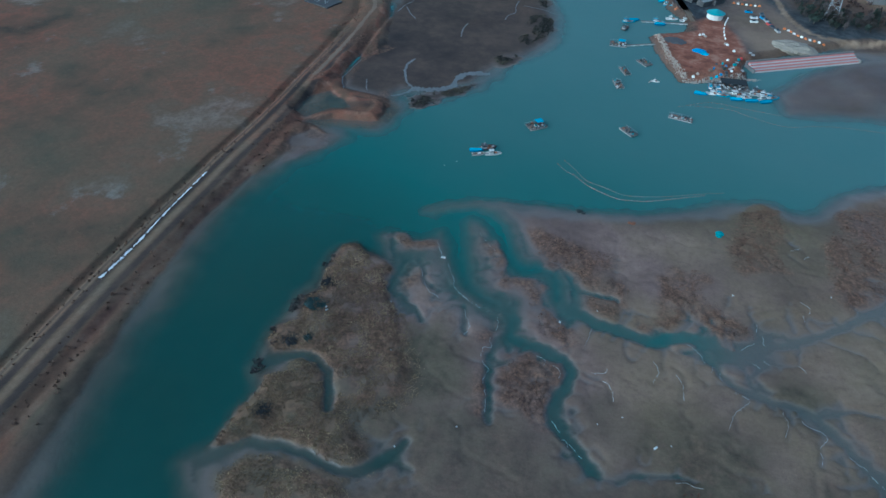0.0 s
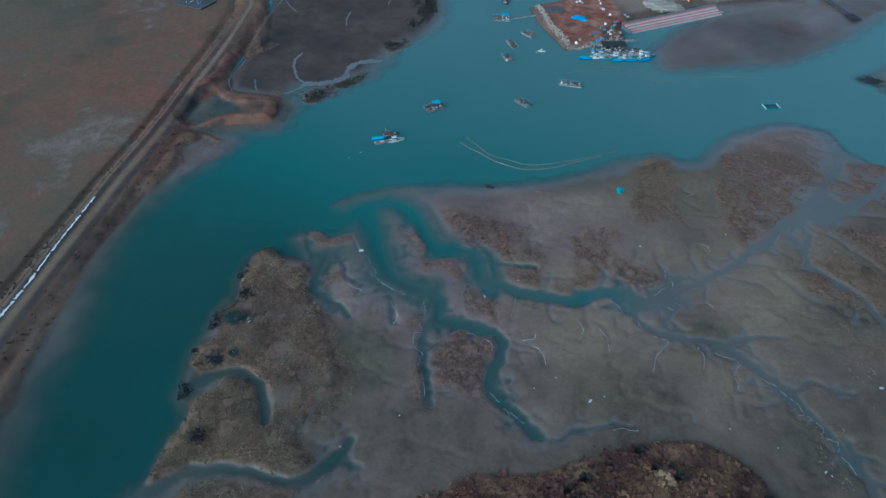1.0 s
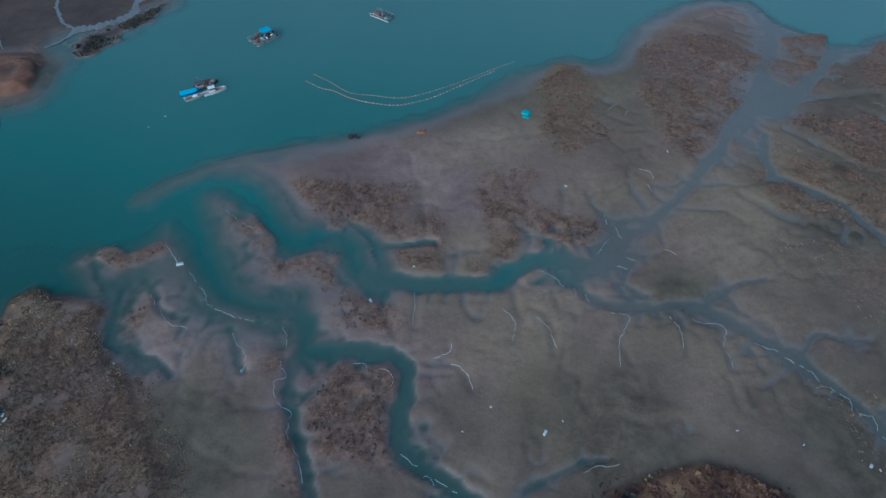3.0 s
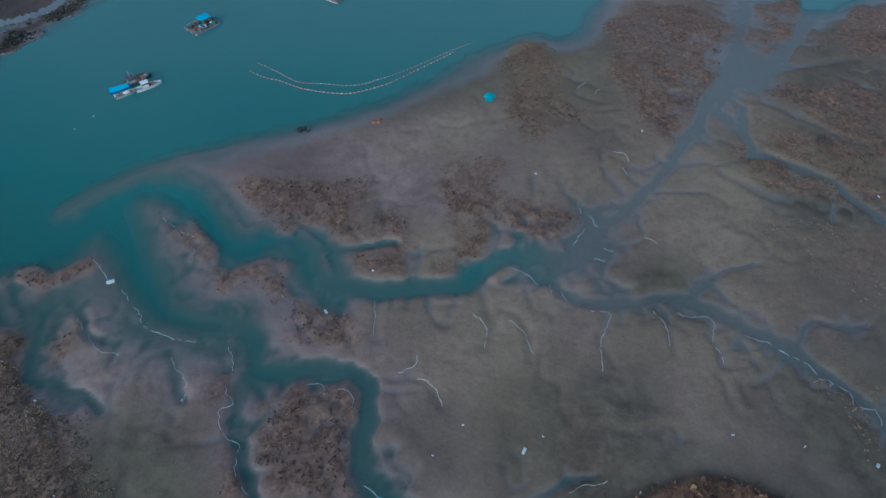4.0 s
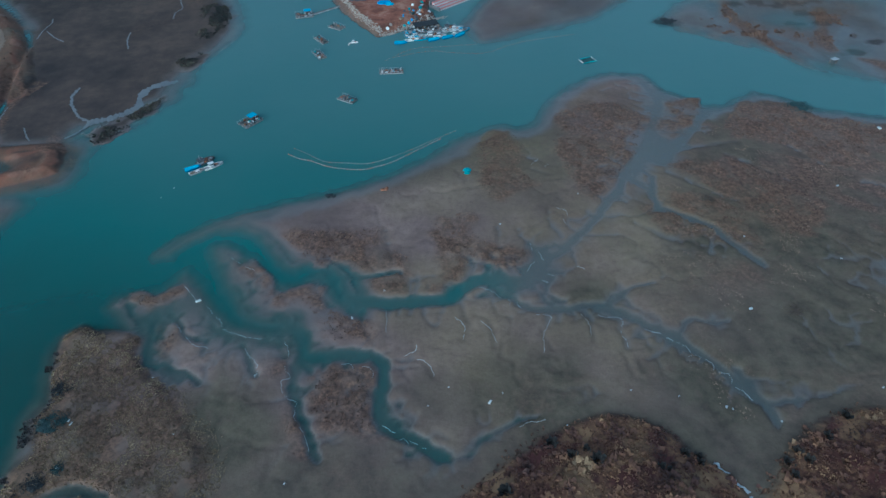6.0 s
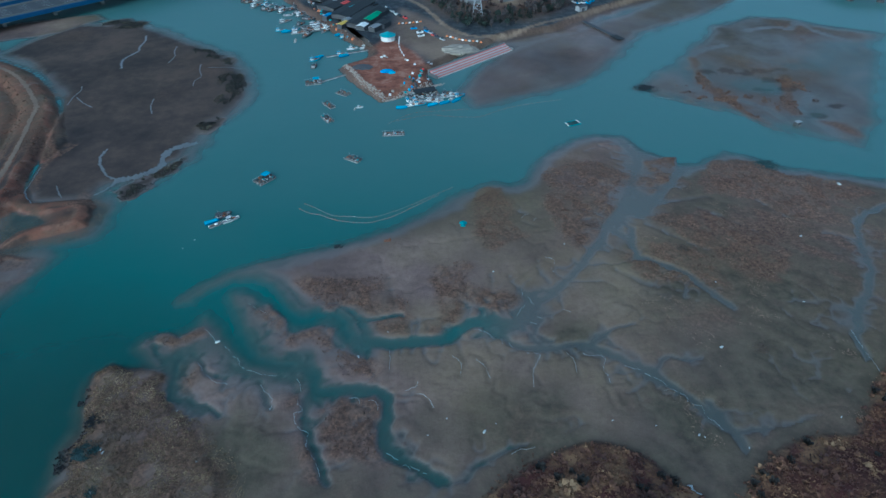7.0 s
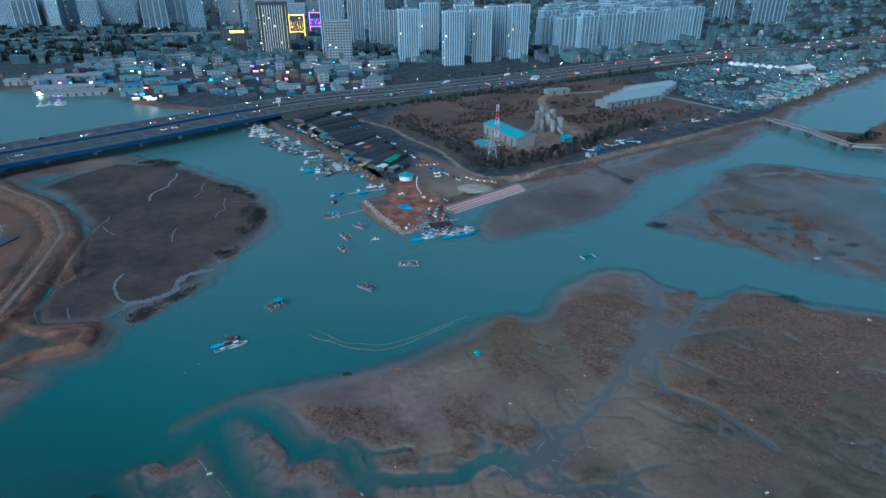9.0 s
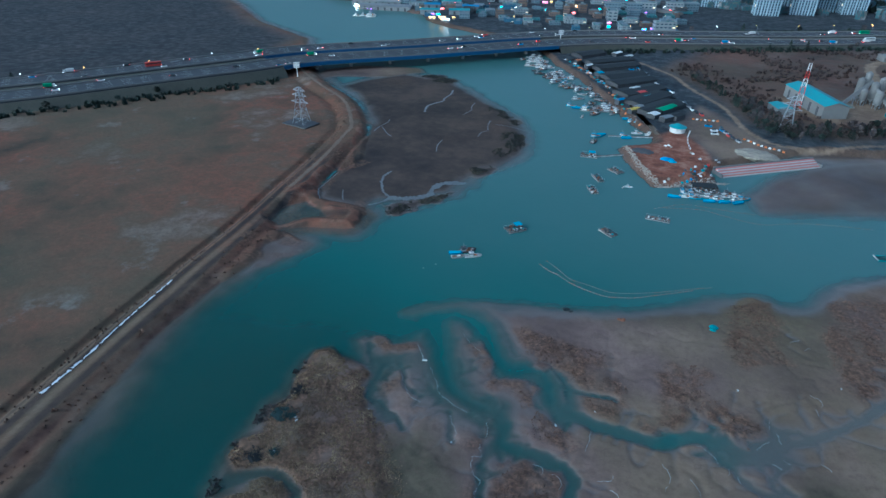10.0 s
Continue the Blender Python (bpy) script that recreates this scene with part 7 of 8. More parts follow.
on_bridge = [i for i in range(len(mid)) if -335 < mid[i][0] < -165]
b0, b1 = on_bridge[0], on_bridge[-1] + 1
motorway = thing("motorway", "wide grey motorway of two carriageways", "road", pose(0, 0, 0), kind="structure")
for nm, a, b in (("carriageway", -30, -6.0), ("carriageway", 6.0, 29)):
    part(nm, strip(a, b, 0, 0.9), M["asphalt"], motorway)
    for k in (a + 0.4, b - 0.4):
        part("parapet", strip(k - 0.25, k + 0.25, 0.9, 0.9), M["worn"], motorway)
    for j in range(1, 7):
        bm = bmesh.new()
        o = a + (b - a) * j / 7
        for i in range(4, len(mid) - 60, 2):
            p, q = mid[i] + side[i] * o, mid[i + 1] + side[i + 1] * o
            z0, z1 = road_z(*mid[i]) + 0.012, road_z(*mid[i + 1]) + 0.012
            n = side[i] * 0.11
            bm.faces.new([bm.verts.new(v) for v in ((*(p - n), z0), (*(q - n), z1), (*(q + n), z1), (*(p + n), z0))])
        part("lane_line", bm, M["foam"], motorway)
# embankment under the road on land
for i0, i1 in ((0, b0 + 1), (b1 - 1, len(mid))):
    bm = bmesh.new()
    prev = None
    for i in range(i0, i1):
        z = road_z(*mid[i]) - 0.9
        pts = [(*(mid[i] - side[i] * 38), 0.8), (*(mid[i] - side[i] * 31), z), (*(mid[i] + side[i] * 30), z), (*(mid[i] + side[i] * 44), 0.8)]
        vs = [bm.verts.new(v) for v in pts]
        if prev:
            for a in range(3):
                bm.faces.new((prev[a], vs[a], vs[a + 1], prev[a + 1]))
        prev = vs
    bmesh.ops.recalc_face_normals(bm, faces=bm.faces[:])
    part("embankment", bm, plain("verge", (0.06, 0.058, 0.045), 0.9, scale=0.3, vary=0.5), motorway)
bridge = thing("river_bridge", "long low motorway bridge with blue steel girders", "bridge", pose(0, 0, 0), kind="structure")
for o in (-30.2, -5.8, 5.8, 29.2):
    part("girder", strip(o - 0.35, o + 0.35, 0.1, 2.7, b0, b1), M["girder"], bridge)
for o in (-22, -11, 10, 20):
    part("girder", strip(o - 0.3, o + 0.3, -0.9, 2.0, b0, b1), M["girder"], bridge)
for n, i in enumerate(range(b0 + 1, b1 - 1, 5)):
    for o in (-16, 16):
        bm = bmesh.new()
        c = mid[i] + side[i] * o
        ang = math.atan2(side[i][1], side[i][0])
        box(bm, c[0], c[1], -3.0, 3.0, 2.2, road_z(*mid[i]) + 0.2, ang)
        box(bm, c[0], c[1], road_z(*mid[i]) - 3.4, 27.0, 2.4, 1.2, ang)
        part("pier", bm, M["concrete"], bridge)
r = random.Random(90)
WORDS = {"white": "white", "grey": "silver grey", "darkgrey": "dark grey", "black": "black", "blue": "blue", "red": "red", "green": "green"}
for n in range(190):
    i = r.randrange(14, len(mid) - 70)
    near = r.random() < 0.55
    o = -30 + 24 * r.randrange(1, 14, 2) / 14 if near else 6 + 23 * r.randrange(1, 14, 2) / 14
    turn = math.degrees(math.atan2(go[i][1], go[i][0])) + (0 if near else 180)
    c = mid[i] + side[i] * o + go[i] * r.uniform(-3, 3)
    kind = r.choices(("car", "truck", "bus"), (10, 2, 1))[0]
    paint = {"car": r.choice(("white", "grey", "darkgrey", "black", "red", "blue", "white")), "truck": r.choice(("white", "blue", "green")), "bus": r.choice(("white", "green", "red"))}[kind]
    drive(kind, paint, c[0], c[1], road_z(*mid[i]) + 0.02, turn, "traffic on the motorway", f"{WORDS[paint]} {kind} driving on the motorway with lamps lit")

# sign mast at the bridge head and at the dyke gate
for x, y, h in ((-152, 566, 13), (-295, 366, 10)):
    t = thing("sign_mast", "tall white mast with a slatted sign board", "mast", pose(x, y, level(x, y)))
    bm = bmesh.new()
    drum(bm, 0, 0, -0.3, 0.4, 0.3, h, 8)
    part("pole", bm, M["white"], t)
    for k in range(3):
        bm = bmesh.new()
        box(bm, 0, 0, h - 0.4 - k * 1.5, 4.5, 0.4, 1.1, 0.6)
        part("board", bm, M["white"], t)


def street_lamp_at(x, y, z, h, mm):
    t = thing("street_lamp", "lit street lamp on a slim grey pole", "street lamp", pose(x, y, z, 0, 0, random.uniform(0, 360)), "street lamps of the town")
    bm = bmesh.new()
    drum(bm, 0, 0, -0.3, 0.12, 0.08, h, 6)
    beam(bm, (0, 0, h - 0.4), (1.4, 0, h), 0.1)
    part("pole", bm, M["steel"], t)
    bm = bmesh.new()
    box(bm, 1.5, 0, h - 0.15, 0.8, 0.4, 0.25)
    part("lantern", bm, M[mm], t)
    return t


LAMPS = {}


def street_lamp(x, y, mm, z=None, h=8.0):
    z = level(x, y) if z is None else z
    if mm in LAMPS:
        copy_thing(LAMPS[mm], pose(x, y, z, 0, 0, random.uniform(0, 360)))
    else:
        LAMPS[mm] = street_lamp_at(x, y, z, h, mm)


for i in range(60, len(mid) - 70, 7):
    c = mid[i] + side[i] * 31.5
    street_lamp(c[0], c[1], r.choice(("lamp_amber", "lamp_white", "lamp_amber")))
for k in range(26):
    street_lamp(-560 + r.uniform(0, 380), 690 + r.uniform(0, 300), r.choice(("lamp_white", "lamp_amber", "lamp_white", "lamp_red")))
for k in range(22):
    street_lamp(270 + r.uniform(0, 420), 640 + r.uniform(0, 260), r.choice(("lamp_white", "lamp_amber")))

# ---- arched bridge on the east river ----
t = thing("arch_bridge", "low grey concrete bridge on rounded piers", "bridge", pose(0, 0, 0), kind="structure")
line = [(286, 531), (292, 511), (299.3, 490.3), (303, 462), (306, 446), (326, 441.5), (400, 452)]
for (ax, ay), (bx, by) in zip(line, line[1:]):
    bm = bmesh.new()
    d, ang = math.dist((ax, ay), (bx, by)), math.atan2(by - ay, bx - ax)
    box(bm, (ax + bx) / 2, (ay + by) / 2, 3.4, d + 1.2, 7, 0.9, ang)
    part("deck_span", bm, M["worn"], t)
    for s in (-1, 1):
        bm = bmesh.new()
        box(bm, (ax + bx) / 2 - s * math.sin(ang) * 3.3, (ay + by) / 2 + s * math.cos(ang) * 3.3, 4.3, d + 0.6, 0.3, 0.9, ang)
        part("parapet", bm, M["worn"], t)
    bm = bmesh.new()
    drum(bm, ax, ay, -2.5, 2.2, 2.8, 6.0, 10)
    part("pier", bm, M["darkgrey"], t)

# ---- town ----
def block(name, m, lx, ly, h, wall_mat, floors, cols, label, roof_bits=True, lit=0.0, seed=0, glass="glass", tall=(0.3, 0.82), top=""):
    """A building: walls, a parapet roof with a stair head, and rows of window panes on all four sides."""
    rr = random.Random(seed)
    t = thing(name, label, "building", m)
    bm = bmesh.new()
    box(bm, 0, 0, -1, lx, ly, h + 1)
    part("wall", bm, M[wall_mat], t)
    bm = bmesh.new()
    for s in (-1, 1):
        box(bm, 0, s * (ly / 2 - 0.2), h, lx, 0.4, 1.0)
        box(bm, s * (lx / 2 - 0.2), 0, h, 0.4, ly - 0.8, 1.0)
    part("parapet", bm, M[wall_mat], t)
    if top:
        bm = bmesh.new()
        box(bm, 0, 0, h + 0.02, lx - 0.9, ly - 0.9, 0.12)
        part("roof_deck", bm, M[top], t, "painted roof deck")
    if roof_bits:
        bm = bmesh.new()
        box(bm, -lx * 0.12, 0, h, lx * 0.28, ly * 0.5, 3.2)
        box(bm, lx * 0.25, ly * 0.1, h, lx * 0.12, ly * 0.3, 2.0)
        part("stair_head", bm, M["wall_b"], t)
    fh = h / floors
    dark, glow = bmesh.new(), bmesh.new()
    for side_, (w, dist) in enumerate(((lx, ly), (ly, lx), (lx, ly), (ly, lx))):
        n = max(2, int(cols * w / max(lx, ly)))
        ang = side_ * math.pi / 2
        c, s = math.cos(ang), math.sin(ang)
        for j in range(n):
            for f in range(floors):
                u0, u1 = -w / 2 + w * (j + 0.2) / n, -w / 2 + w * (j + 0.8) / n
                z0, z1 = fh * (f + tall[0]), fh * (f + tall[1])
                q = [(u0, z0), (u1, z0), (u1, z1), (u0, z1)]
                bm2 = glow if rr.random() < lit else dark
                d = dist / 2 + 0.04
                bm2.faces.new([bm2.verts.new((u * c + d * s, u * s - d * c, z)) for u, z in q])
    part("glazing", dark, M[glass], t)["kind"] = "stuff"
    if len(glow.faces):
        part("lit_glazing", glow, M["warm_glow"], t, "lamp-lit window panes")["kind"] = "stuff"
    else:
        glow.free()
    return t


def tower_block(m, lx, ly, h, wall_mat, label, seed, far=False):
    """An apartment block: window walls between full-height white fins."""
    t = block("apartment_block", m, lx, ly, h, wall_mat, int(h / 2.8), int(lx / 3.0), label, True, 0.004, seed, "glass_grey", (0.1, 0.93))
    if far:
        return t
    for k in range(5):
        x = -lx / 2 + lx * k / 4
        for s in (-1, 1):
            bm = bmesh.new()
            box(bm, x, s * (ly / 2 + 0.35), -1, 1.5, 0.9, h + 2.6)
            part("fin", bm, M["wall"], t)
    return t


APT = [tower_block(pose(14, 858, 2.6, 0, 0, 12), 26, 15, 68, "wall", "white apartment tower with dark window columns", 1),
       tower_block(pose(188, 976, 2.6, 0, 0, 33), 33, 12, 50, "wall", "pale apartment slab with vertical stripes", 2),
       tower_block(pose(-150, 1118, 2.6, 0, 0, 10), 26, 16, 82, "wall_c", "tall beige apartment tower", 3),
       tower_block(pose(-593, 1335, 2.6, 0, 0, 20), 46, 14, 62, "wall_b", "broad grey apartment slab", 4),
       tower_block(pose(-420, 1400, 2.6, 0, 0, 12), 27, 15, 70, "wall", "white apartment tower with dark window columns", 5, True),
       tower_block(pose(560, 1760, 2.6, 0, 0, 33), 38, 13, 56, "wall", "pale apartment slab in rows", 6, True),
       tower_block(pose(-300, 1500, 2.6, 0, 0, 10), 26, 17, 84, "wall_c", "tall beige apartment tower", 7, True)]


def flats(k, x, y, turn, sz=1.0):
    ob = copy_thing(APT[k], pose(x, y, 2.6, 0, 0, turn))
    ob.scale = (1, 1, sz)
    ob["group"] = "apartment blocks of the town"


for k, x, y, a, s in ((0, 52, 886, 14, 1.0), (0, 108, 922, 18, 1.06), (0, -48, 890, 10, 1.0), (0, -21, 975, 8, 1.05), (0, 75, 930, 14, 1.02), (0, 30, 930, 10, 1.05), (2, -114, 1116, 8, 1.0), (2, -166, 950, 10, 0.95), (2, -84, 1010, 8, 0.72),
                      (1, 221, 985, 33, 1.03), (1, 263, 1016, 33, 1.06), (1, 323, 1063, 33, 1.06), (1, 394, 1108, 33, 1.08), (1, 450, 1155, 33, 1.08), (1, 166, 1020, 33, 0.96), (1, 292, 1042, 33, 1.02), (1, 358, 1086, 33, 1.04), (1, 424, 1132, 33, 1.06),
                      (3, -560, 1428, 20, 1.0), (3, -847, 1408, 18, 0.95), (3, -800, 1540, 18, 1.05), (3, -880, 1372, 18, 0.9), (3, 676, 1560, 25, 1.1), (3, 700, 1414, 22, 1.0), (3, 740, 1440, 22, 1.05)):
    flats(k, x, y, a, s)
r = random.Random(55)
for row in range(4):
    for i in range(9):
        flats(1 if row == 0 else 5, 176 + i * 36 + row * 12 + r.uniform(-5, 5), 1040 + i * 23 + row * 52 + r.uniform(-6, 6), 33 + r.choice((0, 0, 90)), r.uniform(0.98, 1.12))
for _ in range(34):
    x = r.uniform(-1100, 60)
    flats(r.choice((4, 6, 5, 6)), x, r.uniform(1180, 1500) + max(0, (-x - 350)) * 0.35, r.uniform(0, 30), r.uniform(0.9, 1.15))
for _ in range(60):
    flats(r.choice((4, 5, 6)), r.uniform(-1800, 2100), r.uniform(1750, 3200), r.uniform(0, 40), r.uniform(0.9, 1.2))

# office tower with lit edges, and the neon-lined buildings
t = block("office_tower", pose(-256, 975, 2.6, 0, 0, 14), 46, 30, 74, "darkgrey", 19, 12, "dark glass office tower with strings of lights on its corners", True, 0.02, 9)
for x in (-19, 19):
    bm = bmesh.new()
    for k in range(30):
        box(bm, x, -15.3, 8 + k * 2.1, 0.7, 0.3, 0.8)
    part("light_string", bm, M["warm_glow"], t)
for k in range(9):
    bm = bmesh.new()
    box(bm, -14 + k * 3.5, -15.5, 4, 0.9, 0.8, 66)
    part("fin", bm, M["white"], t)
bm = bmesh.new()
for s in (-1, 1):
    box(bm, 0, s * 14.5, 77, 46, 0.8, 1.4)
    box(bm, s * 22.5, 0, 77, 0.8, 29, 1.4)
    for q in (-1, 1):
        box(bm, s * 22.5, q * 14.5, 73, 0.8, 0.8, 4)
part("roof_frame", bm, M["steel"], t)
block("office_block", pose(-146, 894, 2.6, 0, 0, 8), 36, 22, 54, "wall_c", 15, 9, "beige office block with a grid of windows", True, 0.03, 11)
for nm, x, y, lx, h, mm, lab in (("hotel", -270, 1195, 27, 40, "sign_gold", "hotel outlined with golden lights"), ("hotel", -258, 1312, 24, 36, "sign_violet", "hotel outlined with violet lights"), ("market_hall", -356, 1092, 44, 26, "sign_gold", "dark hall with a lit yellow sign")):
    t = block(nm, pose(x, y, 2.6, 0, 0, 10), lx, 18, h, "darkgrey", int(h / 3.4), 8, lab, True, 0.05, 13)
    bm = bmesh.new()
    if nm == "hotel":
        for s in (-1, 1):
            box(bm, s * lx * 0.49, -9.4, 2, 0.7, 0.5, h)
        box(bm, 0, -9.4, h, lx, 0.5, 0.9)
        box(bm, 0, -9.4, h * 0.28, lx, 0.5, 0.8)
        for k in range(6):
            box(bm, -lx * 0.36 + k * lx * 0.145, -9.4, h * 0.35, 0.22, 0.4, h * 0.4)
        part("light_frame", bm, M[mm], t)
    else:
        for k in range(6):
            box(bm, -4 + k * 4.0, -9.5, h - 6, 3.0, 0.5, 3.6)
        part("sign_letter", bm, M[mm], t)

def lit_stall(x, y, lx, mm):
    t = thing("lit_stall", "quayside stall front lit in bright colour", "stall", pose(x, y, level(x, y), 0, 0, 20 + random.uniform(-20, 20)), "lit stalls of the market")
    bm = bmesh.new()
    box(bm, 0, 0, 0, lx, 4, 3.0, bevel=0.1)
    part("booth", bm, M["grey"], t)
    bm = bmesh.new()
    box(bm, 0, -2.2, 1.9, lx * 0.9, 0.3, 1.2)
    part("sign", bm, M[mm], t)
    bm = bmesh.new()
    box(bm, 0, -3.0, 3.0, lx, 2.4, 0.12)
    # gold and amber stalls: lamplight falling on the awning is put in as its own glow
    part("awning", bm, M["warm_glow"] if mm in ("sign_gold", "lamp_amber") else M["white"], t)


# low town: shops and houses in three sizes
LOW = []
for i, (lx, ly, h, wm, lab) in enumerate(((11, 8, 7, "wall_b", "small grey town house with a flat roof"), (15, 10, 10, "wall_b", "grey shop building with a flat roof"), (20, 9, 11, "wall_c", "beige walk-up block with a flat roof"), (13, 12, 6, "wall_b", "low grey workshop with a flat roof"), (9, 9, 9, "brown_roof", "brown brick town house with a flat roof"), (16, 9, 5, "dull_teal", "low market building with a teal roof"), (12, 8, 5, "dull_blue", "low market building with a blue roof"), (14, 10, 6, "darkgrey", "low dark building with a flat roof"))):
    LOW.append(block("town_house", pose(-470 + i * 24, 830 + i * 7, 2.6, 0, 0, 20), lx, ly, h, wm, max(2, int(h / 3)), 5, lab, i % 2 == 0, 0.012, 30 + i, "glass_grey", (0.35, 0.7), ("roof_green", "roof", "roof_green", "roof", "roof_green", "", "", "")[i]))
near_road = lambda x, y: float(np.min(np.hypot(mid[:, 0] - x, mid[:, 1] - y))) < 43
r = random.Random(66)
count = 0
taken = set()
for n in range(1500):
    if n < 900:
        x, y = r.uniform(-500, -60), r.uniform(640, 910)
    else:
        x, y = r.uniform(-640, 60), r.uniform(820, 1150)
    cell = (round((x + y * 0.4) / 15), round((y - x * 0.4) / 15))
    if cell in taken or near_road(x, y) or level(x, y) < 2.5:
        continue
    taken.add(cell)
    ob = copy_thing(r.choice(LOW), pose(x, y, 2.6, 0, 0, 22 + r.choice((0, 90)) + r.uniform(-5, 5)))
    ob["group"] = "low houses of the town"
    ob.scale = (r.uniform(0.7, 1.3), r.uniform(0.7, 1.3), r.choice((0.4, 0.5, 0.6, 0.9)))
    count += 1
    if count > 225:
        break
for _ in range(46):
    x, y = r.uniform(-470, -70), r.uniform(670, 900)
    if not near_road(x, y) and level(x, y) > 2.5:
        lit_stall(x, y, r.uniform(1.5, 4.0), r.choice(("lamp_white", "lamp_white", "sign_gold", "lamp_amber", "sign_pink", "sign_cyan", "lamp_red", "sign_violet")))
ROOFS = [shed(-420, 690, 64, 20, 12, 6, "roof", "long quayside fish hall with a grey roof", 1.4, "fish_hall", "roof"), shed(-330, 655, 24, 12, 25, 5, "roof_teal", "quayside hall with a teal roof", 1.2, "fish_hall", "roof"), shed(-386, 705, 20, 12, 20, 5, "blue", "market hall with a blue roof", 1.2, "fish_hall", "roof")]
for k, x, y, a in ((0, -470, 720, 14), (0, -440, 745, 15), (1, -300, 668, 25), (2, -345, 690, 30), (1, -372, 742, 20), (2, -420, 770, 15), (1, -335, 722, 28), (1, -400, 800, 20), (2, -300, 700, 25), (0, -395, 668, 14)):
    copy_thing(ROOFS[k], pose(x, y, level(x, y), 0, 0, a))
# bright shop fronts on the quay
for i, (x, y, lx, mm) in enumerate(((-313, 632, 20, "sign_gold"), (-324, 640, 10, "sign_violet"), (-300, 628, 9, "lamp_amber"), (-330, 700, 9, "sign_gold"), (-262, 742, 8, "lamp_white"), (-395, 800, 12, "sign_gold"), (-372, 805, 10, "sign_cyan"), (-385, 790, 6, "lamp_white"), (-240, 800, 10, "sign_pink"),
                                   (-180, 850, 12, "sign_pink"), (-350, 880, 8, "lamp_white"), (-420, 880, 8, "sign_pink"), (-470, 880, 9, "lamp_amber"), (-520, 930, 9, "lamp_white"), (-300, 935, 6, "lamp_amber"), (-100, 848, 6, "lamp_white"), (-160, 868, 9, "lamp_amber"), (345, 795, 7, "sign_pink"), (348, 790, 4, "lamp_white"), (-416, 664, 14, "sign_violet"), (-440, 668, 10, "lamp_white"))):
    for k in range(3 if lx > 6 else 2):
        lit_stall(x + k * lx * 0.42 + random.uniform(-2, 2), y + random.uniform(-9, 9), lx * random.uniform(0.25, 0.45), mm if k < 2 else random.choice(("lamp_white", "sign_gold", "lamp_amber", "sign_pink", "sign_cyan")))
for x, y, a in ((-395, 616, 20), (-388, 622, 25), (-400, 610, 15), (-384, 614, 22), (-392, 627, 10)):
    moor("cabin", x, y, a, 1.6, "boats moored in the cove")

# ---- trade yards east of the works: plots of small roofs, tents and parked lorries ----
r = random.Random(12)
YARD = [shed(300, 700, 12, 7, 30, 3.2, "roof", "grey storage shed in a trade yard", 0.6, "storage_shed"), shed(320, 712, 9, 6, 30, 3.0, "green", "green storage shed in a trade yard", 0.6, "storage_shed"), shed(338, 706, 10, 6, 30, 3.0, "blue", "blue storage shed in a trade yard", 0.6, "storage_shed"),
        shed(352, 728, 14, 6, 30, 3.0, "roof_pale", "pale grey storage shed in a trade yard", 0.7, "storage_shed"), shed(366, 716, 8, 6, 30, 3.0, "brown_roof", "brown storage shed in a trade yard", 0.6, "storage_shed"), shed(290, 730, 20, 8, 30, 3.4, "roof_green", "long dark green plant house", 1.4, "plant_house")]
ob = None
for _ in range(170):
    u, v = r.random(), r.random()
    x, y = 268 + 150 * u + 260 * v * 0.85, 575 + 190 * u * 0.9 + 120 * v + r.uniform(-4, 4)
    if near_road(x, y) or level(x, y) < 2.4 or inside((x, y), ISLET):
        continue
    ob = copy_thing(r.choice(YARD), pose(x, y, level(x, y), 0, 0, 30 + r.choice((0, 90)) + r.uniform(-6, 6)))
    ob.scale = (r.uniform(0.6, 1.1), r.uniform(0.6, 1.1), r.uniform(0.7, 1.2))
    ob["group"] = "sheds of the trade yards"
for i in range(9):
    t = thing("white_tent", "white peaked marquee in a row", "tent", pose(392 + i * 6.2, 852 - i * 5.2, 2.7, 0, 0, -40), "marquees of the trade yards")
    bm = bmesh.new()
    box(bm, 0, 0, 0, 6.5, 7, 2.8)
    part("side_wall", bm, M["white"], t)
    bm = bmesh.new()
    box(bm, 0, 0, 2.8, 7.2, 7.6, 2.4, taper=0.05)
    part("canopy", bm, M["white"], t)
shed(452, 790, 34, 22, 30, 6, "white", "large white exhibition tent", 3.0, "exhibition_tent")
for _ in range(90):
    k, w = r.random(), r.random()
    x, y = 255 + 300 * k * 0.9 + 60 * w, 590 + 165 * k + 150 * w
    if not near_road(x, y) and level(x, y) > 2.4:
        park(r.choice(COATS), x, y, r.choice((30, 120)) + r.uniform(-8, 8), "cars in the trade yards")
slab("yard_road", [(214, 656), (219, 660), (277, 566), (272, 561)], 2.5, 2.95, M["worn"], "pale straight road to the junction", "road", "structure")
slab("slip_road", [(-150, 838), (-128, 836), (-72, 800), (-78, 793)], 2.6, 5.6, M["worn"], "pale concrete ramp road in the town", "road", "structure")
slab("town_road", [(-720, 1010), (-715, 1030), (-560, 972), (-390, 800), (-400, 792), (-566, 958)], 2.5, 2.93, M["asphalt"], "dark town street running to the market", "road", "structure")
slab("rail_viaduct", [(-1200, 960), (-1195, 985), (-560, 1215), (-300, 1290), (-296, 1270), (-556, 1190)], 6.5, 9.0, M["worn"], "raised grey railway deck across the town", "viaduct", "structure")
r = random.Random(14)
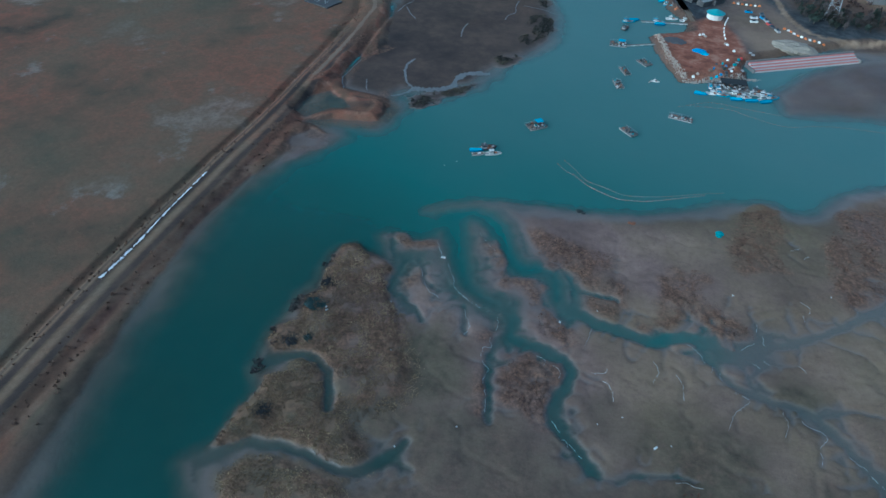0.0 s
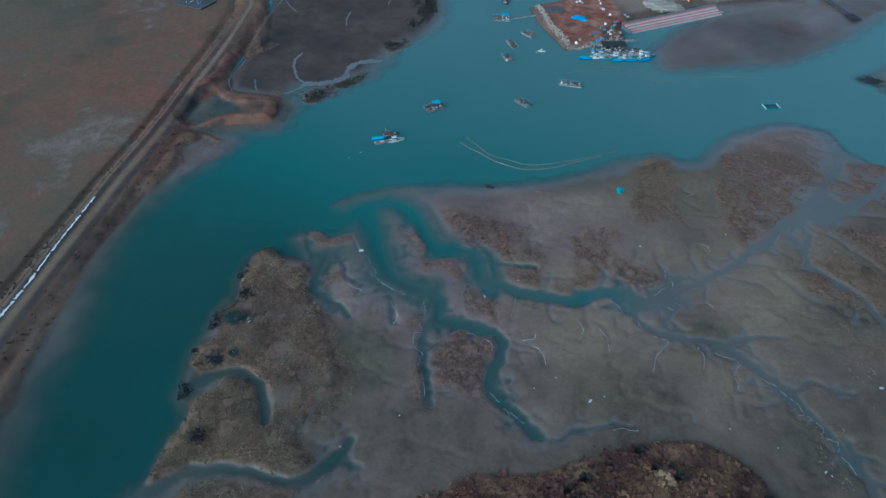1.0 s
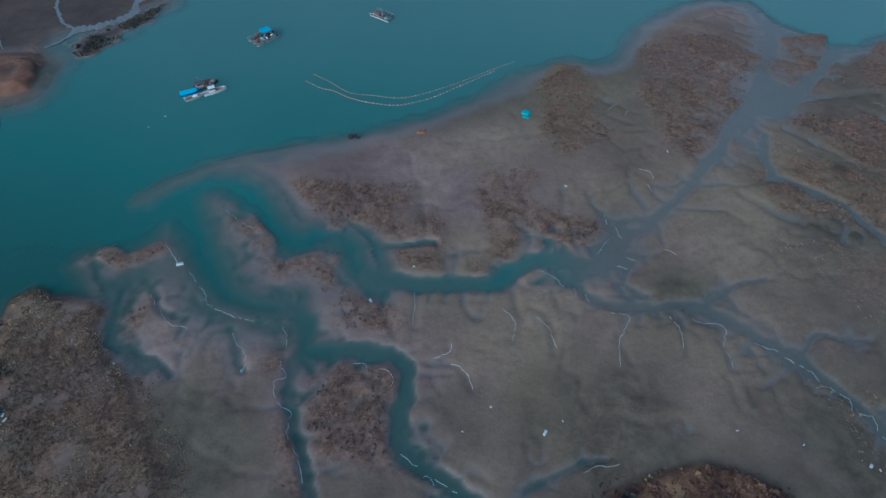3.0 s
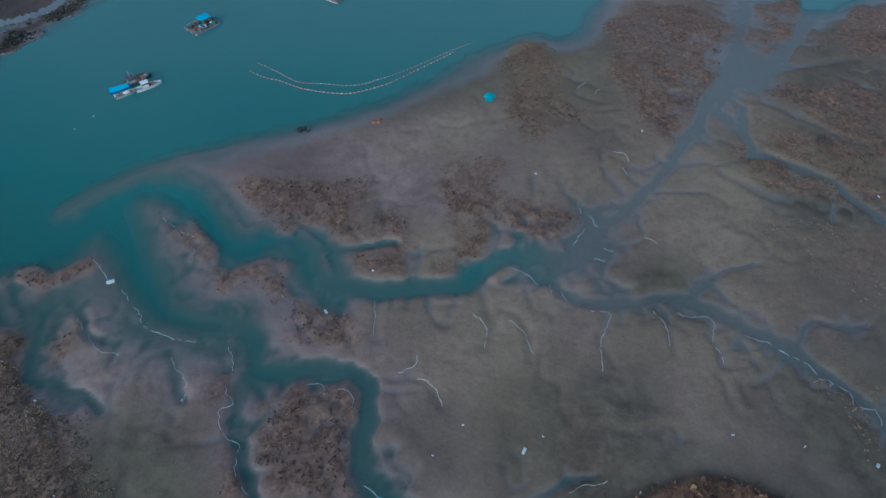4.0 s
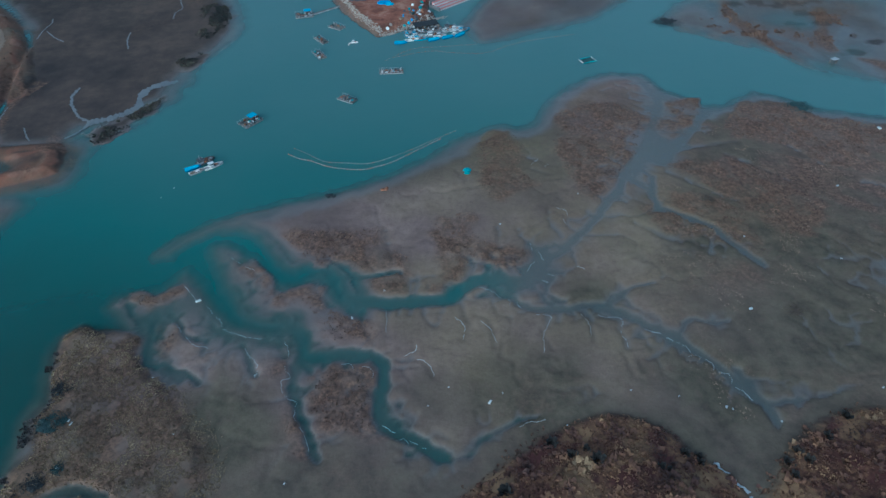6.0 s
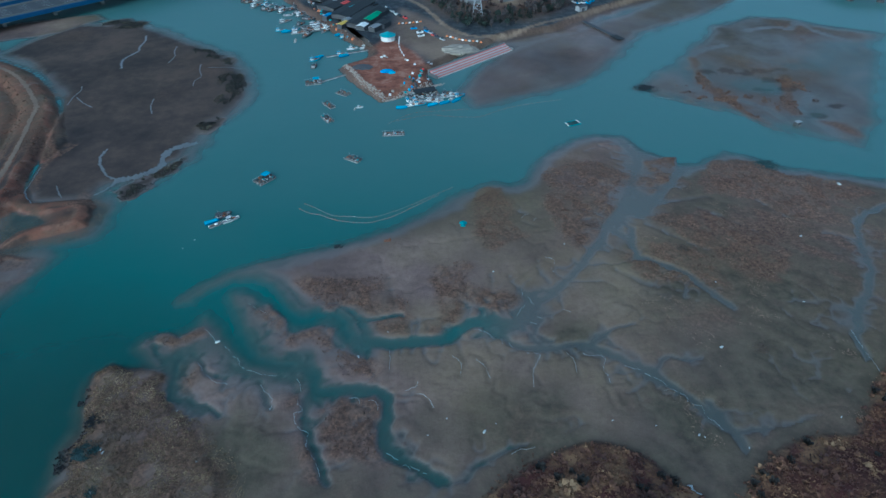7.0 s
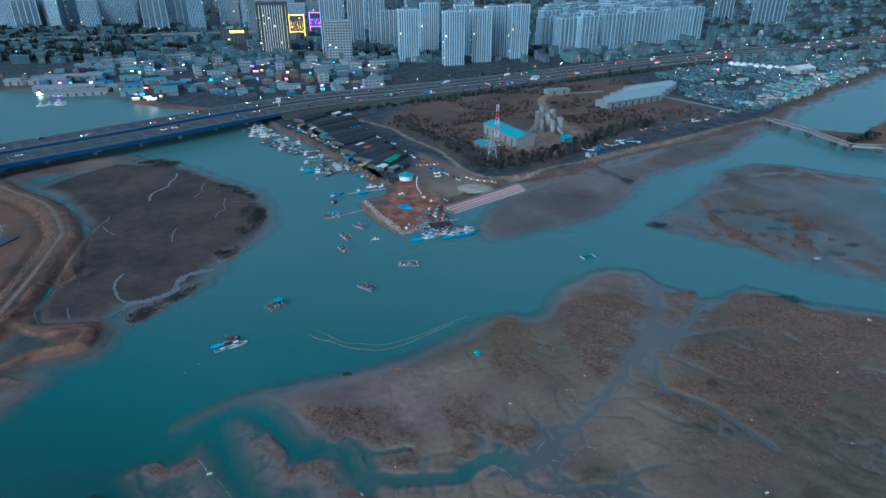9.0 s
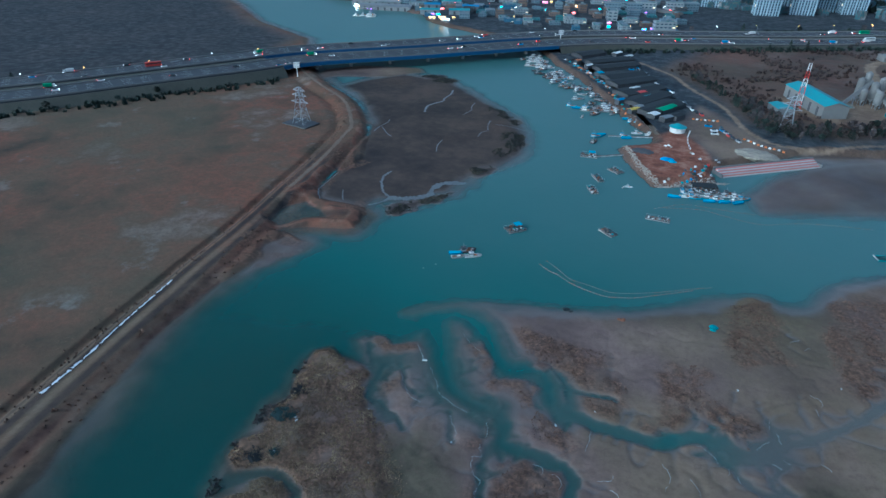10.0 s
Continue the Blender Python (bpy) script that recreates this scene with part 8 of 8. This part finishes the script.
for i in range(60):
    k = r.random()
    p = np.array((-690, 1012)) * (1 - k) + np.array((-560, 965)) * k if k < 0.3 else np.array((-560, 965)) * (1 - (k - 0.3) / 0.7) + np.array((-396, 797)) * ((k - 0.3) / 0.7)
    drive("car", r.choice(("white", "red", "darkgrey")), p[0] + r.uniform(-5, 5), p[1] + r.uniform(-4, 4), 2.95, -45 + r.choice((0, 180)), "traffic in the town street", "car driving in the town street with lamps lit")
for _ in range(20):
    k = r.random()
    x, y = (-55 + 260 * k, 690 + 165 * k) if k < 0.5 else (110 + 300 * (k - 0.5), 790 + 190 * (k - 0.5))
    c = mid[int(np.argmin(np.hypot(mid[:, 0] - x, mid[:, 1] - y)))]
    s = r.choice((-1, 1)) * r.uniform(36, 48)
    plant(r.choice(("round", "bare", "pine")), c[0] - 0.5 * s, c[1] + 0.86 * s, r.uniform(0.8, 1.2), "trees beside the motorway")
for _ in range(20):
    k = r.random()
    i = int((0.1 + 0.8 * k) * b0)
    s = r.choice((-34, -38, 33, 40, 46)) + r.uniform(-2, 2)
    c = mid[i] + side[i] * s
    plant(r.choice(("round", "bare", "pine")), c[0], c[1], r.uniform(0.7, 1.1), "trees beside the motorway")



# ---- the rest of the town and of the yards, too far off to count ----
def tiny_blocks(name, spots, material, label):
    """Many small roofs and boxes as one mesh."""
    vs, fs = [], []
    for x, y, z, lx, ly, h, a in spots:
        c, s, i = math.cos(a), math.sin(a), len(vs)
        for zz in (z - 0.5, z + h):
            for u, v in ((-1, -1), (1, -1), (1, 1), (-1, 1)):
                vs.append((x + (u * lx * c - v * ly * s) / 2, y + (u * lx * s + v * ly * c) / 2, zz))
        fs += [tuple(i + k for k in q) for q in ((4, 5, 6, 7), (0, 1, 5, 4), (1, 2, 6, 5), (2, 3, 7, 6), (3, 0, 4, 7))]
    me = bpy.data.meshes.new(name)
    me.from_pydata(vs, [], fs)
    me.materials.append(material)
    return tagged(new(name, me), label, "buildings", kind="stuff")


M["mixed"] = scrub_material("mixed_roofs", [(0.0, (0.02, 0.03, 0.04)), (0.3, (0.08, 0.10, 0.12)), (0.55, (0.04, 0.12, 0.14)), (0.75, (0.14, 0.125, 0.115)), (0.93, (0.20, 0.22, 0.24)), (1.0, (0.45, 0.46, 0.46))])
r = random.Random(404)
spots = []
while len(spots) < 2600:
    y = 880 + 2600 * r.random() ** 1.6
    x = r.uniform(-0.62, 0.72) * (y + 200)
    if not near_road(x, y) and level(x, y) > 2.3:
        spots.append((x, y, 2.6, r.uniform(7, 22), r.uniform(6, 14), r.uniform(3, 13), 0.5 + r.choice((0, 1.57)) + r.uniform(-0.1, 0.1)))
tiny_blocks("distant_roofs", spots, M["mixed"], "low roofs of the distant town")
PLOTS = [(250, 645), (283, 562), (345, 602), (500, 705), (640, 850), (600, 905), (430, 885), (330, 835), (262, 772)]
spots = []
while len(spots) < 1700:
    x, y = r.uniform(240, 650), r.uniform(555, 910)
    if inside((x, y), PLOTS) and not near_road(x, y) and level(x, y) > 2.3 and float(fbm(np.array([x]), np.array([y]), 40, 7, 2)[0]) > -0.25:
        spots.append((x, y, level(x, y), r.uniform(1.5, 7), r.uniform(1.2, 4), r.uniform(0.8, 3), 0.52 + r.choice((0, 1.57)) + r.uniform(-0.08, 0.08)))
tiny_blocks("yard_goods", spots, M["mixed"], "stacked goods and plant rows in the trade yards")
woods = []
while len(woods) < 5200:
    y = 900 + 3200 * r.random() ** 1.5
    x = r.uniform(-0.75, 0.95) * (y + 100)
    if float(fbm(np.array([x]), np.array([y]), 160, 19, 3)[0]) > 0.12 and not near_road(x, y) and level(x, y) > 2.3:
        woods.append((x, y, level(x, y) + 1, r.uniform(1.5, 3.5)))
clumps("distant_woods", woods, 6, 2.2, 3.0, M["pine"], "dark patches of woodland in the distant town", 21)
verge = []
for i in range(0, len(mid) - 60):
    for o in (-40, -44, 35, 39):
        if (i < b0 - 1 or i > b1) and r.random() < 0.85:
            for _ in range(2):
                c = mid[i] + side[i] * (o + r.uniform(-4, 4)) + go[i] * r.uniform(-3, 3)
                if level(*c) > 1:
                    verge.append((c[0], c[1], max(level(*c), 1.5), r.uniform(0.8, 1.7)))
clumps("verge_scrub", verge, 7, 1.8, 2.0, M["pine"], "dark scrub and hedges along the motorway verge", 22)
